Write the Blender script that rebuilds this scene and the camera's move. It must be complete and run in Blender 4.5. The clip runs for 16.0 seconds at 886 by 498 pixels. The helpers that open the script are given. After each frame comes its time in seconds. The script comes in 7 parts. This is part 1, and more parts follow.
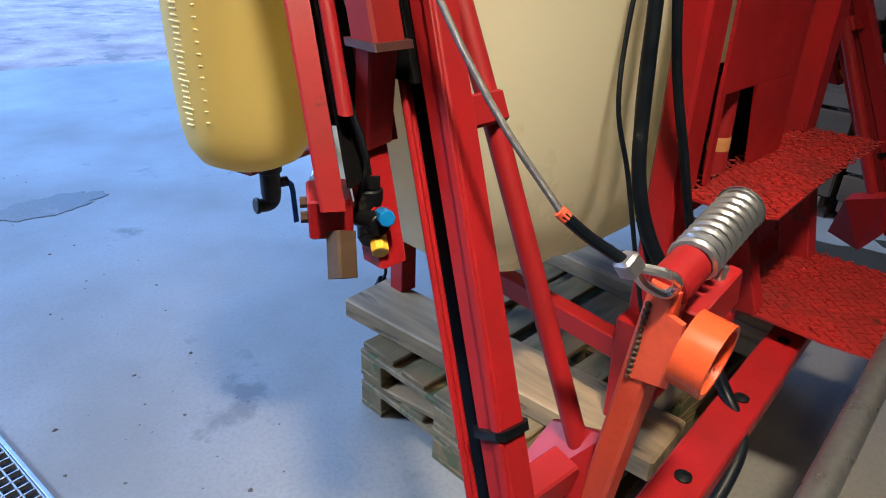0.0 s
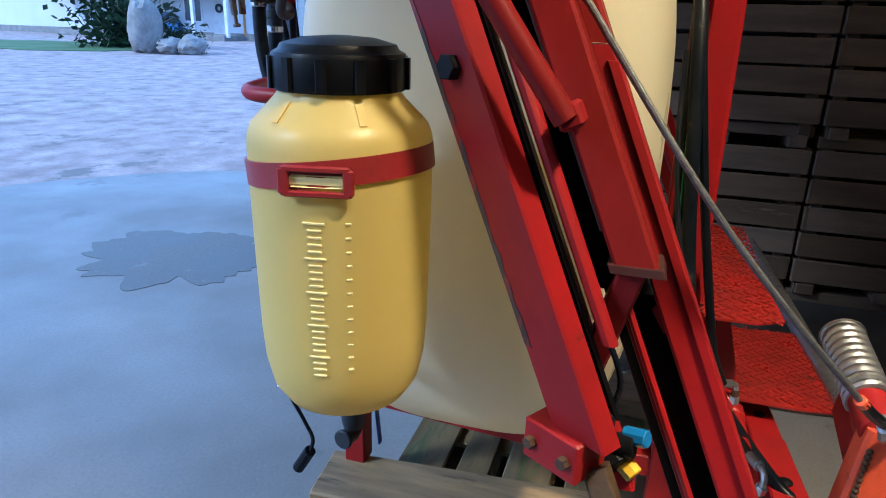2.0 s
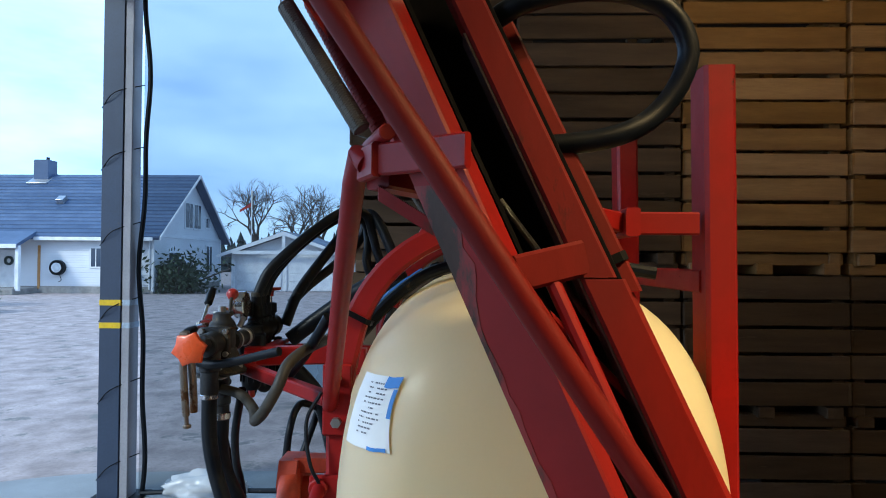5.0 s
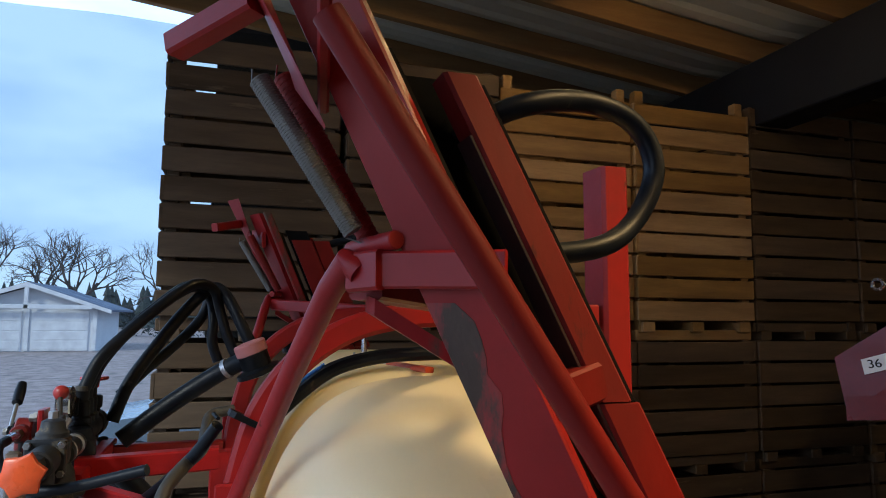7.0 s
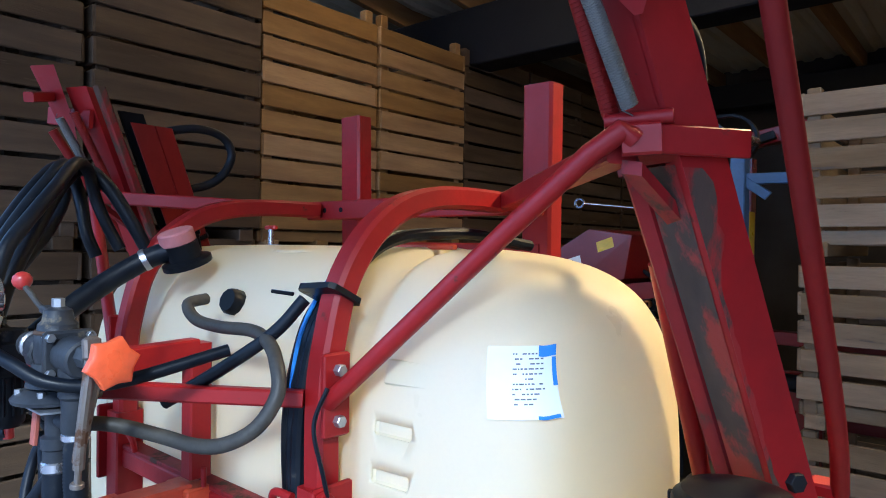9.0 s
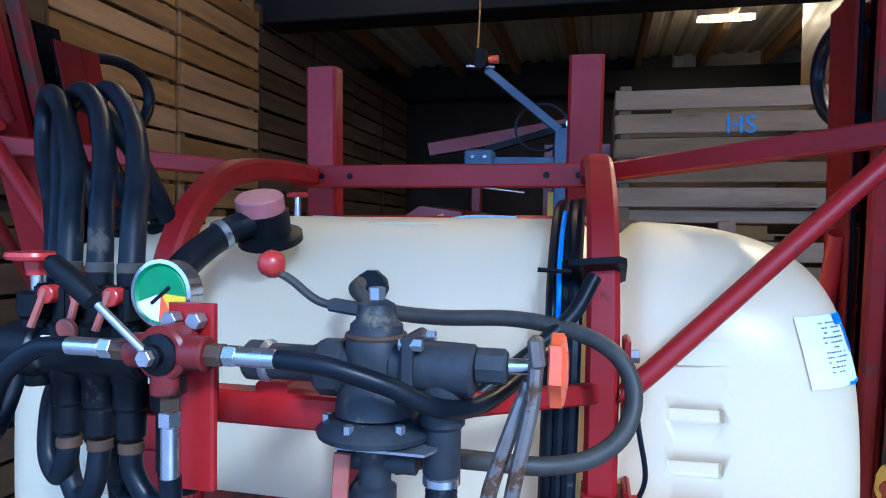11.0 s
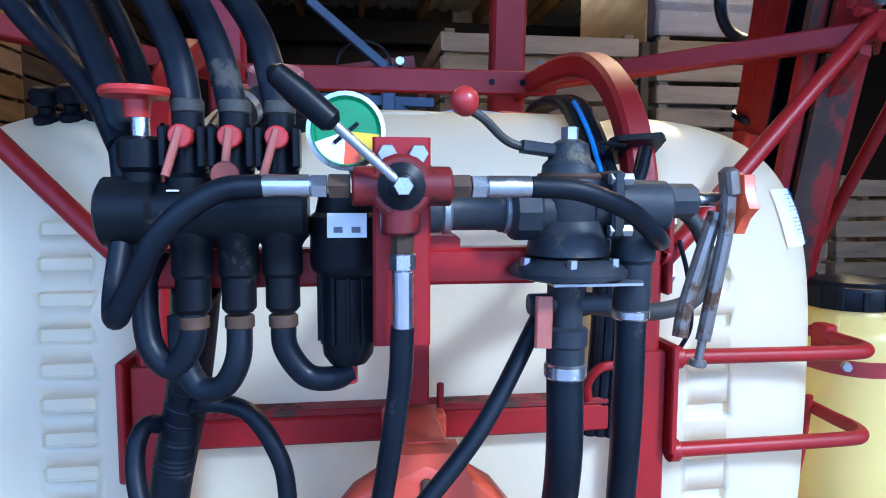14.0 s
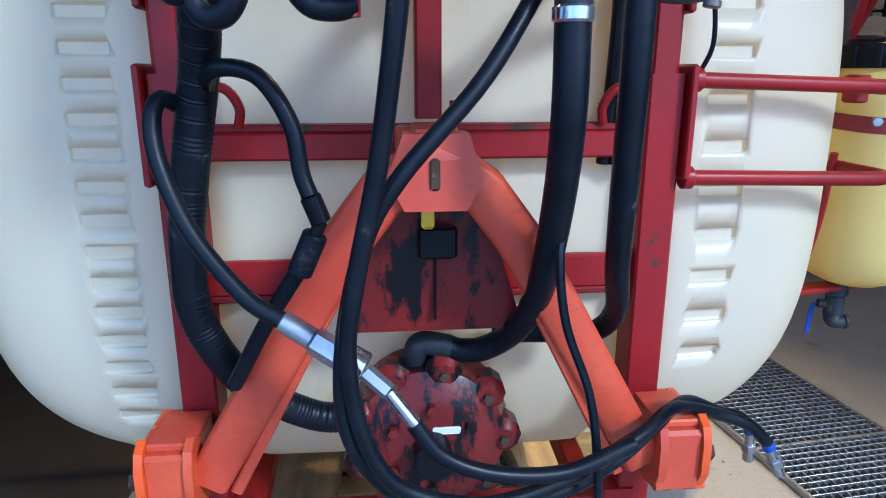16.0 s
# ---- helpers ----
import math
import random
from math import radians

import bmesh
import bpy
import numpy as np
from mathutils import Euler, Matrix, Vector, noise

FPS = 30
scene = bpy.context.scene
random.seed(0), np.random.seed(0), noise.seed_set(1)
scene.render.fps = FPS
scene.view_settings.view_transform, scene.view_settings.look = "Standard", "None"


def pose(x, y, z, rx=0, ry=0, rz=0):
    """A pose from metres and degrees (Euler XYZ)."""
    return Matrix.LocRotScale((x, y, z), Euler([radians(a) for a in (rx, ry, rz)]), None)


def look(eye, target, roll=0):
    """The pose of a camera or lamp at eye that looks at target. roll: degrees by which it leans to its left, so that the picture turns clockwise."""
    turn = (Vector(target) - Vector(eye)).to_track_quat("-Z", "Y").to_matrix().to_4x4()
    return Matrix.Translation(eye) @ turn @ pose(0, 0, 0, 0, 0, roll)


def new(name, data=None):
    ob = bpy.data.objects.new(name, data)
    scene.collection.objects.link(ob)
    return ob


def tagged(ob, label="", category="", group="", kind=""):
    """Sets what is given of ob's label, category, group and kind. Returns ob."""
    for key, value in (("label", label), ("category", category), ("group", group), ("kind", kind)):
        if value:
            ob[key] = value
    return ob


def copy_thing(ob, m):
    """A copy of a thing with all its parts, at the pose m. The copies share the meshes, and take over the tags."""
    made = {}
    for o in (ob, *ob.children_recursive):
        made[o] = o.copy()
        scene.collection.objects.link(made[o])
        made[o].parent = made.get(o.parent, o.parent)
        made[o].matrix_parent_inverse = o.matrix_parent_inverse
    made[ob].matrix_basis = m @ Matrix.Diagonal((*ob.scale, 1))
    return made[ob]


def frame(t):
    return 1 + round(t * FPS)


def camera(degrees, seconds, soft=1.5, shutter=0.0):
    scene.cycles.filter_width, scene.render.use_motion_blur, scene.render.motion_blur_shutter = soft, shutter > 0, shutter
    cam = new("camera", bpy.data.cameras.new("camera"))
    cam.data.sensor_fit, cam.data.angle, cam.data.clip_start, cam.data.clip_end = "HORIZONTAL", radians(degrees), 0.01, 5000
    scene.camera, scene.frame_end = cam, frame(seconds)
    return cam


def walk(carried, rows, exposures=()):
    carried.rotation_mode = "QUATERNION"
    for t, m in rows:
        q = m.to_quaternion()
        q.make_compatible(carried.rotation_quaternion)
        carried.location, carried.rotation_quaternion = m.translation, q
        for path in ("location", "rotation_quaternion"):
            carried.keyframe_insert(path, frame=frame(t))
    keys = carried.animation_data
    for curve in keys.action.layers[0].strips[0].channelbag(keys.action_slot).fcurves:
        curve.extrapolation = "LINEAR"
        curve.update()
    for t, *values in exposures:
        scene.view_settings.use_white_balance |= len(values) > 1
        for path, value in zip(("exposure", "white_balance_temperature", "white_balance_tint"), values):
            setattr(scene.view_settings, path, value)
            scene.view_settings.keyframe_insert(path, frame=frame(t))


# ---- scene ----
cam = camera(68.0, 16.0, soft=1.0)
PATH = [
    (0, (1.644, 1.452, 1.41), (0.369, 0.2, 0.512), 2.3),
    (0.5, (1.74, 1.289, 1.435), (0.293, 0.19, 0.598), 2.0),
    (1, (1.865, 1.112, 1.496), (0.28, 0.183, 0.704), 1.9),
    (1.5, (1.918, 0.935, 1.526), (0.214, 0.198, 0.783), 1.7),
    (2, (1.884, 0.729, 1.547), (0.079, 0.177, 0.884), 1.6),
    (2.2, (1.857, 0.659, 1.595), (0.041, 0.189, 0.901), 1.6),
    (2.5, (1.824, 0.585, 1.626), (-0.043, 0.213, 1.012), 1.8),
    (3, (1.788, 0.437, 1.671), (-0.138, 0.214, 1.179), 2.0),
    (3.5, (1.779, 0.375, 1.734), (-0.181, 0.229, 1.364), 1.2),
    (4, (1.768, 0.332, 1.797), (-0.216, 0.228, 1.57), 1.3),
    (4.5, (1.775, 0.3, 1.855), (-0.221, 0.224, 1.763), 0.8),
    (5, (1.806, 0.283, 1.901), (-0.193, 0.233, 1.937), 0.4),
    (5.2, (1.82, 0.274, 1.919), (-0.178, 0.24, 2.002), 0.3),
    (7.3, (1.654, -0.102, 1.98), (-0.192, 0.646, 2.16), 0.5),
    (7.5, (1.637, -0.203, 1.97), (-0.167, 0.647, 2.125), 0.5),
    (8, (1.597, -0.441, 1.963), (-0.069, 0.661, 2.055), 0.7),
    (8.2, (1.565, -0.49, 1.946), (-0.037, 0.705, 2.012), 0.7),
    (10.3, (0.741, -1.009, 1.831), (-0.008, 0.844, 1.765), 1.0),
    (10.5, (0.638, -1.008, 1.838), (-0.025, 0.878, 1.769), 1.1),
    (11, (0.39, -1.026, 1.85), (-0.07, 0.92, 1.786), 0.8),
    (11.5, (0.155, -1.089, 1.853), (-0.126, 0.89, 1.788), 0.9),
    (12, (-0.009, -1.097, 1.86), (-0.133, 0.899, 1.811), 0.7),
    (12.5, (-0.081, -1.025, 1.836), (-0.056, 0.974, 1.775), 0.5),
    (13, (-0.089, -0.999, 1.79), (0.07, 0.993, 1.697), 0.4),
    (13.5, (-0.09, -1.017, 1.744), (0.15, 0.965, 1.617), 0.3),
    (14, (-0.095, -1.036, 1.712), (0.179, 0.937, 1.532), 0.2),
    (14.5, (-0.094, -1.062, 1.652), (0.198, 0.9, 1.401), 0.2),
    (15, (-0.096, -1.086, 1.578), (0.219, 0.862, 1.249), 0.2),
    (15.5, (-0.097, -1.088, 1.512), (0.201, 0.841, 1.079), 0.3),
    (16, (-0.069, -1.086, 1.442), (0.104, 0.838, 0.922), -0.0),
]
walk(cam, [(t, look(eye, target, roll)) for t, eye, target, roll in PATH], exposures=[(0,-0.05,5150,10),(1,-0.1,5200,9),(2.5,-0.25,5500,6),(4.5,-0.25,6900,2),(5,-0.3,7300,2),(7.5,-0.2,7900,8),(8,0.45,7300,8),(10.5,0.47,5500,8),(12,0.25,4900,10),(13.5,0.55,5400,10),(14,0.55,5500,10),(15,0.45,5600,10),(16,0.15,6000,10)])
# ---------- light levels ----------
SKY_GAIN, SKY_STRENGTH, SUN_POWER = 0.10, 3.1, 3.5
CLOUD_DARK, CLOUD_LIGHT = (0.19, 0.42, 1.0), (0.38, 0.66, 1.15)
LAMP_A, LAMP_B, FILL_C, FILL_D, LAMP_COLOUR = 30.0, 36.0, 22.0, 3.0, (1.0, 0.74, 0.42)

# ---------- light and exposure ----------
world = bpy.data.worlds.new("overcast_sky")
scene.world = world
world.use_nodes = True
wt = world.node_tree
wt.nodes.clear()
w_out = wt.nodes.new("ShaderNodeOutputWorld")
w_bg = wt.nodes.new("ShaderNodeBackground")
w_sky = wt.nodes.new("ShaderNodeTexSky")
w_sky.sky_type, w_sky.sun_disc = "NISHITA", False
w_sky.sun_elevation, w_sky.sun_rotation = radians(35), radians(140.7)
w_sky.air_density, w_sky.dust_density, w_sky.ozone_density = 1.0, 2.0, 2.0
w_scale = wt.nodes.new("ShaderNodeVectorMath")
w_scale.operation = "SCALE"
w_scale.inputs["Scale"].default_value = SKY_GAIN
w_co = wt.nodes.new("ShaderNodeTexCoord")
w_map = wt.nodes.new("ShaderNodeMapping")
w_map.inputs["Scale"].default_value = (1.0, 1.0, 3.2)
w_noise = wt.nodes.new("ShaderNodeTexNoise")
w_noise.inputs["Scale"].default_value, w_noise.inputs["Detail"].default_value, w_noise.inputs["Roughness"].default_value = 2.2, 7.0, 0.55
w_ramp = wt.nodes.new("ShaderNodeValToRGB")
w_ramp.color_ramp.elements[0].position, w_ramp.color_ramp.elements[0].color = 0.36, (*CLOUD_DARK, 1)
w_ramp.color_ramp.elements[1].position, w_ramp.color_ramp.elements[1].color = 0.62, (*CLOUD_LIGHT, 1)
w_mix = wt.nodes.new("ShaderNodeMix")
w_mix.data_type = "RGBA"
w_mix.inputs["Factor"].default_value = 0.82
wt.links.new(w_sky.outputs["Color"], w_scale.inputs[0])
wt.links.new(w_co.outputs["Generated"], w_map.inputs["Vector"])
wt.links.new(w_map.outputs["Vector"], w_noise.inputs["Vector"])
wt.links.new(w_noise.outputs["Fac"], w_ramp.inputs["Fac"])
wt.links.new(w_scale.outputs["Vector"], w_mix.inputs["A"])
wt.links.new(w_ramp.outputs["Color"], w_mix.inputs["B"])
wt.links.new(w_mix.outputs["Result"], w_bg.inputs["Color"])
w_bg.inputs["Strength"].default_value = SKY_STRENGTH
wt.links.new(w_bg.outputs["Background"], w_out.inputs["Surface"])

sun = new("sun", bpy.data.lights.new("sun", "SUN"))
sun.data.energy, sun.data.angle, sun.data.color = SUN_POWER, radians(9), (0.75, 0.88, 1.0)
sun.matrix_world = look((9.0, -11.0, 9.9), (0, 0, 0))


def tube_lamp(place, size, power, colour, turn=0.0, aim=None):
    lamp = new("lamp_light", bpy.data.lights.new("lamp_light", "AREA"))
    lamp.data.shape, lamp.data.size, lamp.data.size_y = "RECTANGLE", size, 0.16
    lamp.data.energy, lamp.data.color = power, colour
    lamp.matrix_world = look(place, aim) if aim else Matrix.Translation(place) @ pose(0, 0, 0, 0, 0, turn)
    if aim:
        lamp.data.spread = radians(60)
    return lamp


WORK_LAMP, WORK_AIM = (1.75, 1.9, 3.95), (0.75, 1.0, 0.7)
tube_lamp(WORK_LAMP, 0.4, LAMP_A, LAMP_COLOUR, aim=WORK_AIM)
# Only the first is a seen lamp; the other two are added warm fill.
LAMPS = [((1.55, 5.9, 3.94), 0.5, LAMP_B, 0.0), ((2.7, 1.7, 3.95), 1.3, FILL_C, 90.0), ((-1.1, 2.0, 4.1), 1.3, FILL_D, 0.0)]
for place, size, power, turn in LAMPS:
    tube_lamp(place, size, power, LAMP_COLOUR, turn)


# ---------- materials ----------
def surface(name, base, alt=None, scale=8.0, rough=0.5, metal=0.0, bump=0.1, bump_scale=60.0, wear=None, wear_at=0.62, wear_scale=5.0,
            wear_rough=0.8, fine=0.35, spread=0.0, stretch=(1, 1, 1), glow=0.0, through_colour=(0.9, 0.7, 0.35), coat=0.0, rough_var=0.12, per_island=False, gloss=0.5):
    """A two-scale procedural surface: broad tone changes, fine grain, and a patchy layer of wear."""
    m = bpy.data.materials.new(name)
    m.use_nodes = True
    nt = m.node_tree
    n, link = nt.nodes, nt.links.new
    b = n["Principled BSDF"]
    co = n.new("ShaderNodeTexCoord")
    mp = n.new("ShaderNodeMapping")
    mp.inputs["Scale"].default_value = stretch
    link(co.outputs["Object"], mp.inputs["Vector"])
    vec = mp.outputs["Vector"]
    if spread > 0:
        info = n.new("ShaderNodeNewGeometry" if per_island else "ShaderNodeObjectInfo")
        rnd = info.outputs["Random Per Island" if per_island else "Random"]
        off = n.new("ShaderNodeVectorMath")
        off.operation = "ADD"
        sc = n.new("ShaderNodeMath")
        sc.operation = "MULTIPLY"
        sc.inputs[1].default_value = 37.0
        link(rnd, sc.inputs[0])
        link(vec, off.inputs[0])
        link(sc.outputs[0], off.inputs[1])
        vec = off.outputs["Vector"]

    def noise_tex(s, detail, r=0.55):
        t = n.new("ShaderNodeTexNoise")
        t.inputs["Scale"].default_value, t.inputs["Detail"].default_value, t.inputs["Roughness"].default_value = s, detail, r
        link(vec, t.inputs["Vector"])
        return t.outputs["Fac"]

    def mix(fac, a, c):
        x = n.new("ShaderNodeMix")
        x.data_type = "RGBA"
        for socket, v in (("Factor", fac), ("A", a), ("B", c)):
            if isinstance(v, (int, float)):
                x.inputs[socket].default_value = v
            elif isinstance(v, tuple):
                x.inputs[socket].default_value = (*v, 1)
            else:
                link(v, x.inputs[socket])
        return x.outputs["Result"]

    def spanned(v, lo, hi, a=0.0, z=1.0):
        r = n.new("ShaderNodeMapRange")
        r.inputs["From Min"].default_value, r.inputs["From Max"].default_value = lo, hi
        r.inputs["To Min"].default_value, r.inputs["To Max"].default_value = a, z
        link(v, r.inputs["Value"])
        return r.outputs["Result"]

    alt = alt or tuple(v * 0.75 for v in base)
    broad = noise_tex(scale, 5)
    grain = noise_tex(bump_scale, 6, 0.65)
    colour = mix(spanned(broad, 0.32, 0.68), base, alt)
    dark = tuple(v * (1 - fine) for v in base)
    colour = mix(spanned(grain, 0.45, 0.75, 0, 0.6), colour, dark)
    if spread > 0:
        tone = n.new("ShaderNodeHueSaturation")
        link(spanned(rnd, 0, 1, 1 - spread, 1 + spread), tone.inputs["Value"])
        link(spanned(rnd, 0, 1, 1 + spread * 0.4, 1 - spread * 0.6), tone.inputs["Saturation"])
        link(colour, tone.inputs["Color"])
        colour = tone.outputs["Color"]
    roughness = spanned(broad, 0.3, 0.7, max(0.03, rough - rough_var), min(1, rough + rough_var))
    if wear:
        patch = spanned(noise_tex(wear_scale, 9, 0.68), wear_at, wear_at + 0.06)
        colour = mix(patch, colour, wear)
        rr = n.new("ShaderNodeMix")
        link(patch, rr.inputs["Factor"])
        link(roughness, rr.inputs["A"])
        rr.inputs["B"].default_value = wear_rough
        roughness = rr.outputs["Result"]
    link(colour, b.inputs["Base Color"])
    link(roughness, b.inputs["Roughness"])
    b.inputs["Metallic"].default_value = metal
    b.inputs["Specular IOR Level"].default_value = gloss
    b.inputs["Coat Weight"].default_value = coat
    b.inputs["Coat Roughness"].default_value = 0.15
    if glow:
        tr, mx = n.new("ShaderNodeBsdfTranslucent"), n.new("ShaderNodeMixShader")
        tr.inputs["Color"].default_value = (*through_colour, 1)
        mx.inputs["Fac"].default_value = glow
        link(b.outputs["BSDF"], mx.inputs[1])
        link(tr.outputs["BSDF"], mx.inputs[2])
        link(mx.outputs["Shader"], n["Material Output"].inputs["Surface"])
    if bump:
        bp = n.new("ShaderNodeBump")
        bp.inputs["Strength"].default_value, bp.inputs["Distance"].default_value = bump, 0.004
        link(grain, bp.inputs["Height"])
        link(bp.outputs["Normal"], b.inputs["Normal"])
    return m


RUST = (0.10, 0.045, 0.022)
M = {}
M["red"] = surface("red_paint", (0.33, 0.010, 0.011), (0.22, 0.008, 0.009), 4, 0.42, gloss=0.3, bump=0.09, wear=(0.075, 0.028, 0.018), wear_at=0.655, wear_scale=11, fine=0.3)
M["red_worn"] = surface("worn_red_paint", (0.28, 0.012, 0.014), (0.19, 0.014, 0.014), 5, 0.5, gloss=0.25, bump=0.12, wear=(0.075, 0.04, 0.026), wear_at=0.53, wear_scale=6, stretch=(1, 1, 0.35))
M["tread"] = surface("oily_red_tread", (0.34, 0.016, 0.012), (0.22, 0.012, 0.010), 7, 0.34, bump=0.1, fine=0.4, wear=(0.05, 0.015, 0.013), wear_at=0.62, wear_scale=9, wear_rough=0.35)
M["stud"] = surface("worn_red_studs", (0.30, 0.02, 0.016), (0.16, 0.014, 0.012), 7, 0.3, bump=0.1, fine=0.3)
# Near-black colour that stands in for shade inside hollows and gaps.
M["void"] = surface("unlit_hollow_black", (0.004, 0.004, 0.005), None, 8, 0.8, gloss=0.1, bump=0.05)
M["rust_red"] = surface("rusted_red_paint", (0.085, 0.045, 0.03), (0.04, 0.022, 0.015), 9, 0.65, bump=0.3, fine=0.4, wear=(0.25, 0.016, 0.015), wear_at=0.5, wear_scale=8, wear_rough=0.45, stretch=(1, 1, 0.35))
M["orange"] = surface("orange_red_paint", (0.62, 0.085, 0.03), (0.5, 0.05, 0.025), 5, 0.4, bump=0.06, wear=(0.2, 0.05, 0.02), wear_at=0.66, wear_scale=9)
M["ring"] = surface("bright_orange_paint", (0.78, 0.10, 0.02), (0.70, 0.08, 0.016), 5, 0.3, bump=0.04, wear=(0.2, 0.06, 0.02), wear_at=0.7, wear_scale=9)
M["afr"] = surface("faded_red_paint", (0.62, 0.078, 0.032), (0.50, 0.045, 0.022), 6, 0.45, bump=0.08, wear=(0.05, 0.045, 0.05), wear_at=0.66, wear_scale=10)
M["oily"] = surface("oily_red_paint", (0.20, 0.016, 0.014), (0.10, 0.012, 0.012), 9, 0.35, gloss=0.3, bump=0.1, wear=(0.007, 0.006, 0.007), wear_at=0.5, wear_scale=16, wear_rough=0.3, stretch=(1, 1, 0.45))
M["tank"] = surface("cream_tank_plastic", (0.83, 0.78, 0.61), (0.80, 0.745, 0.55), 2.2, 0.36, bump=0.03, bump_scale=140, fine=0.06, wear=(0.60, 0.50, 0.31), wear_at=0.70, wear_scale=5, wear_rough=0.5, glow=0.42, through_colour=(0.95, 0.80, 0.44))
M["yellow"] = surface("yellow_plastic", (0.86, 0.69, 0.25), (0.82, 0.64, 0.20), 3, 0.38, bump=0.03, bump_scale=120, fine=0.08, glow=0.4, through_colour=(0.92, 0.68, 0.10))
M["mark"] = surface("pale_moulded_plastic", (0.87, 0.72, 0.32), None, 8, 0.45, bump=0.02, fine=0.1)
M["black"] = surface("black_plastic", (0.004, 0.005, 0.007), (0.007, 0.008, 0.010), 8, 0.36, gloss=0.14, bump=0.06, fine=0.2, wear=(0.055, 0.048, 0.036), wear_at=0.63, wear_scale=11)
M["valve"] = surface("dusty_black_plastic", (0.016, 0.020, 0.027), (0.036, 0.038, 0.042), 10, 0.5, gloss=0.25, bump=0.14, fine=0.3, wear=(0.13, 0.105, 0.07), wear_at=0.61, wear_scale=12)
M["rubber"] = surface("black_rubber_hose", (0.003, 0.005, 0.009), (0.007, 0.010, 0.015), 14, 0.42, gloss=0.2, bump=0.08, fine=0.2, wear=(0.055, 0.05, 0.042), wear_at=0.63, wear_scale=14)
M["hose_grey"] = surface("dusty_grey_hose", (0.03, 0.028, 0.026), (0.055, 0.05, 0.042), 14, 0.55, gloss=0.3, bump=0.1)
M["steel"] = surface("galvanised_steel", (0.46, 0.47, 0.49), (0.33, 0.34, 0.36), 18, 0.36, metal=0.85, bump=0.08, wear=(0.2, 0.17, 0.14), wear_at=0.7, wear_scale=14)
M["chrome"] = surface("bright_steel", (0.62, 0.63, 0.66), (0.5, 0.5, 0.53), 20, 0.22, metal=0.95, bump=0.03)
M["rust"] = surface("rusty_steel", (0.10, 0.05, 0.026), (0.055, 0.03, 0.018), 16, 0.72, metal=0.3, bump=0.25, wear=(0.2, 0.16, 0.12), wear_at=0.64, wear_scale=22)
M["tool_steel"] = surface("worn_tool_steel", (0.24, 0.21, 0.19), (0.15, 0.12, 0.10), 16, 0.42, metal=0.6, bump=0.2, wear=(0.11, 0.055, 0.03), wear_at=0.54, wear_scale=18)
M["cap_red"] = surface("red_plastic", (0.46, 0.03, 0.025), (0.33, 0.025, 0.022), 10, 0.34, bump=0.04)
M["cap_pink"] = surface("faded_red_plastic", (0.50, 0.20, 0.20), (0.44, 0.14, 0.14), 9, 0.5, bump=0.06)
M["cap_dull"] = surface("faded_brownish_red_plastic", (0.36, 0.09, 0.06), (0.28, 0.07, 0.05), 12, 0.55, bump=0.06)
M["knob"] = surface("orange_knob_plastic", (0.85, 0.12, 0.04), (0.75, 0.09, 0.03), 10, 0.36, bump=0.03)
M["blue"] = surface("blue_plastic", (0.02, 0.22, 0.62), None, 10, 0.35, bump=0.03)
M["ylw"] = surface("bright_yellow_plastic", (0.85, 0.55, 0.02), None, 10, 0.35, bump=0.03)
M["paper"] = surface("white_paper", (0.82, 0.83, 0.84), (0.76, 0.77, 0.78), 12, 0.6, bump=0.04, fine=0.05)
M["strap"] = surface("dark_red_strap", (0.30, 0.02, 0.02), (0.24, 0.018, 0.018), 9, 0.45, bump=0.05)
M["crate_new"] = surface("pale_crate_boards", (0.30, 0.165, 0.058), (0.19, 0.10, 0.036), 3, 0.8, bump=0.35, bump_scale=26, fine=0.4, wear=(0.16, 0.10, 0.055), wear_at=0.66, wear_scale=3, spread=0.25, stretch=(0.5, 3, 4))
M["puddle"] = surface("damp_concrete_patch", (0.10, 0.095, 0.085), (0.16, 0.155, 0.145), 3.0, 0.5, bump=0.15, bump_scale=50, fine=0.3, wear=(0.19, 0.183, 0.175), wear_at=0.6, wear_scale=5, wear_rough=0.6)
M["ink"] = surface("faded_ink", (0.16, 0.16, 0.19), None, 20, 0.7, bump=0)
M["tape"] = surface("blue_tape", (0.03, 0.26, 0.72), None, 12, 0.5, bump=0.02)
M["green_dial"] = surface("green_dial", (0.02, 0.24, 0.08), None, 12, 0.4, bump=0)
M["rope"] = surface("grey_wire_rope", (0.17, 0.17, 0.175), (0.1, 0.1, 0.1), 90, 0.45, metal=0.6, bump=0.4, bump_scale=240)
M["string"] = surface("pale_blue_cord", (0.45, 0.55, 0.66), None, 30, 0.7, bump=0.1)
M["concrete"] = surface("wet_concrete", (0.26, 0.25, 0.238), (0.185, 0.178, 0.167), 1.1, 0.5, bump=0.35, bump_scale=70, fine=0.42, wear=(0.13, 0.122, 0.11), wear_at=0.61, wear_scale=1.6, wear_rough=0.42, rough_var=0.12)
M["grit"] = surface("soil_crumbs", (0.10, 0.085, 0.07), (0.045, 0.04, 0.034), 30, 0.9, bump=0.3, spread=0.5, per_island=True)
M["gravel"] = surface("packed_gravel", (0.48, 0.38, 0.355), (0.26, 0.205, 0.19), 2.2, 0.95, gloss=0.1, bump=1.0, bump_scale=22, fine=0.5, wear=(0.20, 0.18, 0.165), wear_at=0.57, wear_scale=1.4)
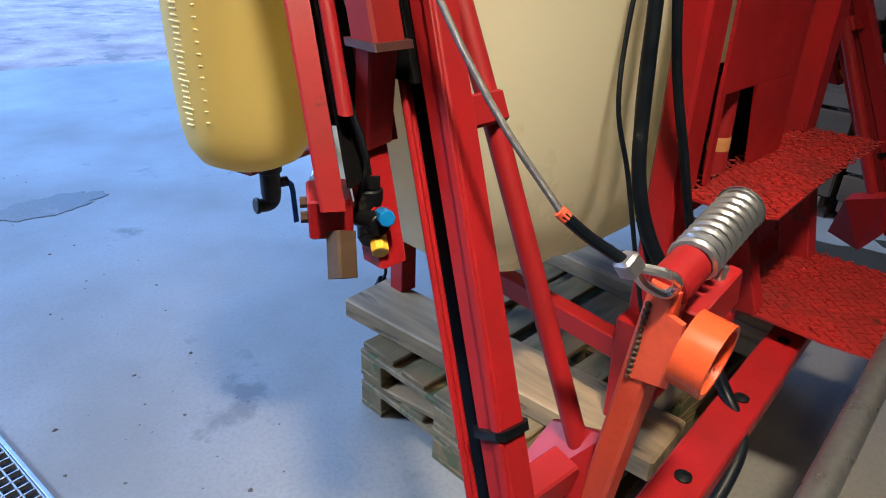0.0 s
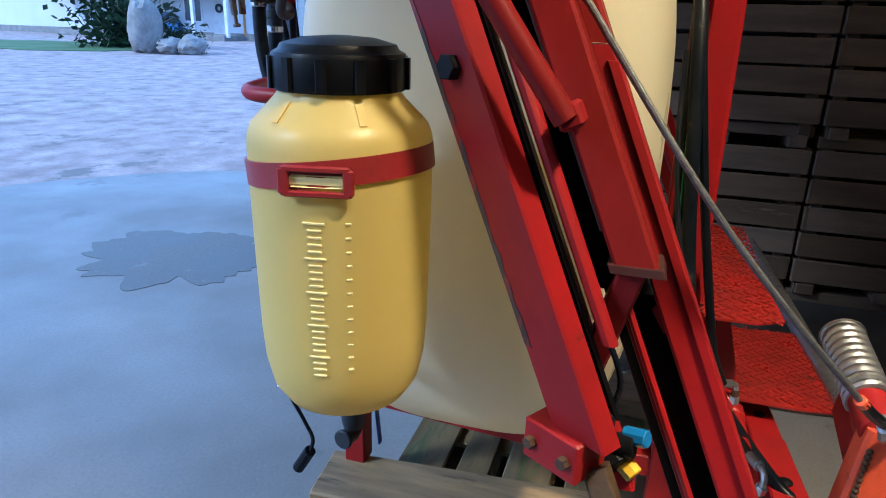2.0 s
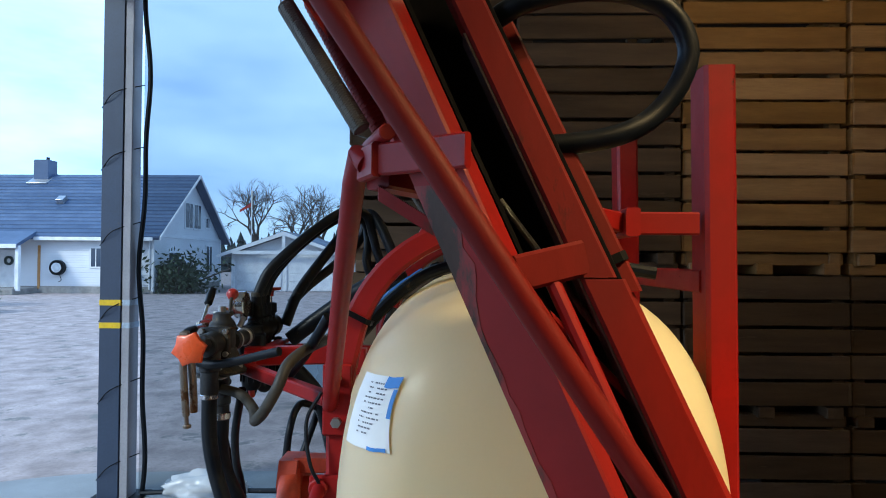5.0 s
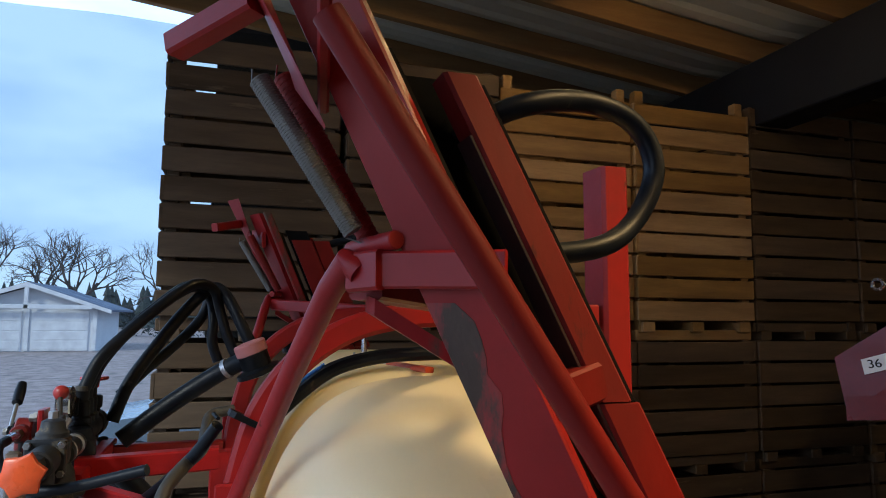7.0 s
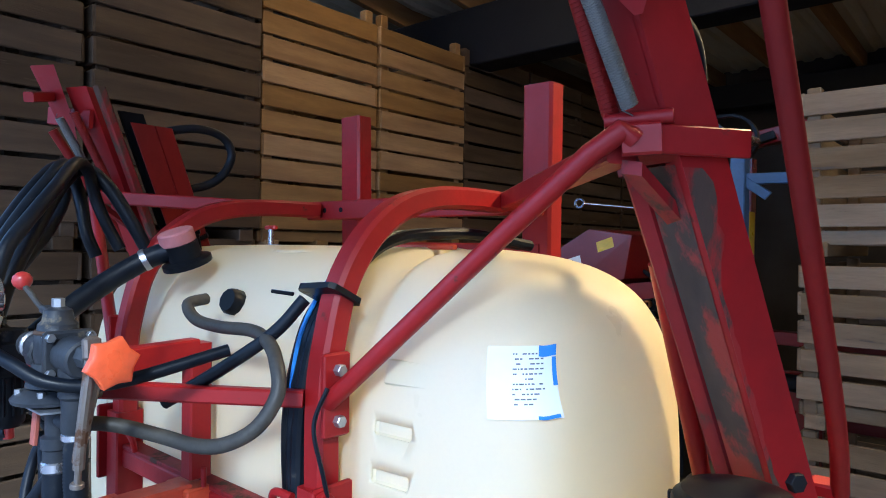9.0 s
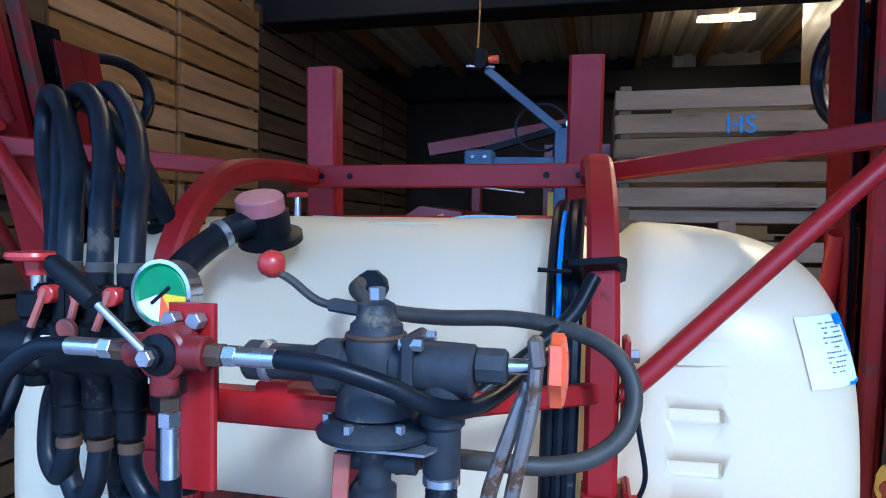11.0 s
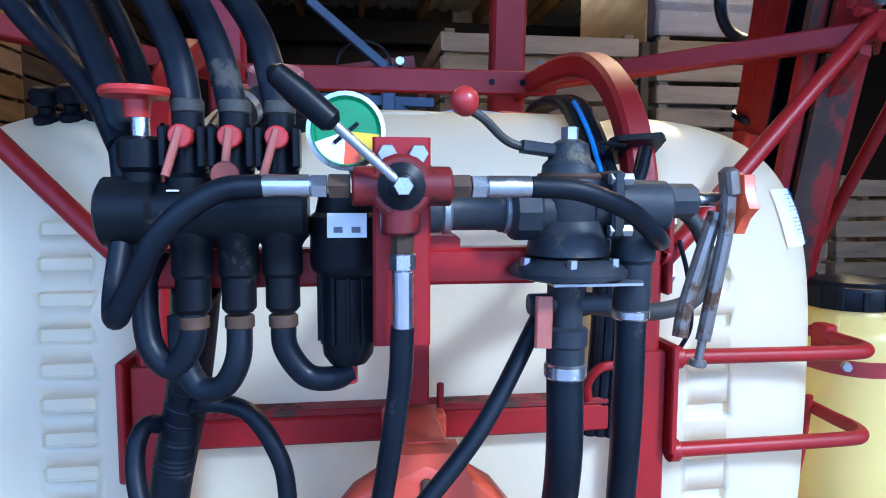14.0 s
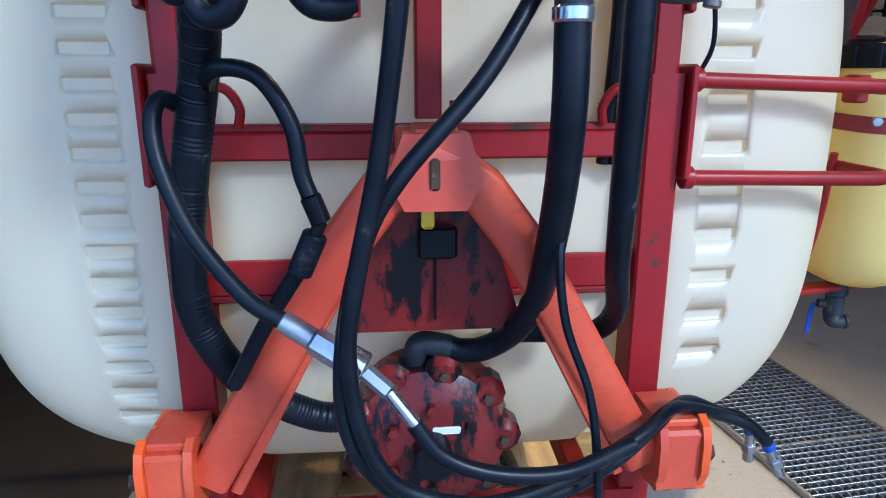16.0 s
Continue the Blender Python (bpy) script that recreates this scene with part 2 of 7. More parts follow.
# Dark crate wood; on the rear stacks this tone stands for shade.
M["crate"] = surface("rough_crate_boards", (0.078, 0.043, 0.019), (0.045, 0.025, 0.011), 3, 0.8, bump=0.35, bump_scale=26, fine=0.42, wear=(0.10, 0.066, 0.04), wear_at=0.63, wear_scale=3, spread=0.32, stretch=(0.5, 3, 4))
M["crate_grey"] = surface("weathered_crate_boards", (0.27, 0.185, 0.105), (0.17, 0.115, 0.066), 3, 0.82, bump=0.35, bump_scale=26, fine=0.4, wear=(0.09, 0.07, 0.055), wear_at=0.62, wear_scale=3, spread=0.25, stretch=(0.5, 3, 4))
M["pallet"] = surface("mossy_pallet_wood", (0.17, 0.115, 0.045), (0.08, 0.056, 0.022), 5, 0.8, bump=0.4, bump_scale=22, fine=0.45, wear=(0.06, 0.07, 0.022), wear_at=0.55, wear_scale=4, spread=0.22, stretch=(0.6, 3, 3))
M["plank"] = surface("grey_plank", (0.30, 0.20, 0.095), (0.12, 0.083, 0.045), 4, 0.75, bump=0.4, bump_scale=20, fine=0.5, wear=(0.07, 0.052, 0.03), wear_at=0.58, wear_scale=5, stretch=(4, 0.5, 4))
M["roofwood"] = surface("stained_rafter_wood", (0.32, 0.17, 0.06), (0.22, 0.11, 0.04), 3, 0.75, bump=0.25, stretch=(4, 0.4, 4))
M["plywood"] = surface("amber_plywood", (0.40, 0.20, 0.06), (0.30, 0.145, 0.042), 2.5, 0.5, bump=0.12, bump_scale=40, fine=0.25, wear=(0.2, 0.1, 0.035), wear_at=0.66, wear_scale=3, stretch=(1, 1, 4))
M["sheet"] = surface("cream_roof_sheet", (0.58, 0.54, 0.42), (0.48, 0.44, 0.33), 1.0, 0.55, bump=0.1, fine=0.15)
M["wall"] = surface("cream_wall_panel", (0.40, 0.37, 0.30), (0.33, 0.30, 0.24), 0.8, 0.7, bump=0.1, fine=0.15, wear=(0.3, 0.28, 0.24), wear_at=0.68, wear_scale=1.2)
# Dark wall colour, lowered to carry the shed's inner shade.
M["darkwall"] = surface("dark_shaded_boards", (0.026, 0.021, 0.017), (0.017, 0.014, 0.012), 2, 0.8, bump=0.3, fine=0.3)
M["blacksteel"] = surface("dark_painted_steel", (0.008, 0.008, 0.010), (0.012, 0.013, 0.015), 4, 0.6, gloss=0.15, bump=0.08)
M["post"] = surface("blue_grey_steel_paint", (0.03, 0.05, 0.095), (0.024, 0.04, 0.075), 3, 0.45, bump=0.06, wear=(0.09, 0.08, 0.08), wear_at=0.68, wear_scale=4)
M["post_light"] = surface("light_grey_steel_paint", (0.34, 0.33, 0.36), (0.26, 0.26, 0.29), 3, 0.5, bump=0.06)
M["loader_blue"] = surface("blue_machine_paint", (0.06, 0.13, 0.26), (0.04, 0.1, 0.2), 4, 0.45, bump=0.06, wear=(0.12, 0.09, 0.07), wear_at=0.66, wear_scale=7)
M["mach_red"] = surface("bright_red_machine_paint", (0.20, 0.007, 0.007), (0.14, 0.006, 0.006), 3, 0.35, bump=0.05)
M["house_white"] = surface("white_clapboard_paint", (0.70, 0.70, 0.71), (0.64, 0.64, 0.66), 0.7, 0.7, bump=0.05, fine=0.08)
M["house_trim"] = surface("white_trim_paint", (0.78, 0.78, 0.79), None, 2, 0.6, bump=0.03, fine=0.06)
M["rooftile"] = surface("dark_blue_roof_tile", (0.04, 0.078, 0.15), (0.03, 0.062, 0.125), 0.8, 0.5, bump=0.1, fine=0.3, spread=0.15)
M["stone"] = surface("grey_boulder", (0.30, 0.28, 0.26), (0.2, 0.19, 0.18), 2, 0.85, bump=0.6, bump_scale=8, fine=0.4)
M["glassdark"] = surface("window_glass", (0.03, 0.05, 0.08), (0.05, 0.07, 0.1), 1.0, 0.08, bump=0, rough_var=0.03)
M["bark"] = surface("bare_bark", (0.075, 0.06, 0.055), (0.05, 0.04, 0.038), 3, 0.85, bump=0.3)
M["leaf"] = surface("evergreen_leaves", (0.045, 0.085, 0.04), (0.025, 0.05, 0.025), 3, 0.6, bump=0.1, spread=0.3, per_island=True)
M["grass"] = surface("short_grass", (0.085, 0.15, 0.045), (0.06, 0.11, 0.035), 0.6, 0.85, bump=0.6, bump_scale=20)
M["forest"] = surface("far_forest_foliage", (0.035, 0.05, 0.045), (0.02, 0.03, 0.03), 0.4, 0.9, bump=0.3)
M["carpaint"] = surface("pale_blue_car_paint", (0.26, 0.36, 0.46), (0.24, 0.33, 0.43), 2, 0.25, metal=0.3, bump=0.0, fine=0.03, coat=0.6)
M["carblue"] = surface("blue_car_paint", (0.03, 0.15, 0.42), None, 2, 0.28, bump=0, fine=0.03, coat=0.5)
M["amber"] = surface("amber_trim", (0.55, 0.25, 0.08), None, 4, 0.5, bump=0.02)
M["green_card"] = surface("green_card", (0.06, 0.55, 0.12), None, 8, 0.5, bump=0.02)
M["white_plastic"] = surface("white_plastic", (0.72, 0.73, 0.74), None, 6, 0.4, bump=0.03)


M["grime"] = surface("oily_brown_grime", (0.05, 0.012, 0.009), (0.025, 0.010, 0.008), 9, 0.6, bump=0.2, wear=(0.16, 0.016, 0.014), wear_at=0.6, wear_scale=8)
# Red paint with grimy patches, its tone lowered for shade on the rails.
M["red_darkened"] = surface("darkened_grimy_red", (0.22, 0.010, 0.008), (0.13, 0.008, 0.007), 5, 0.5, gloss=0.2, bump=0.12, wear=(0.03, 0.012, 0.010), wear_at=0.64, wear_scale=6, stretch=(1, 1, 0.35))
# Dark concrete tone that paints shade on the inner floor.
M["floor_shade"] = surface("shade_dark_concrete", (0.04, 0.034, 0.027), (0.024, 0.021, 0.017), 2, 0.75, gloss=0.2, bump=0.4, bump_scale=40, fine=0.4, wear=(0.08, 0.07, 0.058), wear_at=0.62, wear_scale=2.5)
def glowing(name, colour, strength):
    m = bpy.data.materials.new(name)
    m.use_nodes = True
    b = m.node_tree.nodes["Principled BSDF"]
    b.inputs["Base Color"].default_value = (0.8, 0.8, 0.78, 1)
    b.inputs["Emission Color"].default_value, b.inputs["Emission Strength"].default_value = (*colour, 1), strength
    return m


M["lamp_tube"] = glowing("lit_fluorescent_tube", LAMP_COLOUR, 60.0)
M["spring_grey"] = surface("dull_grey_spring_steel", (0.17, 0.165, 0.15), (0.12, 0.115, 0.10), 12, 0.5, metal=0.3, bump=0.06)
M["lever_blue"] = surface("dark_blue_coated_lever", (0.01, 0.08, 0.42), None, 10, 0.4, bump=0.03)


def net_material():
    """Fine windbreak netting: half open weave, so things show dimmed through it."""
    m = bpy.data.materials.new("windbreak_net")
    m.use_nodes = True
    nt = m.node_tree
    nt.nodes.remove(nt.nodes["Principled BSDF"])
    out = nt.nodes["Material Output"]
    t, d, x = nt.nodes.new("ShaderNodeBsdfTransparent"), nt.nodes.new("ShaderNodeBsdfDiffuse"), nt.nodes.new("ShaderNodeMixShader")
    t.inputs["Color"].default_value = (0.80, 0.86, 0.90, 1)
    d.inputs["Color"].default_value = (0.03, 0.034, 0.04, 1)
    x.inputs["Fac"].default_value = 0.42
    nt.links.new(t.outputs[0], x.inputs[1])
    nt.links.new(d.outputs[0], x.inputs[2])
    nt.links.new(x.outputs[0], out.inputs["Surface"])
    return m


def plastic_film(name, cover, rough, crinkle):
    m = bpy.data.materials.new(name)
    m.use_nodes = True
    nt = m.node_tree
    b = nt.nodes["Principled BSDF"]
    b.inputs["Base Color"].default_value = (0.85, 0.87, 0.9, 1)
    b.inputs["Roughness"].default_value = rough
    if crinkle:
        tex, bp = nt.nodes.new("ShaderNodeTexNoise"), nt.nodes.new("ShaderNodeBump")
        tex.inputs["Scale"].default_value, tex.inputs["Detail"].default_value = 26.0, 4.0
        bp.inputs["Strength"].default_value, bp.inputs["Distance"].default_value = crinkle, 0.012
        nt.links.new(tex.outputs["Fac"], bp.inputs["Height"])
        nt.links.new(bp.outputs["Normal"], b.inputs["Normal"])
    t, x = nt.nodes.new("ShaderNodeBsdfTransparent"), nt.nodes.new("ShaderNodeMixShader")
    x.inputs["Fac"].default_value = cover
    nt.links.new(t.outputs[0], x.inputs[1])
    nt.links.new(b.outputs[0], x.inputs[2])
    nt.links.new(x.outputs[0], nt.nodes["Material Output"].inputs["Surface"])
    return m


M["net"], M["bag"] = net_material(), plastic_film("clear_plastic_bag", 0.45, 0.18, 0.0)
M["film"] = plastic_film("crinkled_wrap_film", 0.22, 0.07, 1.0)


# ---------- mesh helpers ----------
V = Vector


def thing(name, place, label, category, group="", kind=""):
    ob = new(name)
    ob.empty_display_size = 0.1
    ob.location = place
    bpy.context.view_layer.update()
    return tagged(ob, label, category, group, kind)


def base_of(ob):
    at = V((0, 0, 0))
    while ob:
        at += ob.location
        ob = ob.parent
    return at


def mesh_from(name, bm, material, smooth=True, angle=35):
    me = bpy.data.meshes.new(name)
    bmesh.ops.recalc_face_normals(bm, faces=bm.faces)
    bm.to_mesh(me)
    bm.free()
    for mat_ in material if isinstance(material, (list, tuple)) else [material]:
        me.materials.append(mat_)
    if smooth:
        me.polygons.foreach_set("use_smooth", [True] * len(me.polygons))
        me.set_sharp_from_angle(angle=radians(angle))
    return me


def part(name, bm, material, parent, label="", smooth=True, angle=35):
    """Links a bmesh, drawn in world places, as one mesh under a thing or a part."""
    bmesh.ops.translate(bm, verts=bm.verts, vec=-base_of(parent))
    ob = new(name, mesh_from(name, bm, material, smooth, angle))
    ob.parent = parent
    return tagged(ob, label)


def solid(name, bm, material, label="", category="", kind="", group="", place=(0, 0, 0), smooth=True, angle=35):
    bmesh.ops.translate(bm, verts=bm.verts, vec=-V(place))
    ob = new(name, mesh_from(name, bm, material, smooth, angle))
    ob.location = place
    return tagged(ob, label, category, group, kind)


def rings(bm, loops, closed=False):
    made = [[bm.verts.new(p) for p in loop] for loop in loops]
    k = len(made[0])
    for a, b in zip(made, made[1:] + ([made[0]] if closed else [])):
        for i in range(k):
            bm.faces.new((a[i], a[(i + 1) % k], b[(i + 1) % k], b[i]))
    if not closed:
        bm.faces.new(made[0][::-1])
        bm.faces.new(made[-1])
    return bm


def smooth_path(points, steps=6):
    p = [V(q) for q in points]
    if len(p) < 3:
        return p
    p = [2 * p[0] - p[1], *p, 2 * p[-1] - p[-2]]
    out = []
    for i in range(1, len(p) - 2):
        a, b, c, d = p[i - 1 : i + 3]
        for s in range(steps):
            t = s / steps
            out.append(0.5 * (2 * b + (c - a) * t + (2 * a - 5 * b + 4 * c - d) * t * t + (3 * b - a - 3 * c + d) * t**3))
    out.append(p[-2])
    return out


def sweep(bm, path, section, side=None, radii=None):
    """Carries a flat section (u, v) along a path with as little twist as can be."""
    path = [V(p) for p in path]
    way = (path[1] - path[0]).normalized()
    u = V(side) if side else (V((0, 0, 1)) if abs(way.z) < 0.9 else V((1, 0, 0))).cross(way)
    u = (u - way * u.dot(way)).normalized()
    loops = []
    for i, p in enumerate(path):
        way = (path[min(i + 1, len(path) - 1)] - path[max(i - 1, 0)]).normalized()
        u = (u - way * u.dot(way)).normalized()
        v = way.cross(u)
        k = radii[i] if radii else 1.0
        loops.append([p + (u * a + v * b) * k for a, b in section])
    return rings(bm, loops)


def circle(r, n=12):
    return [(r * math.cos(2 * math.pi * i / n), r * math.sin(2 * math.pi * i / n)) for i in range(n)]


def rect(w, h, c=0.004):
    a, b = w / 2, h / 2
    c = min(c, a * 0.45, b * 0.45)
    return [(a, -b + c), (a, b - c), (a - c, b), (-a + c, b), (-a, b - c), (-a, -b + c), (-a + c, -b), (a - c, -b)]


def hose(points, r, n=12, steps=6, bm=None, ribs=0.0):
    bm = bm or bmesh.new()
    path = smooth_path(points, steps)
    if ribs:
        fine = [path[0]]
        for a, b in zip(path, path[1:]):
            k = max(1, round((b - a).length / (ribs * 0.5)))
            fine += [a.lerp(b, (i + 1) / k) for i in range(k)]
        return sweep(bm, fine, circle(1, n), radii=[r * (1.0 if i % 2 else 0.955) for i in range(len(fine))])
    return sweep(bm, path, circle(r, n))


def beam(p0, p1, w, h, side=(1, 0, 0), c=0.004, bm=None):
    """A straight bar: w across the given side, h across the other way."""
    return sweep(bm or bmesh.new(), [p0, p1], rect(w, h, c), side)


def block(centre, size, turn=(0, 0, 0), c=0.004, bm=None):
    bm = bm or bmesh.new()
    m = pose(*centre, *turn)
    x, y, z = (s / 2 for s in size)
    c = min(c, z * 0.45)
    loops = []
    for h, k in ((-z, 1), (-z + c, 0), (z - c, 0), (z, 1)):
        loops.append([m @ V((a - (c if k else 0) * (1 if a > 0 else -1), b - (c if k else 0) * (1 if b > 0 else -1), h)) for a, b in rect(size[0], size[1], c)])
    return rings(bm, loops)


def lathe(profile, origin, axis=(0, 0, 1), n=24, bm=None, hollow=False):
    """Turns (radius, height) rows round an axis through origin."""
    bm = bm or bmesh.new()
    ax = V(axis).normalized()
    u = (V((1, 0, 0)) if abs(ax.x) < 0.9 else V((0, 1, 0)))
    u = (u - ax * u.dot(ax)).normalized()
    v = ax.cross(u)
    o = V(origin)
    return rings(bm, [[o + ax * h + (u * math.cos(2 * math.pi * i / n) + v * math.sin(2 * math.pi * i / n)) * max(r, 0.0004) for i in range(n)] for r, h in profile], hollow)


def rod(p0, p1, r, n=14, bm=None, c=0.12):
    d = (V(p1) - V(p0)).length
    e = r * c
    return lathe([(r - e, 0), (r, e), (r, d - e), (r - e, d)], p0, V(p1) - V(p0), n, bm)


def hexnut(p0, p1, r, bm=None):
    return rod(p0, p1, r, 6, bm, 0.08)


def plate(points, thick, bm=None):
    """A flat outline of world points, given a thickness vector."""
    t = V(thick)
    return rings(bm or bmesh.new(), [[V(p) for p in points], [V(p) + t for p in points]])


def lettering(text, size, centre, turn, material, name, parent, thick=0.001):
    cu = bpy.data.curves.new(name, "FONT")
    cu.body, cu.size, cu.extrude, cu.align_x, cu.align_y = text, size, thick, "CENTER", "CENTER"
    tmp = bpy.data.objects.new(name, cu)
    scene.collection.objects.link(tmp)
    bpy.context.view_layer.update()
    me = bpy.data.meshes.new_from_object(tmp.evaluated_get(bpy.context.evaluated_depsgraph_get()))
    bpy.data.objects.remove(tmp)
    me.transform(pose(*(V(centre) - base_of(parent)), *turn))
    me.materials.append(material)
    ob = new(name, me)
    ob.parent = parent
    return ob


# ---------- setting ----------
def slab_outline():
    pts = [(7.0, 8.4), (-4.4, 8.4), (-4.1, -1.3), (-4.02, -2.6), (-3.85, -3.3), (-3.5, -3.9), (-2.9, -4.5), (-2.2, -5.0), (-1.4, -5.4), (-0.4, -5.7), (1.0, -5.85), (7.0, -5.9)]
    return smooth_path([V((x, y, 0)) for x, y in pts[2:]], 4), pts[:2]


def ground():
    bm = bmesh.new()
    s = 500.0
    vs = [bm.verts.new(p) for p in ((-s, -s, -0.035), (s, -s, -0.035), (s, s, -0.035), (-s, s, -0.035))]
    bm.faces.new(vs)
    solid("ground", bm, M["gravel"], "pale packed gravel yard with damp patches", "ground", "structure", smooth=False)


def floor():
    rim, back = slab_outline()
    top = [V((x, y, 0)) for x, y in back] + rim
    bm = bmesh.new()
    rings(bm, [[p + V((0, 0, -0.12)) for p in top], [p + V((0, 0, -0.008)) for p in top], [p * 0.999 for p in top]])
    solid("floor", bm, M["concrete"], "smooth wet concrete floor slab with puddle stains", "floor", "structure", smooth=False)


# Irregular floor patch: damp stains, and dark sheets that paint shade.
def puddle(x, y, rx, ry, seed, label, material="puddle"):
    n = 160
    pts = []
    for k in range(n):
        a = 2 * math.pi * k / n
        w = 1 + 0.22 * noise.noise(V((3 * math.cos(a) + seed, 3 * math.sin(a), 0.3))) + 0.16 * noise.noise(V((8 * math.cos(a), 8 * math.sin(a) + seed, 1.3)))
        pts.append(V((x + rx * w * math.cos(a), y + ry * w * math.sin(a), 0.0005)))
    solid("floor_stain", plate(pts, (0, 0, 0.0025)), M[material], label, "stain", "structure", smooth=False)


def walls():
    """Closed back and right, open front; the left side is partly netting."""
    solid("wall_back", block((3.9, 8.2, 2.1), (5.2, 0.14, 4.2), c=0.01), M["wall"], "cream panelled back wall of the shed", "wall", "structure")
    # Same back wall, coloured dark where the lamp doesn't reach.
    solid("wall_back_dark", block((-1.455, 8.2, 2.1), (5.49, 0.14, 4.2), c=0.01), M["darkwall"], "shed's back wall part with shade put into its colour", "wall", "structure")
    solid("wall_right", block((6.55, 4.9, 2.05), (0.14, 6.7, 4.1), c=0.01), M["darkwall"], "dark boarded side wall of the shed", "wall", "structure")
    # Two unseen walls, added to keep sky light off the right side.
    solid("wall_right_front", block((6.55, -0.51, 2.25), (0.14, 4.1, 4.5), c=0.01), M["darkwall"], "unseen side wall added to hold back sky light", "wall", "structure")
    solid("wall_front", block((5.75, -2.64, 2.2), (1.5, 0.14, 4.4), c=0.01), M["darkwall"], "unseen front wall added to hold back sky light", "wall", "structure")
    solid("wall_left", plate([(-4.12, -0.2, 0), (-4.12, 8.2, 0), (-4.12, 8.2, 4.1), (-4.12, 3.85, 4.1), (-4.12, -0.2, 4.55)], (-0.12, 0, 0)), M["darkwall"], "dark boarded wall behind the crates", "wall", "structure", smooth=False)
    for x in (1.36, 2.8, 4.6):
        solid("trim_back", block((x, 8.12, 2.05), (0.12, 0.05, 4.1), c=0.006), M["wall"], "cream upright joint strip on the back wall", "trim", "structure")


def roof():
    bm = bmesh.new()
    x = -4.1
    loops = []
    while x < 7.0:
        for dx, dz in ((0, 0), (0.06, 0), (0.09, 0.03), (0.15, 0.03), (0.18, 0)):
            loops.append((x + dx, dz))
        x += 0.21
    rows = [[bm.verts.new((a, y, h + z)) for a, z in loops] for y, h in ((-3.0, 4.92), (3.85, 4.14), (8.3, 4.14))]
    for lo, hi in zip(rows, rows[1:]):
        for i in range(len(lo) - 1):
            bm.faces.new((lo[i], lo[i + 1], hi[i + 1], hi[i]))
    ext = bmesh.ops.extrude_face_region(bm, geom=bm.faces[:])
    bmesh.ops.translate(bm, verts=[v for v in ext["geom"] if isinstance(v, bmesh.types.BMVert)], vec=(0, 0, 0.02))
    x = -3.85
    solid("ceiling", bm, M["sheet"], "cream profiled roof sheeting seen from below", "ceiling", "structure", smooth=False)
    while x < 6.6:
        solid("rafter", sweep(bmesh.new(), [(x, -2.9, 4.81), (x, 3.85, 4.04), (x, 8.12, 4.04)], rect(0.07, 0.19), (1, 0, 0)), M["roofwood"], "brown stained timber rafter under the roof sheets", "rafter", "structure", "rafters")
        x += 0.78
    for y, z in ((-2.55, 4.42), (3.85, 3.68), (7.98, 3.78)):
        solid("roof_beam", beam((-3.8, y, z), (6.5, y, z), 0.30 if y > 0 else 0.2, 0.5 if y < 7 else 0.3, (0, 1, 0), 0.01), M["blacksteel"], "dark steel beam across the shed", "beam", "structure")


def door_post():
    """Blue-grey box post with a paler inner face, yellow tape bands and a base plate."""
    bx, by = -3.405, -2.44
    t = thing("post_steel", (bx, by, 0), "blue-grey painted steel door post with two yellow bands", "post", kind="structure")
    part("shaft", beam((bx, by - 0.035, 0.012), (bx, by - 0.035, 4.17), 0.16, 0.17), M["post"], t)
    part("inner_face", beam((bx - 0.005, by + 0.085, 0.012), (bx - 0.005, by + 0.085, 4.17), 0.15, 0.066), M["post_light"], t, "pale grey inner flange")
    part("base_plate", block((bx, by + 0.02, 0.006), (0.3, 0.4, 0.012)), M["blacksteel"], t)
    for z in (1.35, 1.53):
        part("band", beam((bx, by - 0.035, z), (bx, by - 0.035, z + 0.045), 0.166, 0.176), M["ylw"], t, "yellow tape band")
        part("band", beam((bx - 0.005, by + 0.088, z), (bx - 0.005, by + 0.088, z + 0.045), 0.156, 0.07), M["string"], t, "faded pale band")


def netting():
    x = -3.435
    t = thing("windbreak_net", (x, -1.2, 0), "fine grey windbreak net laced to the post with a black edge cord", "net", kind="structure")
    bm = bmesh.new()
    n = 13
    for i in range(n):
        y0, y1 = -2.27 + i * 0.2, -2.27 + (i + 1) * 0.2
        w = lambda y: x + 0.02 * math.sin(y * 5.0)  # noqa: E731
        bm.faces.new([bm.verts.new(p) for p in ((w(y0), y0, 0.03), (w(y1), y1, 0.03), (w(y1), y1, 4.15), (w(y0), y0, 4.15))])
    bmesh.ops.remove_doubles(bm, verts=bm.verts, dist=0.001)
    part("netting", bm, M["net"], t)
    pts = [(x + 0.01, -2.26 + 0.025 * math.sin(z * 2.3 + 0.5) + 0.012 * math.sin(z * 6), z) for z in [0.02 + 0.16 * i for i in range(26)]]
    part("edge_cord", hose(pts, 0.019, 10, 3), M["rubber"], t, "black rubber edge cord")
    for z in (0.35, 0.95, 1.6, 2.2, 2.8, 3.3):
        part("lace", hose([(x + 0.1, -2.57, z - 0.2), (x + 0.13, -2.45, z - 0.08), (x + 0.03, -2.26, z)], 0.004, 6, 4), M["black"], t)
    part("ground_cord", hose([(x + 0.02, -2.25, 0.03), (x + 0.03, -1.9, 0.05), (x + 0.01, -1.2, 0.06), (x, -0.4, 0.05)], 0.02, 8), M["rubber"], t)


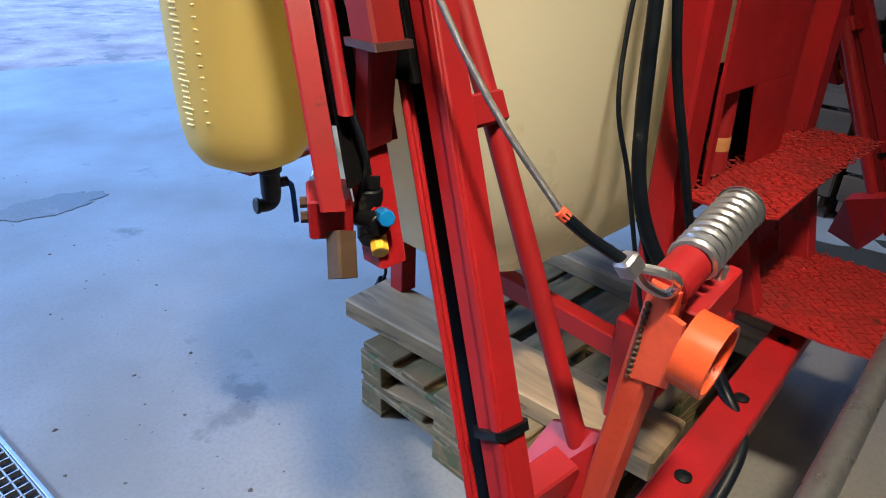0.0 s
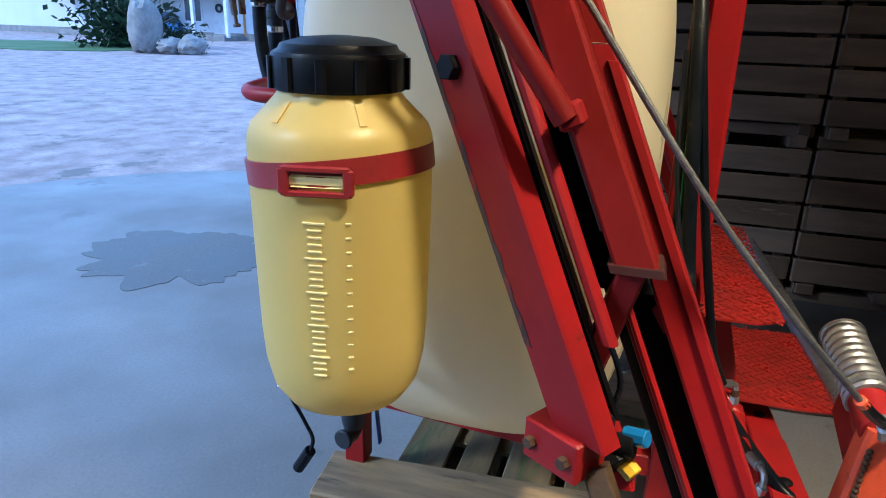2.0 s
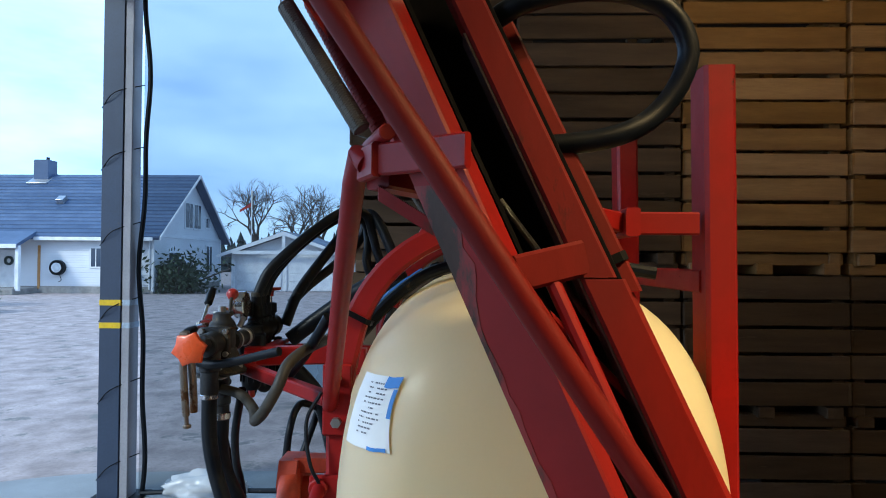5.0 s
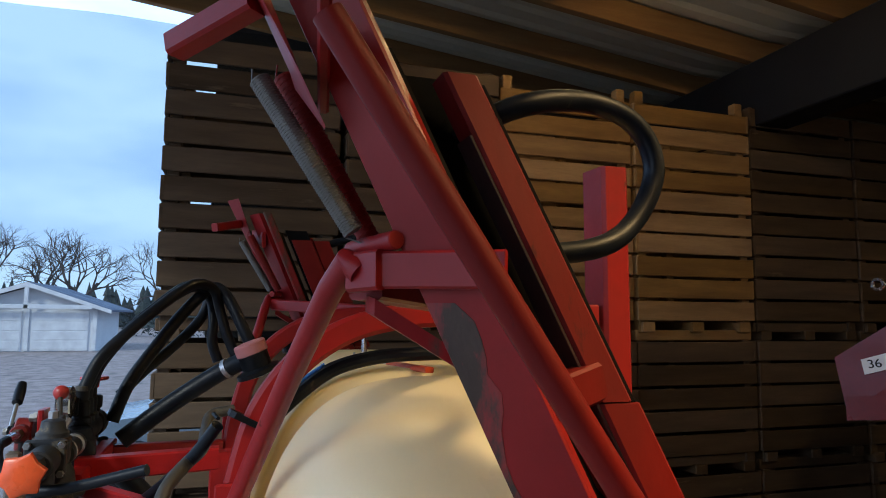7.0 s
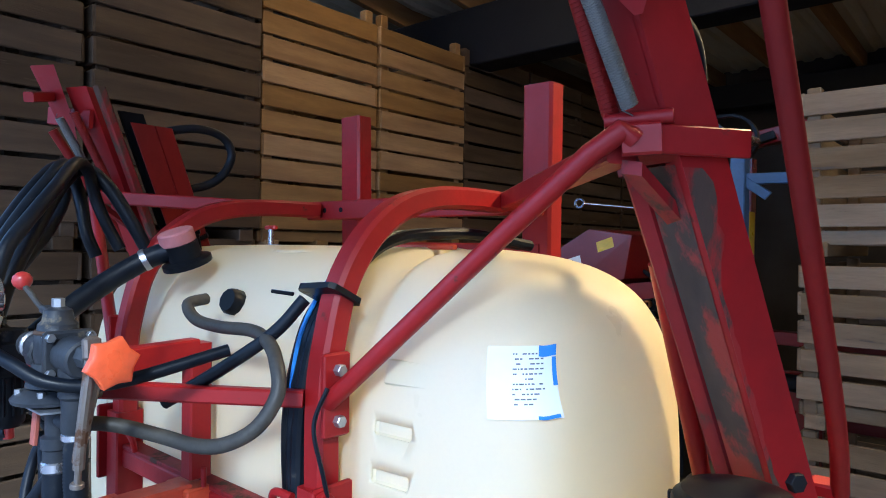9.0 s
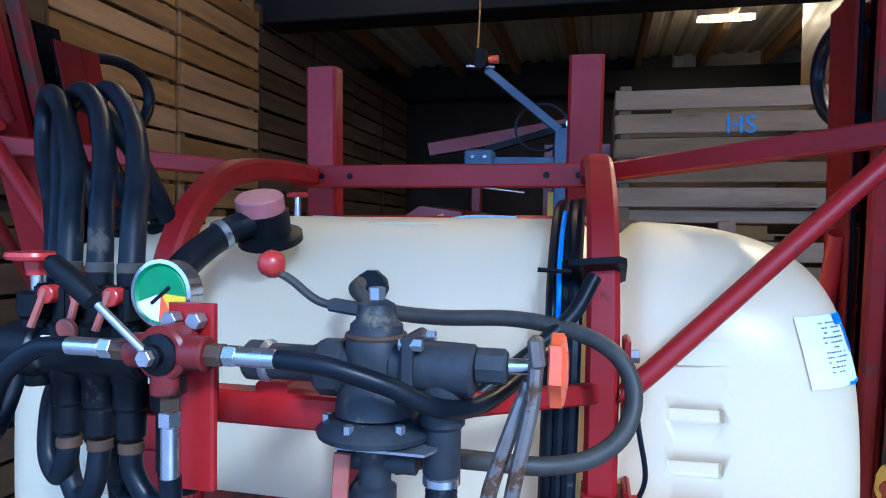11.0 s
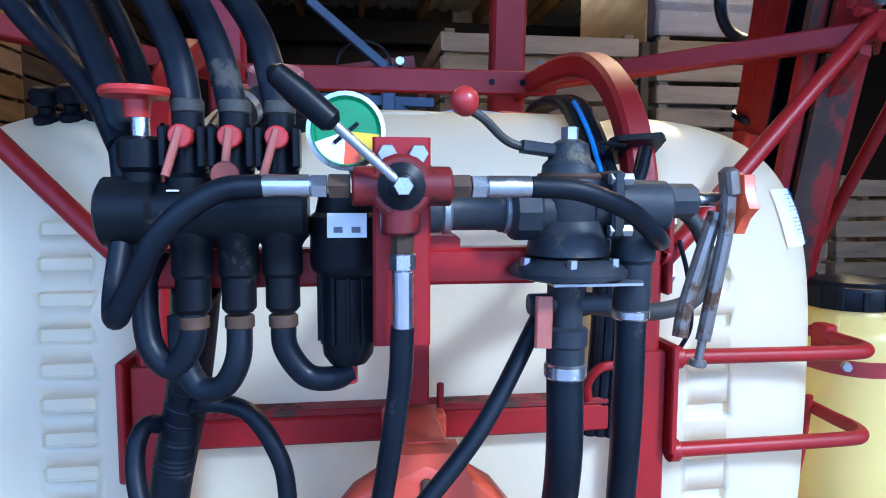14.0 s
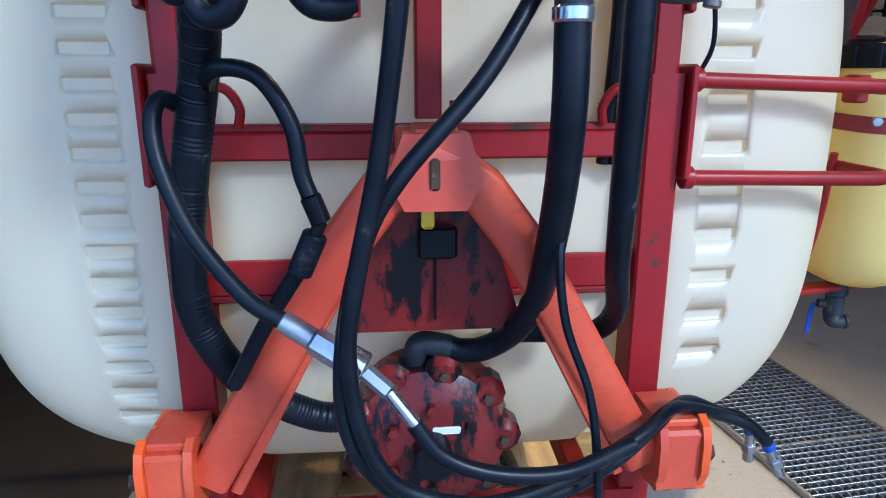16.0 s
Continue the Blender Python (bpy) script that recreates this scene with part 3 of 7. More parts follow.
def grate():
    """Galvanised bar grating set flush in the floor."""
    x0, x1, y0, y1 = 1.385, 1.99, -0.9, 3.2
    t = thing("floor_grate", ((x0 + x1) / 2, 1.2, 0), "galvanised bar grating over the floor drain", "grate", kind="structure")
    part("drain_pit", block(((x0 + x1) / 2, (y0 + y1) / 2, 0.002), (x1 - x0, y1 - y0, 0.003), c=0.0005), M["blacksteel"], t, "dark drain channel")
    bm = bmesh.new()
    k = 0
    x = x0
    while x <= x1 + 0.001:
        block((x, (y0 + y1) / 2, 0.014), (0.005, y1 - y0, 0.02), c=0.001, bm=bm)
        x += 0.0336
    y = y0
    while y <= y1 + 0.001:
        block(((x0 + x1) / 2, y, 0.017), (x1 - x0, 0.005, 0.016), c=0.001, bm=bm)
        y += 0.034
    tagged(part("grid_bars", bm, M["steel"], t, "crossed galvanised bars", smooth=False), kind="stuff")
    for y in (y0, 0.1, 1.1, 2.1, y1):
        part("frame_bar", block(((x0 + x1) / 2, y, 0.015), (x1 - x0, 0.014, 0.026), c=0.002), M["steel"], t)
    for x in (x0 - 0.01, x1 + 0.01):
        part("frame_bar", block((x, (y0 + y1) / 2, 0.015), (0.012, y1 - y0, 0.026), c=0.002), M["steel"], t)
    t.location.x, t.rotation_euler.z = 1.64, radians(6.3)


ground()
floor()
puddle(-1.55, -2.2, 0.52, 0.62, 3, "dried irregular damp patch on the concrete floor")
puddle(0.86, -2.2, 0.27, 0.13, 8, "small brown damp stain on the concrete floor")
# Next two sheets darken the inner floor in place of real shade.
puddle(-1.62, 3.3, 1.05, 3.0, 5, "dark sheet painting the shade on the shed floor", "floor_shade")
puddle(0.75, 5.6, 1.0, 2.2, 11, "dark sheet painting the shade on the rear shed floor", "floor_shade")


def floor_grit():
    """Soil crumbs and straw bits trodden over the slab."""
    bm, rnd = bmesh.new(), random.Random(31)
    for _ in range(420):
        x, y = rnd.uniform(0.75, 3.0), rnd.uniform(-3.2, 1.3)
        r = 0.0025 + 0.006 * rnd.random() ** 3
        rise = 0.55 * r
        lower = [bm.verts.new((x + r * math.cos(a) * rnd.uniform(0.6, 1.5), y + r * math.sin(a) * rnd.uniform(0.6, 1.5), 0.0005)) for a in (0.2, 1.5, 2.8, 4.0, 5.3)]
        tip = bm.verts.new((x + r * rnd.uniform(-0.3, 0.3), y + r * rnd.uniform(-0.3, 0.3), 0.0005 + rise))
        for i in range(5):
            bm.faces.new((lower[i], lower[(i + 1) % 5], tip))
    solid("floor_grit", bm, M["grit"], "small dark soil crumbs scattered over the concrete floor", "grit", "stuff", smooth=False)


floor_grit()
walls()
roof()
door_post()
netting()
grate()

# The unseen fill lamps get the same fixture as the seen one.
for (lx, ly, lz), size, power, turn in LAMPS:
    fix = thing("ceiling_lamp", (lx, ly, lz + 0.06), "white batten lamp under the rafters, one seen and two added", "lamp", "shed lamps")
    along = V((0, size * 0.54, 0)) if turn else V((size * 0.54, 0, 0))
    mid = V((lx, ly, lz + 0.05))
    part("housing", beam(mid - along, mid + along, 0.09, 0.07, (1, 0, 0) if turn else (0, 1, 0), 0.01), M["white_plastic"], fix)
    part("tube", rod(mid - along * 0.92 + V((0, 0, -0.075)), mid + along * 0.92 + V((0, 0, -0.075)), 0.014, 12), M["lamp_tube"], fix, "lit fluorescent tube")
    for k in (-0.95, 0.95):
        part("tube_holder", block(mid + along * k + V((0, 0, -0.062)), (0.03, 0.03, 0.06)), M["white_plastic"], fix)
    roof_z = 4.05 + max(0.0, 3.85 - ly) * 0.114
    for k in (-0.8, 0.8):
        part("hanger", rod(mid + along * k, V((lx, ly, roof_z)) + along * k, 0.008, 8), M["steel"], fix)

work = thing("work_lamp", WORK_LAMP, "dark work floodlight hanging from a rafter", "lamp")
back = V(WORK_LAMP) - V(WORK_AIM)
part("housing", sweep(bmesh.new(), [V(WORK_LAMP) + back * 0.006, V(WORK_LAMP) + back * 0.045], rect(0.46, 0.22, 0.02), (0.9, -1.0, 0)), M["blacksteel"], work)
part("hanger", rod(V(WORK_LAMP) + back * 0.04, (WORK_LAMP[0], WORK_LAMP[1], 4.34), 0.014, 8), M["steel"], work)


# ---------- the field sprayer ----------
sp = thing("field_sprayer", (0, 0.4, 0.314), "red field sprayer with cream tank and folded booms on pallets", "sprayer")

TX, TXC, TB, TCU, TCL, TYC, TZC = 0.847, -0.016, 0.358, 0.582, 0.69, 0.408, 1.291


def tank_radius(th):
    """The tank's section at angle th (0: rear, 90 degrees: up), as (y, z) offsets."""
    m = 3.2
    c, s = math.cos(th), math.sin(th)
    return math.copysign(abs(c) ** (2 / m), c) * TB, math.copysign(abs(s) ** (2 / m), s) * (TCU if s > 0 else TCL)


def tank_round(th):
    s = math.sin(th)
    return 6.0 - 2.0 * max(0.0, -s) ** 2


def groove(x):
    return 1 - 0.055 * math.exp(-(((abs(x) - 0.405) / 0.045) ** 4))


def tank_point(x, th):
    n = tank_round(th)
    rho = max(0.0, 1 - (abs(x - TXC) / TX) ** n) ** (1 / n) * groove(x)
    a, b = tank_radius(th)
    return V((x, TYC + a * rho, TZC + b * rho))


def tank_front(x, z):
    """The point of the tank's front at x and z."""
    a, b = math.pi / 2, 3 * math.pi / 2
    for _ in range(40):
        c = (a + b) / 2
        a, b = (c, b) if tank_point(x, c).z > z else (a, c)
    return tank_point(x, (a + b) / 2)


def build_tank():
    bm = bmesh.new()
    nx, nt = 96, 88
    xs = [TX * math.sin(math.pi / 2 * (2 * i / nx - 1)) for i in range(nx + 1)]
    xs = [0.5 * x + 0.5 * TX * (2 * i / nx - 1) for i, x in enumerate(xs)]
    xs[0], xs[-1] = -TX * 0.9996, TX * 0.9996
    xs = [x + TXC for x in xs]
    rings(bm, [[tank_point(x, 2 * math.pi * j / nt) for j in range(nt)] for x in xs])
    ob = part("tank", bm, M["tank"], sp, "cream translucent plastic spray tank", angle=60)
    cut = bmesh.new()
    for side, start, pitch, count in ((-1, 1.665, 0.0565, 16), (1, 1.575, 0.082, 9)):
        for k in range(count):
            z = start - k * pitch
            p, q = tank_front(side * 0.545, z), tank_front(side * 0.545, z - 0.03)
            tilt = math.degrees(math.atan2(q.y - p.y, p.z - q.z))
            yaw = math.degrees(math.atan2(tank_front(side * 0.585, z).y - tank_front(side * 0.505, z).y, 0.08))
            block((p + q) / 2 + V((0, -0.003, 0)) - V(base_of(sp)), (0.084, 0.022, 0.026), (tilt, 0, yaw), 0.004, cut)
    cutter = bpy.data.objects.new("cutter", mesh_from("cutter", cut, M["tank"], False))
    scene.collection.objects.link(cutter)
    cutter.location = base_of(sp)
    carve = ob.modifiers.new("notches", "BOOLEAN")
    carve.operation, carve.object, carve.solver = "DIFFERENCE", cutter, "EXACT"
    bpy.context.view_layer.update()
    me = bpy.data.meshes.new_from_object(ob.evaluated_get(bpy.context.evaluated_depsgraph_get()))
    ob.modifiers.clear()
    ob.data = me
    bpy.data.objects.remove(cutter)
    p = tank_front(0.56, 1.655)
    part("maker_panel", block(p + V((0, 0.003, 0)), (0.095, 0.008, 0.045), (-16, 0, 8), 0.003), M["tank"], ob)
    return ob


tank = build_tank()


def tank_paper():
    """A torn white paper note with blue tape, laid on the tank's shoulder."""
    def at(u, v, lift):
        x, z = 0.719 + 0.088 * u - 0.022 * v - 0.006 * u * v, 1.604 + 0.108 * v + 0.004 * u
        p = tank_front(x, z)
        e = 0.004
        a, b = tank_front(x + e, z), tank_front(x, z + e)
        nrm = (a - p).cross(b - p).normalized()
        if nrm.y > 0:
            nrm = -nrm
        return p + nrm * lift

    def sheet(u0, u1, v0, v1, lift, k=8, jag=0.0):
        bm = bmesh.new()
        g = [[bm.verts.new(at(u0 + (u1 - u0) * i / k, v0 + (v1 - v0) * j / k + (jag * math.sin(i * 5.1) if j in (0, k) else 0), lift)) for i in range(k + 1)] for j in range(k + 1)]
        for j in range(k):
            for i in range(k):
                bm.faces.new((g[j][i], g[j][i + 1], g[j + 1][i + 1], g[j + 1][i]))
        return bm

    note = part("paper_note", sheet(0, 1, 0, 1, 0.004), M["paper"], tank, "torn white handwritten paper note")
    part("tape_strip", sheet(0.80, 1, 0.85, 1, 0.006, 4, 0.01), M["tape"], tank, "blue tape corner")
    part("tape_strip", sheet(0.955, 1.0, 0.45, 0.84, 0.0058, 4), M["tape"], tank, "blue tape edge")
    part("tape_strip", sheet(0.74, 0.97, 0.0, 0.05, 0.006, 4, 0.01), M["tape"], tank, "blue tape scrap")
    rnd = random.Random(4)
    for row in range(11):
        v = 0.88 - row * 0.068
        u = 0.42 + 0.06 * rnd.random()
        while u < 0.84:
            w = 0.02 + 0.05 * rnd.random()
            if rnd.random() < 0.8:
                part("writing_bar", sheet(u, min(u + w, 0.86), v, v + 0.02, 0.0055, 2), M["ink"], tank)
            u += w + 0.018


tank_paper()

# --- frame ---
def upright(s):
    up = part("upright", beam((s * 0.402, 0.03, 0.62), (s * 0.402, 0.03, 1.44), 0.062, 0.07), M["red"], sp)
    path = [(s * 0.4, 0.03, 1.40), (s * 0.4, 0.03, 1.60), (s * 0.4, 0.045, 1.70), (s * 0.398, 0.075, 1.80), (s * 0.395, 0.135, 1.885), (s * 0.39, 0.22, 1.945), (s * 0.385, 0.32, 1.975), (s * 0.375, 0.45, 1.985), (s * 0.37, 0.62, 1.985)]
    part("hoop", sweep(bmesh.new(), smooth_path(path, 5), rect(0.052, 0.05, 0.008), (1, 0, 0)), M["red"], sp, "curved red tube over the tank")
    part("lug", block((s * 0.436, 0.03, 1.61), (0.012, 0.06, 0.15)), M["red"], up)
    for z in (1.565, 1.655):
        part("bolt", hexnut((s * 0.44, 0.03, z), (s * 0.456, 0.03, z), 0.011), M["steel"], up)
    part("side_plate", block((s * 0.44, 0.02, 1.36), (0.012, 0.09, 0.19)), M["red"], up)
    part("bolt", hexnut((s * 0.432, 0.04, 1.315), (s * 0.456, 0.04, 1.315), 0.008), M["rust"], up)
    part("brace", hose([(s * 0.43, 0.015, 1.60), (s * 0.475, 0.025, 1.635), (s * 0.875, 0.132, 2.012), (s * 0.93, 0.16, 2.03)], 0.0165, 14, 3), M["red"], sp, "slanting red tube brace")
    part("arm", beam((s * 0.37, 0.63, 1.985), (s * 0.905, 0.17, 2.02), 0.042, 0.045, (0, 0, 1)), M["red"], sp)
    part("mast", beam((s * 0.37 - 0.042, 0.864, 0.45), (s * 0.388 - 0.038, 0.838, 2.325), 0.095, 0.068, (1, 0, 0), 0.008), M["red"], sp, "square red rear mast")
    part("mast_bracket", beam((s * 0.37, 0.66, 1.985), (s * 0.37, 0.80, 1.985), 0.02, 0.05), M["red"], sp)
    part("bolt", hexnut((s * 0.36, 0.605, 1.985), (s * 0.36, 0.59, 1.985), 0.013), M["steel"], sp)
    part("foot", beam((s * 0.37, 0.02, 0.302), (s * 0.37, 0.02, 0.66), 0.062, 0.062), M["red"], sp)
    part("foot", beam((s * 0.38, 0.87, 0.302), (s * 0.40, 0.87, 0.6), 0.07, 0.07), M["red"], sp)
    part("base_rail", beam((s * 0.36, 0.02, 0.53), (s * 0.40, 0.95, 0.50), 0.05, 0.06), M["red"], sp)


for s in (-1, 1):
    upright(s)
back_plate = part("back_plate", plate([(0.285, 0.885, 1.62), (-0.12, 0.885, 1.62), (-0.14, 0.892, 1.105), (0.285, 0.892, 1.105)], (0, 0.008, 0)), M["red"], sp, "red steel back plate between the masts")
part("plate_leg", plate([(0.285, 0.892, 1.104), (0.262, 0.892, 1.104), (0.262, 0.9, 0.91), (0.285, 0.9, 0.91)], (0, 0.008, 0)), M["red"], back_plate)
part("plate_leg", plate([(0.10, 0.892, 1.104), (-0.14, 0.892, 1.104), (-0.14, 0.9, 0.91), (0.06, 0.9, 0.91)], (0, 0.008, 0)), M["red"], back_plate)
# Added black sheet: paints the shade seen through the cutout.
part("recess", block((0.02, 0.838, 1.0), (0.52, 0.006, 0.30)), M["void"], back_plate, "black sheet for the shade behind the plate's cutout")
lift = part("lift_ram", lathe([(0.02, 0), (0.026, 0.005), (0.026, 0.22), (0.018, 0.226)], (0.165, 0.872, 0.90), (0, -0.05, 1), 18), M["red_worn"], sp, "scuffed red lift cylinder behind the plate")
part("scuff", lathe([(0.0262, 0), (0.0266, 0.002), (0.0266, 0.03), (0.0262, 0.032)], (0.165, 0.869, 0.96), (0, -0.05, 1), 18), M["amber"], lift)
bar = part("top_bar", beam((-0.43, 0.645, 1.985), (0.43, 0.645, 1.985), 0.03, 0.06, (0, 1, 0)), M["red"], sp)
for x in (-0.26, 0.26, -0.34, 0.34):
    part("bolt_hole", rod((x, 0.631, 1.985), (x, 0.627, 1.985), 0.008), M["black"], bar)
for z, h, y in ((1.324, 0.046, 0.02), (1.096, 0.062, 0.03)):
    b = part("cross_bar", beam((-0.375, y, z), (0.375, y, z), 0.02, h, (0, 1, 0)), M["red"], sp)
    part("flange", beam((-0.372, y + 0.025, z - h / 2 - 0.006 if z < 1.2 else z + h / 2 + 0.006), (0.372, y + 0.025, z - h / 2 - 0.006 if z < 1.2 else z + h / 2 + 0.006), 0.07, 0.012, (0, 1, 0)), M["red_worn"], b)
part("cross_bar", beam((-0.375, 0.035, 0.60), (0.375, 0.035, 0.60), 0.05, 0.06, (0, 1, 0)), M["red"], sp)
part("cross_bar", beam((-0.38, 0.90, 0.53), (0.38, 0.90, 0.53), 0.06, 0.09, (0, 1, 0)), M["red"], sp)
part("cross_bar", beam((-0.36, 0.83, 1.86), (0.36, 0.83, 1.86), 0.05, 0.05, (0, 1, 0)), M["red"], sp)
part("centre_post", beam((0.004, 0.005, 1.37), (0.004, 0.005, 1.66), 0.042, 0.05), M["red"], sp)
part("valve_arm", beam((0.006, 0.0, 1.645), (0.006, -0.30, 1.635), 0.042, 0.05), M["red"], sp)
part("valve_rail", beam((-0.32, -0.285, 1.625), (0.115, -0.285, 1.625), 0.035, 0.042, (0, 1, 0)), M["red"], sp)
part("valve_strut", beam((-0.27, -0.28, 1.62), (-0.385, 0.0, 1.60), 0.03, 0.035), M["red"], sp)
part("valve_strut", beam((0.1, -0.28, 1.62), (0.385, 0.0, 1.60), 0.03, 0.03), M["red"], sp)

# --- A-frame hitch and pump ---
def a_frame():
    half = [(0.370, -0.094, 0.79), (0.277, -0.117, 0.95), (0.190, -0.137, 1.10), (0.122, -0.153, 1.212), (0.072, -0.161, 1.278), (0.03, -0.168, 1.306)]
    arch = [V((-x, y, z)) for x, y, z in half] + [V((0, -0.170, 1.318))] + [V(p) for p in half[::-1]]
    frame_ = part("hitch_frame", sweep(bmesh.new(), arch, rect(0.055, 0.070, 0.008), (0, 1, 0)), M["afr"], sp, "faded orange-red A-shaped hitch frame", angle=50)
    part("inner_flange", sweep(bmesh.new(), [V((0.006 + (p.x - 0.006) * 0.88, p.y + 0.02, p.z - 0.022)) for p in arch], rect(0.07, 0.02, 0.003), (0, 1, 0)), M["afr"], frame_)
    head = part("hitch_head", plate([(-0.043, -0.197, 1.362), (0.047, -0.197, 1.362), (0.068, -0.199, 1.30), (0.045, -0.199, 1.256), (-0.042, -0.199, 1.256), (-0.066, -0.199, 1.30)], (0, 0.05, 0)), M["afr"], sp, "faded orange-red hitch head plate")
    part("top_link", beam((0.004, -0.02, 1.345), (0.004, -0.16, 1.345), 0.06, 0.04, (1, 0, 0)), M["afr"], sp)
    part("slot", block((0.0, -0.199, 1.307), (0.014, 0.008, 0.045)), M["rust"], head)
    for s in (-1, 1):
        def lug(x):
            return [(s * x, -0.150, 0.835), (s * x, -0.140, 0.865), (s * x, -0.118, 0.878), (s * x, -0.09, 0.862), (s * x, 0.01, 0.862), (s * x, 0.01, 0.73), (s * x, -0.10, 0.74), (s * x, -0.135, 0.75), (s * x, -0.150, 0.78)]
        link = part("link_bracket", plate(lug(0.47), (s * -0.014, 0, 0)), M["ring"], sp, "orange-red lower link bracket")
        part("inner_cheek", plate(lug(0.395), (s * -0.014, 0, 0)), M["orange"], link)
        part("bracket_back", beam((s * 0.381, 0.0, 0.80), (s * 0.47, 0.0, 0.80), 0.03, 0.12, (0, 1, 0)), M["orange"], link)
        part("top_cap", beam((s * 0.383, -0.07, 0.864), (s * 0.455, -0.07, 0.864), 0.11, 0.014, (0, 1, 0)), M["afr"], link)
        part("bracket_front", beam((s * 0.383, -0.126, 0.80), (s * 0.455, -0.126, 0.80), 0.03, 0.115, (0, 1, 0), 0.008), M["orange"], link)
        part("bolt_head", hexnut((s * 0.47, -0.118, 0.806), (s * 0.487, -0.118, 0.806), 0.017), M["rust"], link)
        part("lower_pin_plate", beam((s * 0.40, -0.10, 0.732), (s * 0.485, -0.10, 0.732), 0.03, 0.012, (0, 1, 0)), M["ring"], link)
    back = part("guard_plate", plate([(-0.085, -0.10, 1.25), (0.085, -0.10, 1.25), (0.155, -0.08, 1.032), (-0.155, -0.08, 1.032)], (0, 0.008, 0)), M["oily"], sp, "oil-stained red guard plate")
    part("clip", block((0.01, -0.115, 1.19), (0.06, 0.02, 0.05)), M["black"], back)
    part("yellow_tag", block((-0.006, -0.13, 1.235), (0.02, 0.006, 0.04)), M["ylw"], back)
    part("hinge_line", block((0.008, -0.092, 1.11), (0.004, 0.01, 0.11)), M["black"], back)


a_frame()


def pump():
    ax = (0, -1, 0)
    o = (0.004, 0.055, 0.80)
    body = part("pump", lathe([(0.06, -0.04), (0.145, -0.03), (0.15, 0.03), (0.135, 0.085), (0.095, 0.11), (0.065, 0.115)], o, ax, 28), M["oily"], sp, "oil-stained red diaphragm pump")
    for k in range(9):
        a = 2 * math.pi * k / 9
        c = V(o) + V((0.132 * math.cos(a), -0.06, 0.132 * math.sin(a)))
        part("pump_lobe", lathe([(0.02, 0), (0.035, 0.012), (0.035, 0.05), (0.02, 0.065)], c + V((0, 0.03, 0)), ax, 10), M["oily"], body)
        part("bolt", hexnut(c + V((0, -0.03, 0)), c + V((0, -0.046, 0)), 0.009), M["rust"], body)
    for k in range(6):
        a = 2 * math.pi * (k + 0.5) / 6
        c = V(o) + V((0.078 * math.cos(a), -0.11, 0.078 * math.sin(a)))
        part("bolt", hexnut(c, c + V((0, -0.02, 0)), 0.01), M["oily"], body)
    part("drive_hub", rod((0.004, -0.05, 0.80), (0.004, -0.11, 0.80), 0.034, 20), M["black"], body)
    part("plate_tag", block((0.03, -0.06, 0.835), (0.05, 0.003, 0.014)), M["paper"], body)
    part("elbow", hose([(-0.02, 0.02, 0.92), (-0.02, -0.005, 0.965), (-0.005, -0.01, 0.98), (0.04, -0.012, 0.972)], 0.022, 14), M["valve"], body, "dusty black pump elbow")
    part("elbow", hose([(-0.09, 0.02, 0.85), (-0.12, 0.01, 0.848), (-0.16, 0.0, 0.846)], 0.022, 14), M["valve"], body)


pump()

# --- loops and canister bracket ---
for z in (1.430, 1.267):
    lp = part("guard_loop", hose([(0.44, -0.005, z), (0.62, 0.012, z - 0.006), (0.80, 0.03, z - 0.012), (0.85, 0.045, z - 0.014), (0.874, 0.085, z - 0.016), (0.875, 0.15, z - 0.016), (0.88, 0.23, z - 0.016)], 0.0135, 14, 5), M["red"], sp, "red tube loop")
    part("loop_boss", rod((0.438, -0.005, z), (0.458, -0.005, z), 0.02), M["red"], lp)
part("canister_foot", beam((0.80, 0.26, 0.956), (1.06, 0.32, 0.955), 0.05, 0.012, (0, 1, 0)), M["red"], sp)
part("canister_stay", hose([(0.86, 0.2, 1.28), (0.875, 0.24, 1.12), (0.87, 0.28, 0.96)], 0.008, 8), M["red"], sp)
part("canister_bracket", block((0.878, 0.19, 1.41), (0.03, 0.045, 0.055)), M["red"], sp)


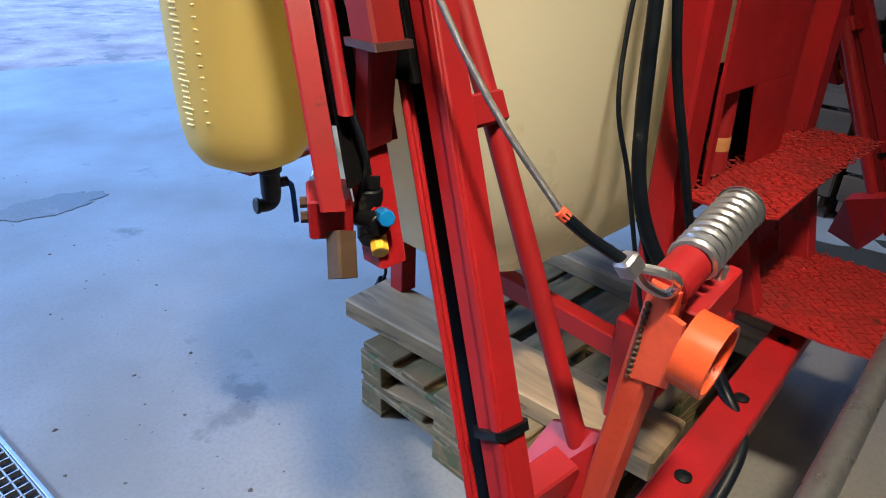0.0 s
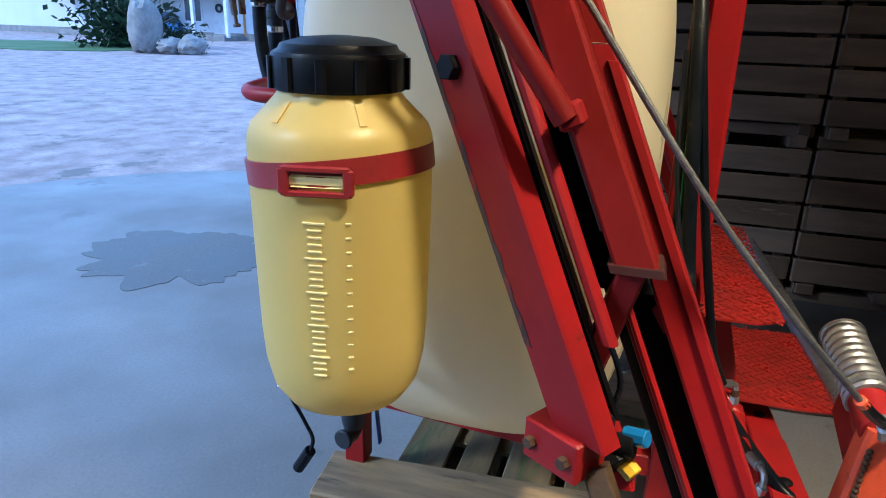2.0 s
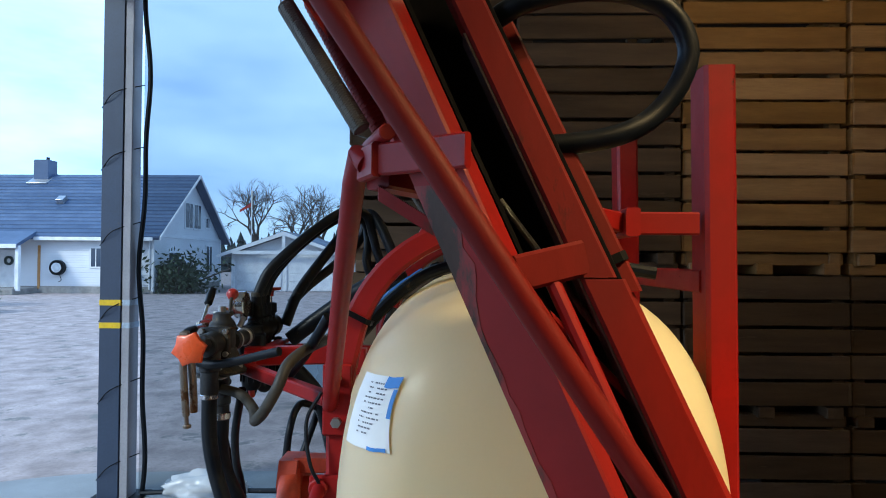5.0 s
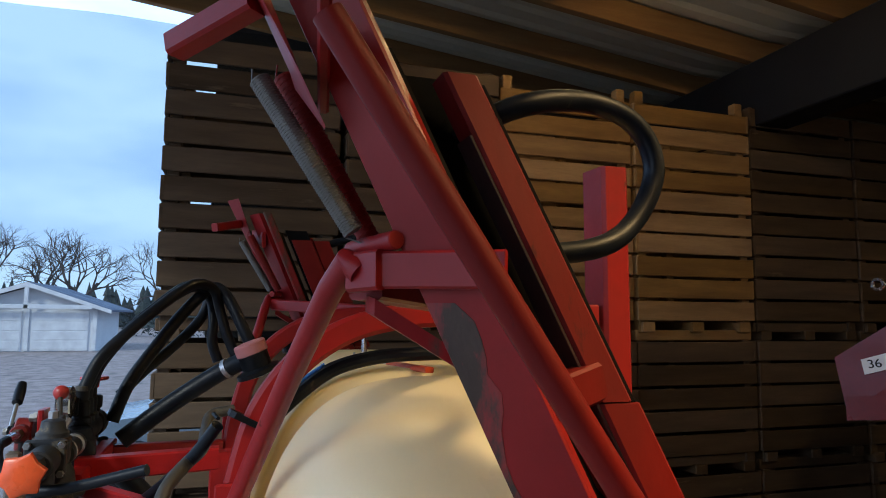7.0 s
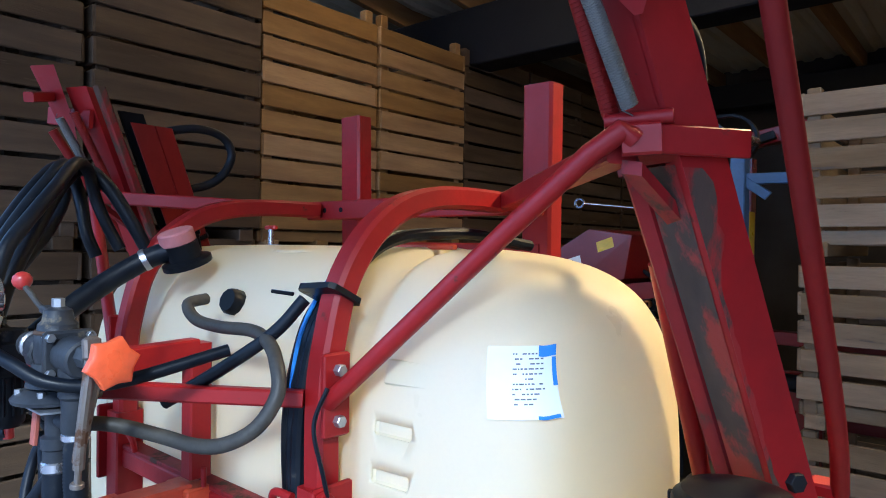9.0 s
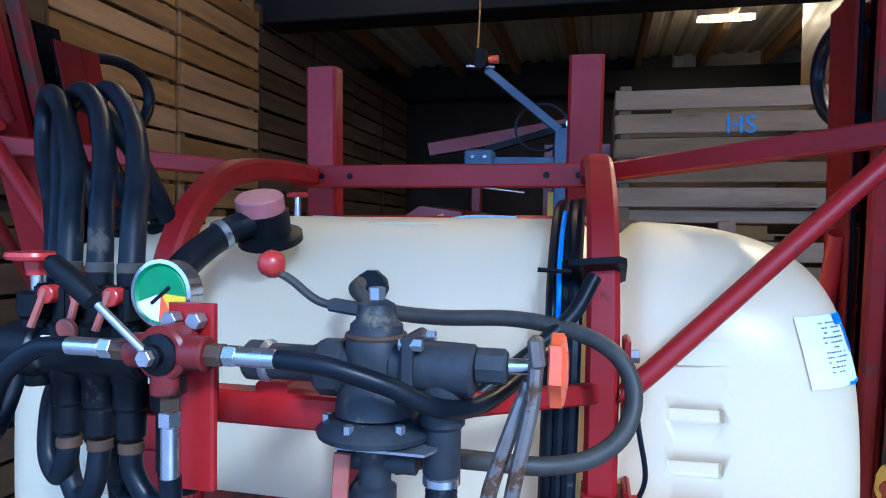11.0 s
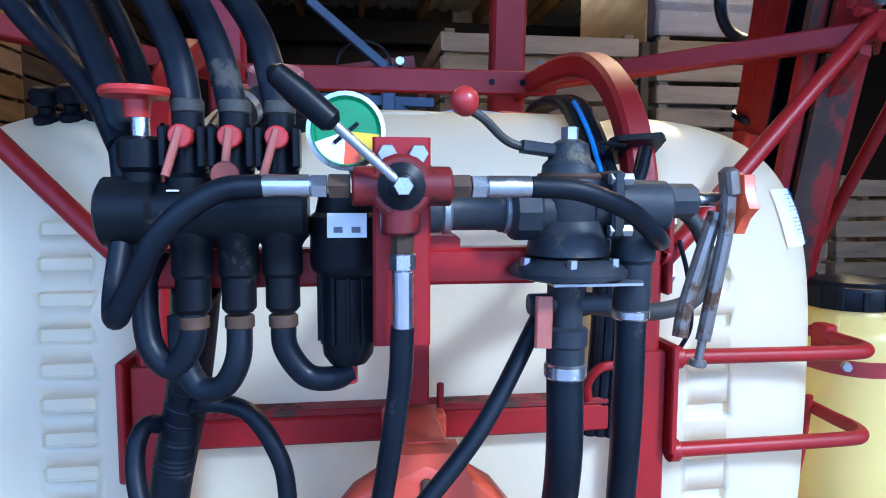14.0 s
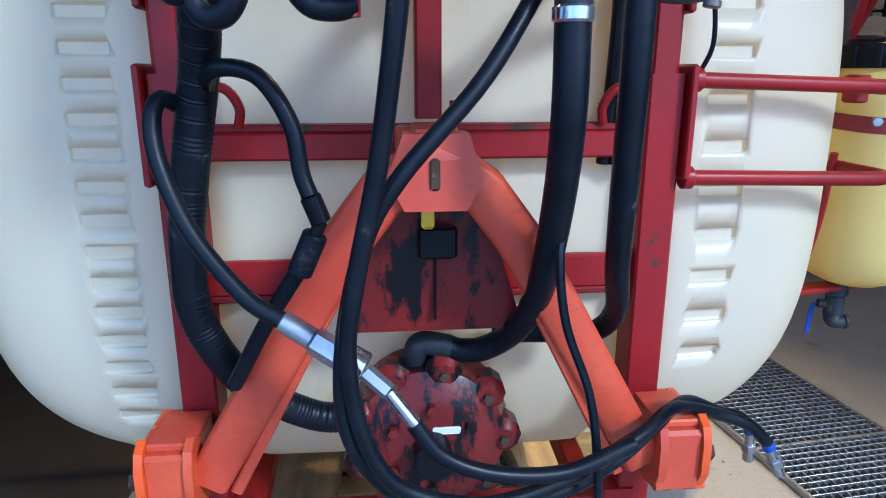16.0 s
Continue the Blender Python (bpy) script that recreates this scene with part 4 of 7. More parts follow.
def canister():
    cx, cy = 1.03, 0.311
    prof = [(0.02, 0.963), (0.066, 0.967), (0.097, 0.982), (0.115, 1.010), (0.1235, 1.05), (0.127, 1.10), (0.1295, 1.21), (0.131, 1.31), (0.1315, 1.375), (0.130, 1.392), (0.125, 1.405), (0.116, 1.415), (0.093, 1.438), (0.086, 1.448), (0.086, 1.47)]
    can = part("hand_wash_canister", lathe([(r, z) for r, z in prof], (cx, cy, 0), n=40), M["yellow"], sp, "translucent yellow hand-wash water canister", angle=50)
    lid = part("lid", lathe([(0.083, 1.450), (0.091, 1.451), (0.094, 1.456), (0.094, 1.493), (0.091, 1.50), (0.083, 1.504), (0.079, 1.511), (0.05, 1.519), (0.01, 1.522)], (cx, cy, 0), n=40), M["black"], can, "black ribbed screw lid")
    for k in range(12):
        a = 2 * math.pi * k / 12 + 0.2
        d = V((math.cos(a), math.sin(a), 0))
        part("rib", beam(V((cx, cy, 1.453)) + d * 0.0945, V((cx, cy, 1.495)) + d * 0.0945, 0.014, 0.008, (-d.y, d.x, 0), 0.002), M["black"], can)
    for k in range(6):
        a = 2 * math.pi * k / 6 - 0.35
        d = V((math.cos(a), math.sin(a), 0))
        part("shoulder_rib", beam(V((cx, cy, 1.4395)) + d * 0.094, V((cx, cy, 1.4155)) + d * 0.117, 0.010, 0.0014, (-d.y, d.x, 0), 0.0006), M["yellow"], can)
    strap = lathe([(0.1295, -0.017), (0.1345, -0.017), (0.1345, 0.017), (0.1295, 0.017)], (cx, cy, 1.350), (-0.03, -0.12, 1), n=48, hollow=True)
    part("strap", strap, M["strap"], can, "dark red plastic retaining strap")
    for k in range(24):
        z = 1.292 - k * 0.0098
        a = radians(9)
        wide = 0.03 if k % 5 == 0 else 0.019
        d = V((math.cos(a), math.sin(a), 0))
        side = V((-d.y, d.x, 0))
        r = 0.1262 + 0.0045 * (z - 1.07) / 0.22
        for off, w in ((0.0, wide), (0.045, 0.008)):
            if off and k % 2:
                continue
            ang = a + off / 0.13
            d2 = V((math.cos(ang), math.sin(ang), 0))
            part("scale_mark", block(V((cx, cy, z)) + d2 * r, (0.003, w, 0.0035), (0, 0, math.degrees(ang)), 0.001), M["mark"], can)
    turn = radians(12)
    out, side = V((math.cos(turn), math.sin(turn), 0)), V((-math.sin(turn), math.cos(turn), 0))
    at = V((cx, cy, 1.349)) + out * 0.1365
    deg = math.degrees(turn)
    for dz in (-0.016, 0.016):
        part("buckle", block(at + V((0, 0, dz)), (0.008, 0.088, 0.008), (0, 0, deg)), M["strap"], can)
    for k in (-0.042, 0.042):
        part("buckle", block(at + side * k, (0.008, 0.014, 0.038), (0, 0, deg)), M["strap"], can)
    part("buckle_slot", block(at - out * 0.003, (0.003, 0.072, 0.016), (0, 0, deg)), M["mark"], can)
    part("strap_bolt", hexnut((cx - 0.095, cy - 0.115, 1.345), (cx - 0.104, cy - 0.135, 1.345), 0.01), M["steel"], can)
    tx, ty = cx - 0.039, cy - 0.009
    part("tap", lathe([(0.026, 0.966), (0.026, 0.935), (0.021, 0.93), (0.021, 0.885), (0.018, 0.872)], (tx, ty, 0), n=16), M["valve"], can, "black drain tap")
    part("spout", hose([(tx, ty, 0.892), (tx - 0.004, ty + 0.001, 0.873), (tx + 0.008, ty, 0.863), (tx + 0.032, ty - 0.004, 0.864)], 0.0145, 12), M["valve"], can)
    part("spout_rim", rod((tx + 0.028, ty - 0.0035, 0.864), (tx + 0.037, ty - 0.005, 0.8645), 0.0175, 14), M["valve"], can)
    part("tap_stem", rod((tx, ty + 0.004, 0.908), (tx - 0.034, ty + 0.012, 0.908), 0.011, 12), M["valve"], can)
    part("tap_lever", sweep(bmesh.new(), [(tx - 0.033, ty + 0.012, 0.908), (tx - 0.034, ty + 0.024, 0.904), (tx - 0.034, ty + 0.029, 0.89), (tx - 0.034, ty + 0.035, 0.822)], rect(0.012, 0.004, 0.001), (1, 0, 0)), M["lever_blue"], can, "blue coated tap lever")


canister()


# --- booms ---
def boom(s):
    """A folded boom: two leaning channels, a braced inner rail, a springs pair and a nozzle at its foot."""
    def post(x, y, z, out=0.14, back=0.445):
        """A point of a leaning rail, given where the rail is at 1.6 m."""
        return V((s * (x + out * (1.6 - z)), y + back * (1.6 - z), z))

    def rail(name, section, za, zb, material, parent, label=""):
        """A bar of the given plan section, leaning like the whole boom."""
        return part(name, rings(bmesh.new(), [[post(x, y, z) for x, y in section] for z in (za, zb)]), material, parent, label)

    def box(x, y, w, d, c=0.005):
        return [(x + a, y + b) for a, b in rect(w, d, c)]

    top = 2.36
    bm = rail("boom", [(1.030, 0.401), (1.0755, 0.470), (1.074, 0.475), (1.047, 0.492), (0.999, 0.420), (1.0265, 0.4015)], top, 1.03, M["red"], sp, "leaning red folded spray boom channel")
    rail("worn_face", [(0.955, 0.433), (1.0, 0.4125), (1.018, 0.4055), (0.998, 0.424), (0.963, 0.460)], 2.0, 1.12, M["rust_red" if s > 0 else "red"], bm, "rusty worn boom face" if s > 0 else "red boom face")
    # ragged rust along the front edge, widest below the pivot
    edge, side = random.Random(21), []
    for k in range(45):
        z = 1.995 - k * 0.0195
        wide = (0.5 if z > 1.92 else max(0.12, 0.5 - (1.92 - z) * 4.0)) * (0.7 + 0.6 * edge.random())
        side.append((z, 0.0455 * wide, 0.069 * wide))
    part("worn_edge", rings(bmesh.new(), [[post(1.0307, 0.4004, z), post(1.0307 + a, 0.4004 + b, z), post(1.0295 + a, 0.4022 + b, z), post(1.0295, 0.4022, z)] for z, a, b in side]), M["rust_red" if s > 0 else "red_worn"], bm, "ragged rust where the paint is rubbed off", smooth=False)
    rail("boom_face", [(0.955, 0.433), (1.0, 0.4125), (1.018, 0.4055), (0.998, 0.424), (0.963, 0.460)], top, 2.004, M["red"], bm)
    # The open channel's inner shade, drawn as a black sheet.
    rail("boom_hollow", [(0.966, 0.463), (1.040, 0.495), (1.038, 0.501), (0.964, 0.469)], 2.3, 1.06, M["void"], bm, "black sheet for the shade inside the channel")
    rail("inner_channel", box(0.931, 0.462, 0.034, 0.03), top, 1.1, M["red_worn"], bm)
    rail("rear_rail", box(0.918, 0.610, 0.052, 0.054), 1.52, 0.45, M["red"], bm, "red outer boom rail")
    # From here up the rail's shade is put into a darker red.
    rail("upper_rail", box(0.918, 0.610, 0.052, 0.054), 1.86, 1.522, M["red_darkened"], bm, "grimy upper rail, red darkened for shade")
    rail("upper_rail", box(0.922, 0.617, 0.05, 0.064), 2.26, 1.862, M["red_darkened"], bm, "rail end in red darkened for shade")
    # Web is blackened outside for the shaded gap; web_skin keeps it red inside.
    rail("rail_web", box(0.905, 0.545, 0.008, 0.07, 0.001), 2.26, 0.45, M["void"], bm, "inner web blackened for the shaded gap")
    rail("inner_rod", [(1.038 + a, 0.520 + b) for a, b in circle(0.011, 10)], 1.9, 1.16, M["red"], bm)
    rail("web_skin", box(0.897, 0.545, 0.006, 0.075, 0.001), 2.26, 0.45, M["red_darkened"], bm)
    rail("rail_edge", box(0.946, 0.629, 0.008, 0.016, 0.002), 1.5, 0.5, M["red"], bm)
    # Middle rail in the same lowered red, shade included in the colour.
    rail("middle_rail", box(1.008, 0.584, 0.056, 0.056), 1.88, 1.262, M["red_darkened"], bm, "red rail darkened for shade, with grimy patches")
    rail("middle_rail", box(1.008, 0.580, 0.054, 0.046), 2.28, 1.882, M["red_darkened"], bm, "upper rail in red darkened for shade")
    # Shaded gaps beside the middle rail, coloured black.
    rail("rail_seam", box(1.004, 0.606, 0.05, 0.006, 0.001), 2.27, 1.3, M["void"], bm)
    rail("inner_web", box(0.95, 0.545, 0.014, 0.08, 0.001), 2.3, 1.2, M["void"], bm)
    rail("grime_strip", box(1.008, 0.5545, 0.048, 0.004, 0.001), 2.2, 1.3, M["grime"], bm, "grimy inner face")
    rail("end_flange", box(1.008, 0.584, 0.068, 0.068, 0.002), 1.262, 1.252, M["grime"], bm, "rusty end flange")
    part("link", beam(post(1.008, 0.58, 1.255), post(0.965, 0.475, 1.105), 0.05, 0.035, (1, 0, 0)), M["red_worn"], bm)
    rail("lower_box", box(0.962, 0.450, 0.052, 0.05), 1.11, 0.93, M["red"], bm)
    for dx in (0.0, 0.016):
        rail("truss_rod", [(0.929 + dx + a, 0.535 + dx * 0.5 + b) for a, b in circle(0.006, 8)], 1.4, 0.42, M["red"], bm, "thin red rod")
        rail("truss_rod", [(0.972 + dx + a, 0.505 + b) for a, b in circle(0.006, 8)], 1.75, 1.2, M["red"], bm, "thin red rod")
    # round strut from the head over the channel to the rail
    strut = [V((s * 1.114, 0.09, 2.25)), V((s * 1.118, 0.257, 2.0)), V((s * 1.122, 0.525, 1.6)), V((s * 1.112, 0.637, 1.44))]
    part("strut", hose(strut, 0.0155, 14, 4), M["red_darkened"], bm, "red round strut")
    part("strut_end", block(V((s * 1.09, 0.64, 1.443)), (0.05, 0.03, 0.03), (25, 0, 0)), M["red"], bm)
    part("cross_piece", beam(post(1.05, 0.475, 1.885), post(1.02, 0.570, 1.905), 0.035, 0.045, (1, 0, 0)), M["red_darkened"], bm)
    for za, zb in ((1.85, 1.66), (1.66, 1.5)):
        part("truss_rod", hose([post(1.02, 0.49, za), post(0.93, 0.60, zb)], 0.006, 8), M["red"], bm)
    part("prop_tube", hose([V((s * 0.855, 0.43, 1.85)), V((s * 0.863, 0.652, 1.4)), V((s * 0.866, 0.785, 1.135)), V((s * 0.858, 1.03, 0.60))], 0.0185, 14, 4), M["red"], bm)
    part("prop_clip", block(V((s * 0.915, 0.79, 1.15)), (0.12, 0.035, 0.05), (25, 0, 0)), M["red"], bm)
    foot = plate([V((s * 0.82, 0.95, 0.60)), V((s * 0.82, 1.06, 0.64)), V((s * 0.86, 1.08, 0.50)), V((s * 0.92, 1.02, 0.40)), V((s * 0.96, 0.9, 0.42))], (s * 0.03, 0.01, 0.02))
    part("foot_plate", foot, M["red"], bm)
    part("foot_block", beam((s * 1.05, 0.99, 0.545), (s * 0.88, 1.02, 0.575), 0.06, 0.055, (0, 1, 0)), M["red"], bm)
    # head and bracket
    arm_a, arm_b = V((s * 0.945, 0.166, 2.032)), V((s * 1.046, 0.292, 2.030))
    br = part("pivot_bracket", beam(arm_a, arm_b, 0.012, 0.042, (0.78, -0.62, 0)), M["red"], sp, "red pivot bracket bar")
    part("pivot_hole", rod((s * 1.012, 0.262, 2.034), (s * 1.020, 0.254, 2.034), 0.009), M["black"], br)
    part("pivot_flange", beam((s * 0.915, 0.150, 2.03), (s * 0.962, 0.176, 2.032), 0.016, 0.046, (0, 1, 0)), M["red"], br)
    part("gusset", plate([(s * 0.905, 0.17, 2.005), (s * 0.935, 0.175, 2.0), (s * 0.965, 0.31, 1.915), (s * 0.935, 0.315, 1.915)], (0, 0.0, -0.02)), M["red_worn"], br)
    part("head_plate", plate([(s * 0.90, 0.02, 2.42), (s * 0.97, -0.02, 2.42), (s * 0.985, 0.075, 2.24), (s * 0.95, 0.11, 2.19), (s * 0.9, 0.08, 2.25)], (s * 0.012, 0, 0)), M["red"], bm)
    part("head_bar", beam((s * 0.865, 0.118, 2.262), (s * 1.125, 0.085, 2.30), 0.014, 0.058, (0, 1, 0)), M["red"], bm)
    part("head_arm", beam((s * 0.86, -0.06, 2.30), (s * 0.95, 0.03, 2.33), 0.03, 0.03, (0, 0, 1)), M["red"], bm)
    part("pivot_pin", rod((s * 0.885, 0.155, 2.06), (s * 0.975, 0.19, 2.065), 0.011), M["red"], bm)
    # springs
    def coil(a, b, r, turns, wire, mat, nm):
        a, b = V(a), V(b)
        way = (b - a).normalized()
        u = way.orthogonal().normalized()
        v = way.cross(u)
        pts = []
        k = turns * 9
        for i in range(k + 1):
            t = i / k
            ang = 2 * math.pi * turns * t
            pts.append(a.lerp(b, 0.06 + 0.88 * t) + (u * math.cos(ang) + v * math.sin(ang)) * r)
        spring = part(nm, sweep(bmesh.new(), [a, *pts, b], circle(wire, 6)), mat, bm, "close-wound steel spring")
        part("spring_core", rod(a.lerp(b, 0.06), a.lerp(b, 0.94), r, 12), mat, spring)

    coil((s * 0.898, 0.03, 2.27), (s * 0.928, 0.158, 2.065), 0.0125, 60, 0.0011, M["spring_grey"], "spring")
    coil((s * 0.868, 0.06, 2.29), (s * 0.885, 0.185, 2.06), 0.0135, 34, 0.0011, M["red_darkened"], "spring")
    # hoses along the boom
    part("boom_hose", hose([post(1.03, 0.512, 1.75), post(1.03, 0.514, 1.45), post(1.03, 0.514, 1.22), post(1.01, 0.512, 1.10), V((s * 1.078, 0.715, 1.03))], 0.0042, 8), M["rubber"], bm)
    part("boom_hose", hose([post(0.91, 0.53, 2.2), V((s * 0.90, 0.36, 2.255)), V((s * 0.88, 0.48, 2.285)), V((s * 0.865, 0.575, 2.265)), V((s * 0.86, 0.61, 2.20)), V((s * 0.865, 0.57, 2.12)), V((s * 0.88, 0.49, 2.075)), post(0.93, 0.54, 2.06)], 0.0155, 12), M["rubber"], bm)
    part("cable_tie", sweep(bmesh.new(), [post(0.918, 0.61, 1.9), post(0.918, 0.61, 1.888)], rect(0.07, 0.075, 0.01), (1, 0, 0)), M["black"], bm)
    part("cable_tie", sweep(bmesh.new(), [post(0.918, 0.61, 0.745), post(0.918, 0.61, 0.733)], rect(0.07, 0.065, 0.01), (1, 0, 0)), M["black"], bm)
    # foot bracket with nozzle body
    nb = V((s * 1.104, 0.672, 1.004))
    end = part("end_bracket", block(nb, (0.066, 0.092, 0.062), (0, 0, -32 * s), 0.003), M["red"], bm, "open red end bracket")
    face = V((s * 0.848, -0.53, 0))
    along = V((s * 0.53, 0.848, 0))
    for k in (-0.030, 0.028):
        p = nb + face * 0.032 + along * k + V((0, 0, 0.0))
        part("bolt", hexnut(p, p + face * 0.012, 0.009), M["rust"], end)
    part("wood_stub", beam(nb + V((s * 0.012, 0.045, -0.02)), nb + V((s * 0.033, 0.075, -0.08)), 0.035, 0.035, (0, 1, 0.3)), M["crate"], bm, "worn wooden stub")
    nz = V((s * 1.058, 0.715, 0.988))
    body = part("nozzle_body", rod(nz + V((0, 0, -0.034)), nz + V((0, 0, 0.052)), 0.021), M["black"], bm, "black nozzle body")
    part("nozzle_body", rod(nz + V((0, -0.05, -0.004)), nz + V((s * 0.02, 0.05, 0.012)), 0.017), M["black"], bm)
    part("nozzle_collar", hexnut(nz + V((0, 0, 0.05)), nz + V((-s * 0.004, -0.004, 0.07)), 0.017), M["black"], bm)
    part("nozzle_collar", rod(nz + V((s * 0.004, 0.012, -0.002)), nz + V((s * 0.026, 0.034, -0.018)), 0.019, 10), M["black"], bm)
    part("nozzle_cap", rod(nz + V((s * 0.005, 0.035, 0.02)), nz + V((s * 0.02, 0.065, 0.028)), 0.013, 8), M["blue"], bm, "blue nozzle cap")
    part("nozzle_cap", rod(nz + V((s * 0.01, 0.03, -0.015)), nz + V((s * 0.025, 0.055, -0.03)), 0.014, 8), M["ylw"], bm, "yellow nozzle cap")
    part("nozzle_cap", rod(nz + V((s * 0.005, 0.02, -0.03)), nz + V((s * 0.012, 0.03, -0.055)), 0.011, 8), M["cap_red"], bm, "red nozzle cap")
    part("bolt", hexnut(post(1.045, 0.442, 1.49), post(1.045, 0.442, 1.49) + V((s * 0.02, -0.013, 0)), 0.017), M["blacksteel"], bm)
    return bm


for s in (-1, 1):
    boom(s)

# --- rear platform, rest, spring and wire ---
def tread(name, corners, z):
    t = plate([(x, y, z) for x, y in corners], (0, 0, 0.006))
    pl = part(name, t, M["tread"], sp, "red chequer-plate footstep")
    xs, ys = [c[0] for c in corners], [c[1] for c in corners]
    bm = bmesh.new()
    rows, y = 0, min(ys) + 0.015
    while y < max(ys) - 0.012:
        x = min(xs) + 0.02 + (rows % 2) * 0.0135
        k = 0
        while x < max(xs) - 0.015:
            block((x, y, z + 0.0075), (0.019, 0.0062, 0.0042), (0, 0, 45 if (rows + k) % 2 else -45), 0.001, bm)
            x += 0.027
            k += 1
        y += 0.0165
        rows += 1
    tagged(part("tread_studs", bm, M["stud"], pl, smooth=False), kind="stuff")
    bm2 = plate([(corners[0][0], corners[0][1], z), (corners[1][0], corners[1][1], z), (corners[1][0], corners[1][1], z - 0.04), (corners[0][0], corners[0][1], z - 0.04)], (0, 0.005, 0))
    part("tread_lip", bm2, M["red"], pl)
    return pl


tread("upper_step", [(0.37, 0.908), (-0.40, 0.855), (-0.45, 1.045), (0.33, 1.085), (0.365, 1.02)], 0.902)
tread("lower_step", [(0.172, 1.0), (-0.29, 0.968), (-0.33, 1.325), (0.149, 1.338), (0.172, 1.2)], 0.594)
part("step_bracket", beam((0.2, 0.95, 0.87), (0.15, 1.02, 0.60), 0.05, 0.06), M["red"], sp)
part("step_bracket", beam((-0.28, 0.92, 0.87), (-0.26, 1.0, 0.56), 0.06, 0.08), M["red"], sp)
part("rear_bar", beam((-0.45, 1.075, 0.515), (0.24, 1.122, 0.515), 0.08, 0.05, (0, 1, 0)), M["red"], sp)
rb = part("rear_bar", beam((0.24, 1.124, 0.515), (0.86, 1.17, 0.515), 0.085, 0.05, (0, 1, 0)), M["red"], sp)
for x in (0.13, 0.42, 0.715):
    part("bolt", lathe([(0.016, 0), (0.016, 0.004), (0.009, 0.008)], (x, 1.116 + 0.074 * (x - 0.13), 0.54), n=12), M["black"], rb)
part("rest_pipe", rod((-1.35, 1.235, 0.60), (0.74, 1.352, 0.60), 0.027, 18), M["steel"], sp, "galvanised steel pipe")
part("rest_arm", beam((0.858, 1.124, 0.975), (0.872, 1.055, 0.30), 0.05, 0.044, (1, 0, 0), 0.006), M["orange"], sp, "orange-red boom rest arm")
ring = part("rest_ring", lathe([(0.054, -0.025), (0.058, -0.0245), (0.058, 0.0245), (0.054, 0.025), (0.050, 0.024), (0.050, -0.024)], (0.846, 1.183, 0.881), (-0.06, 0.95, -0.10), 32, hollow=True), M["ring"], sp, "bright orange steel ring")
part("ring_web", plate([(0.884, 1.108, 0.948), (0.884, 1.162, 0.934), (0.889, 1.162, 0.830), (0.889, 1.100, 0.818)], (-0.01, 0.0, 0)), M["orange"], ring, "triangular orange web plate")
weld = random.Random(12)
for k in range(13):
    t = k / 12
    part("weld_bead", lathe([(0.002, -0.004), (0.0045 + 0.002 * weld.random(), 0.0), (0.002, 0.004)], (0.886 + 0.002 * t, 1.109 - 0.008 * t, 0.944 - 0.124 * t), (1, 0, 0.3), 8), M["rust"], ring)
sa, sb = V((0.80, 1.12, 0.985)), V((0.64, 1.112, 1.02))
pts = []
for i in range(9 * 14 + 1):
    t = i / (9 * 14)
    w = (sb - sa).normalized()
    u = w.orthogonal().normalized()
    pts.append(sa.lerp(sb, t) + (u * math.cos(2 * math.pi * 9 * t) + w.cross(u) * math.sin(2 * math.pi * 9 * t)) * 0.030)
part("rest_spring", sweep(bmesh.new(), pts, circle(0.0078, 8)), M["steel"], sp, "heavy grey compression spring")
part("spring_rod", rod(sa.lerp(sb, -0.25), sa.lerp(sb, 1.16), 0.014), M["steel"], sp)
part("spring_washer", rod(sb, sb + (sb - sa).normalized() * 0.006, 0.039, 24), M["steel"], sp)
part("spring_cup", rod(sa + (sa - sb).normalized() * 0.07, sa, 0.031, 20), M["red"], sp)
part("wire_rope", hose([(0.955, 0.335, 1.98), (0.999, 0.617, 1.60), (1.03, 0.80, 1.355), (1.034, 0.93, 1.205), (1.014, 1.038, 1.09)], 0.0048, 10), M["rope"], sp, "grey steel wire rope")
part("rope_sleeve", hose([(1.014, 1.036, 1.092), (0.988, 1.062, 1.062), (0.949, 1.096, 1.028)], 0.008, 10), M["rubber"], sp, "black rope sleeve")
part("rope_tie", rod((1.017, 1.032, 1.096), (1.009, 1.041, 1.086), 0.0085, 8), M["knob"], sp, "orange cord tie")
part("shackle", hose([(0.94, 1.10, 1.02), (0.915, 1.135, 1.015), (0.89, 1.145, 0.995), (0.885, 1.13, 0.97), (0.91, 1.11, 0.985), (0.94, 1.10, 1.02)], 0.007, 8), M["steel"], sp)
part("rope_clamp", block((0.945, 1.10, 1.023), (0.03, 0.028, 0.03), (20, 30, 0)), M["steel"], sp)
ram = part("hydraulic_ram", lathe([(0.02, 0), (0.031, 0.004), (0.031, 0.04), (0.028, 0.044), (0.028, 0.31), (0.032, 0.314), (0.032, 0.352), (0.022, 0.36)], (0.30, 1.012, 0.637), (1, 0.03, -0.05), 20), M["red"], sp, "red hydraulic ram with steel hose fittings")
part("ram_eye", rod((0.66, 1.0, 0.615), (0.66, 1.05, 0.615), 0.03, 16), M["oily"], ram)
part("ram_link", beam((0.30, 1.01, 0.66), (0.27, 0.90, 0.70), 0.05, 0.03, (1, 0, 0)), M["red"], ram)
for p, q, r, mat in (((0.315, 1.012, 0.665), (0.313, 1.013, 0.684), 0.013, "steel"), ((0.313, 1.013, 0.684), (0.311, 1.014, 0.70), 0.009, "rust"), ((0.648, 1.026, 0.645), (0.652, 1.03, 0.664), 0.015, "rust"), ((0.652, 1.03, 0.664), (0.655, 1.033, 0.682), 0.012, "steel")):
    part("hose_union", hexnut(p, q, r), M[mat], ram)
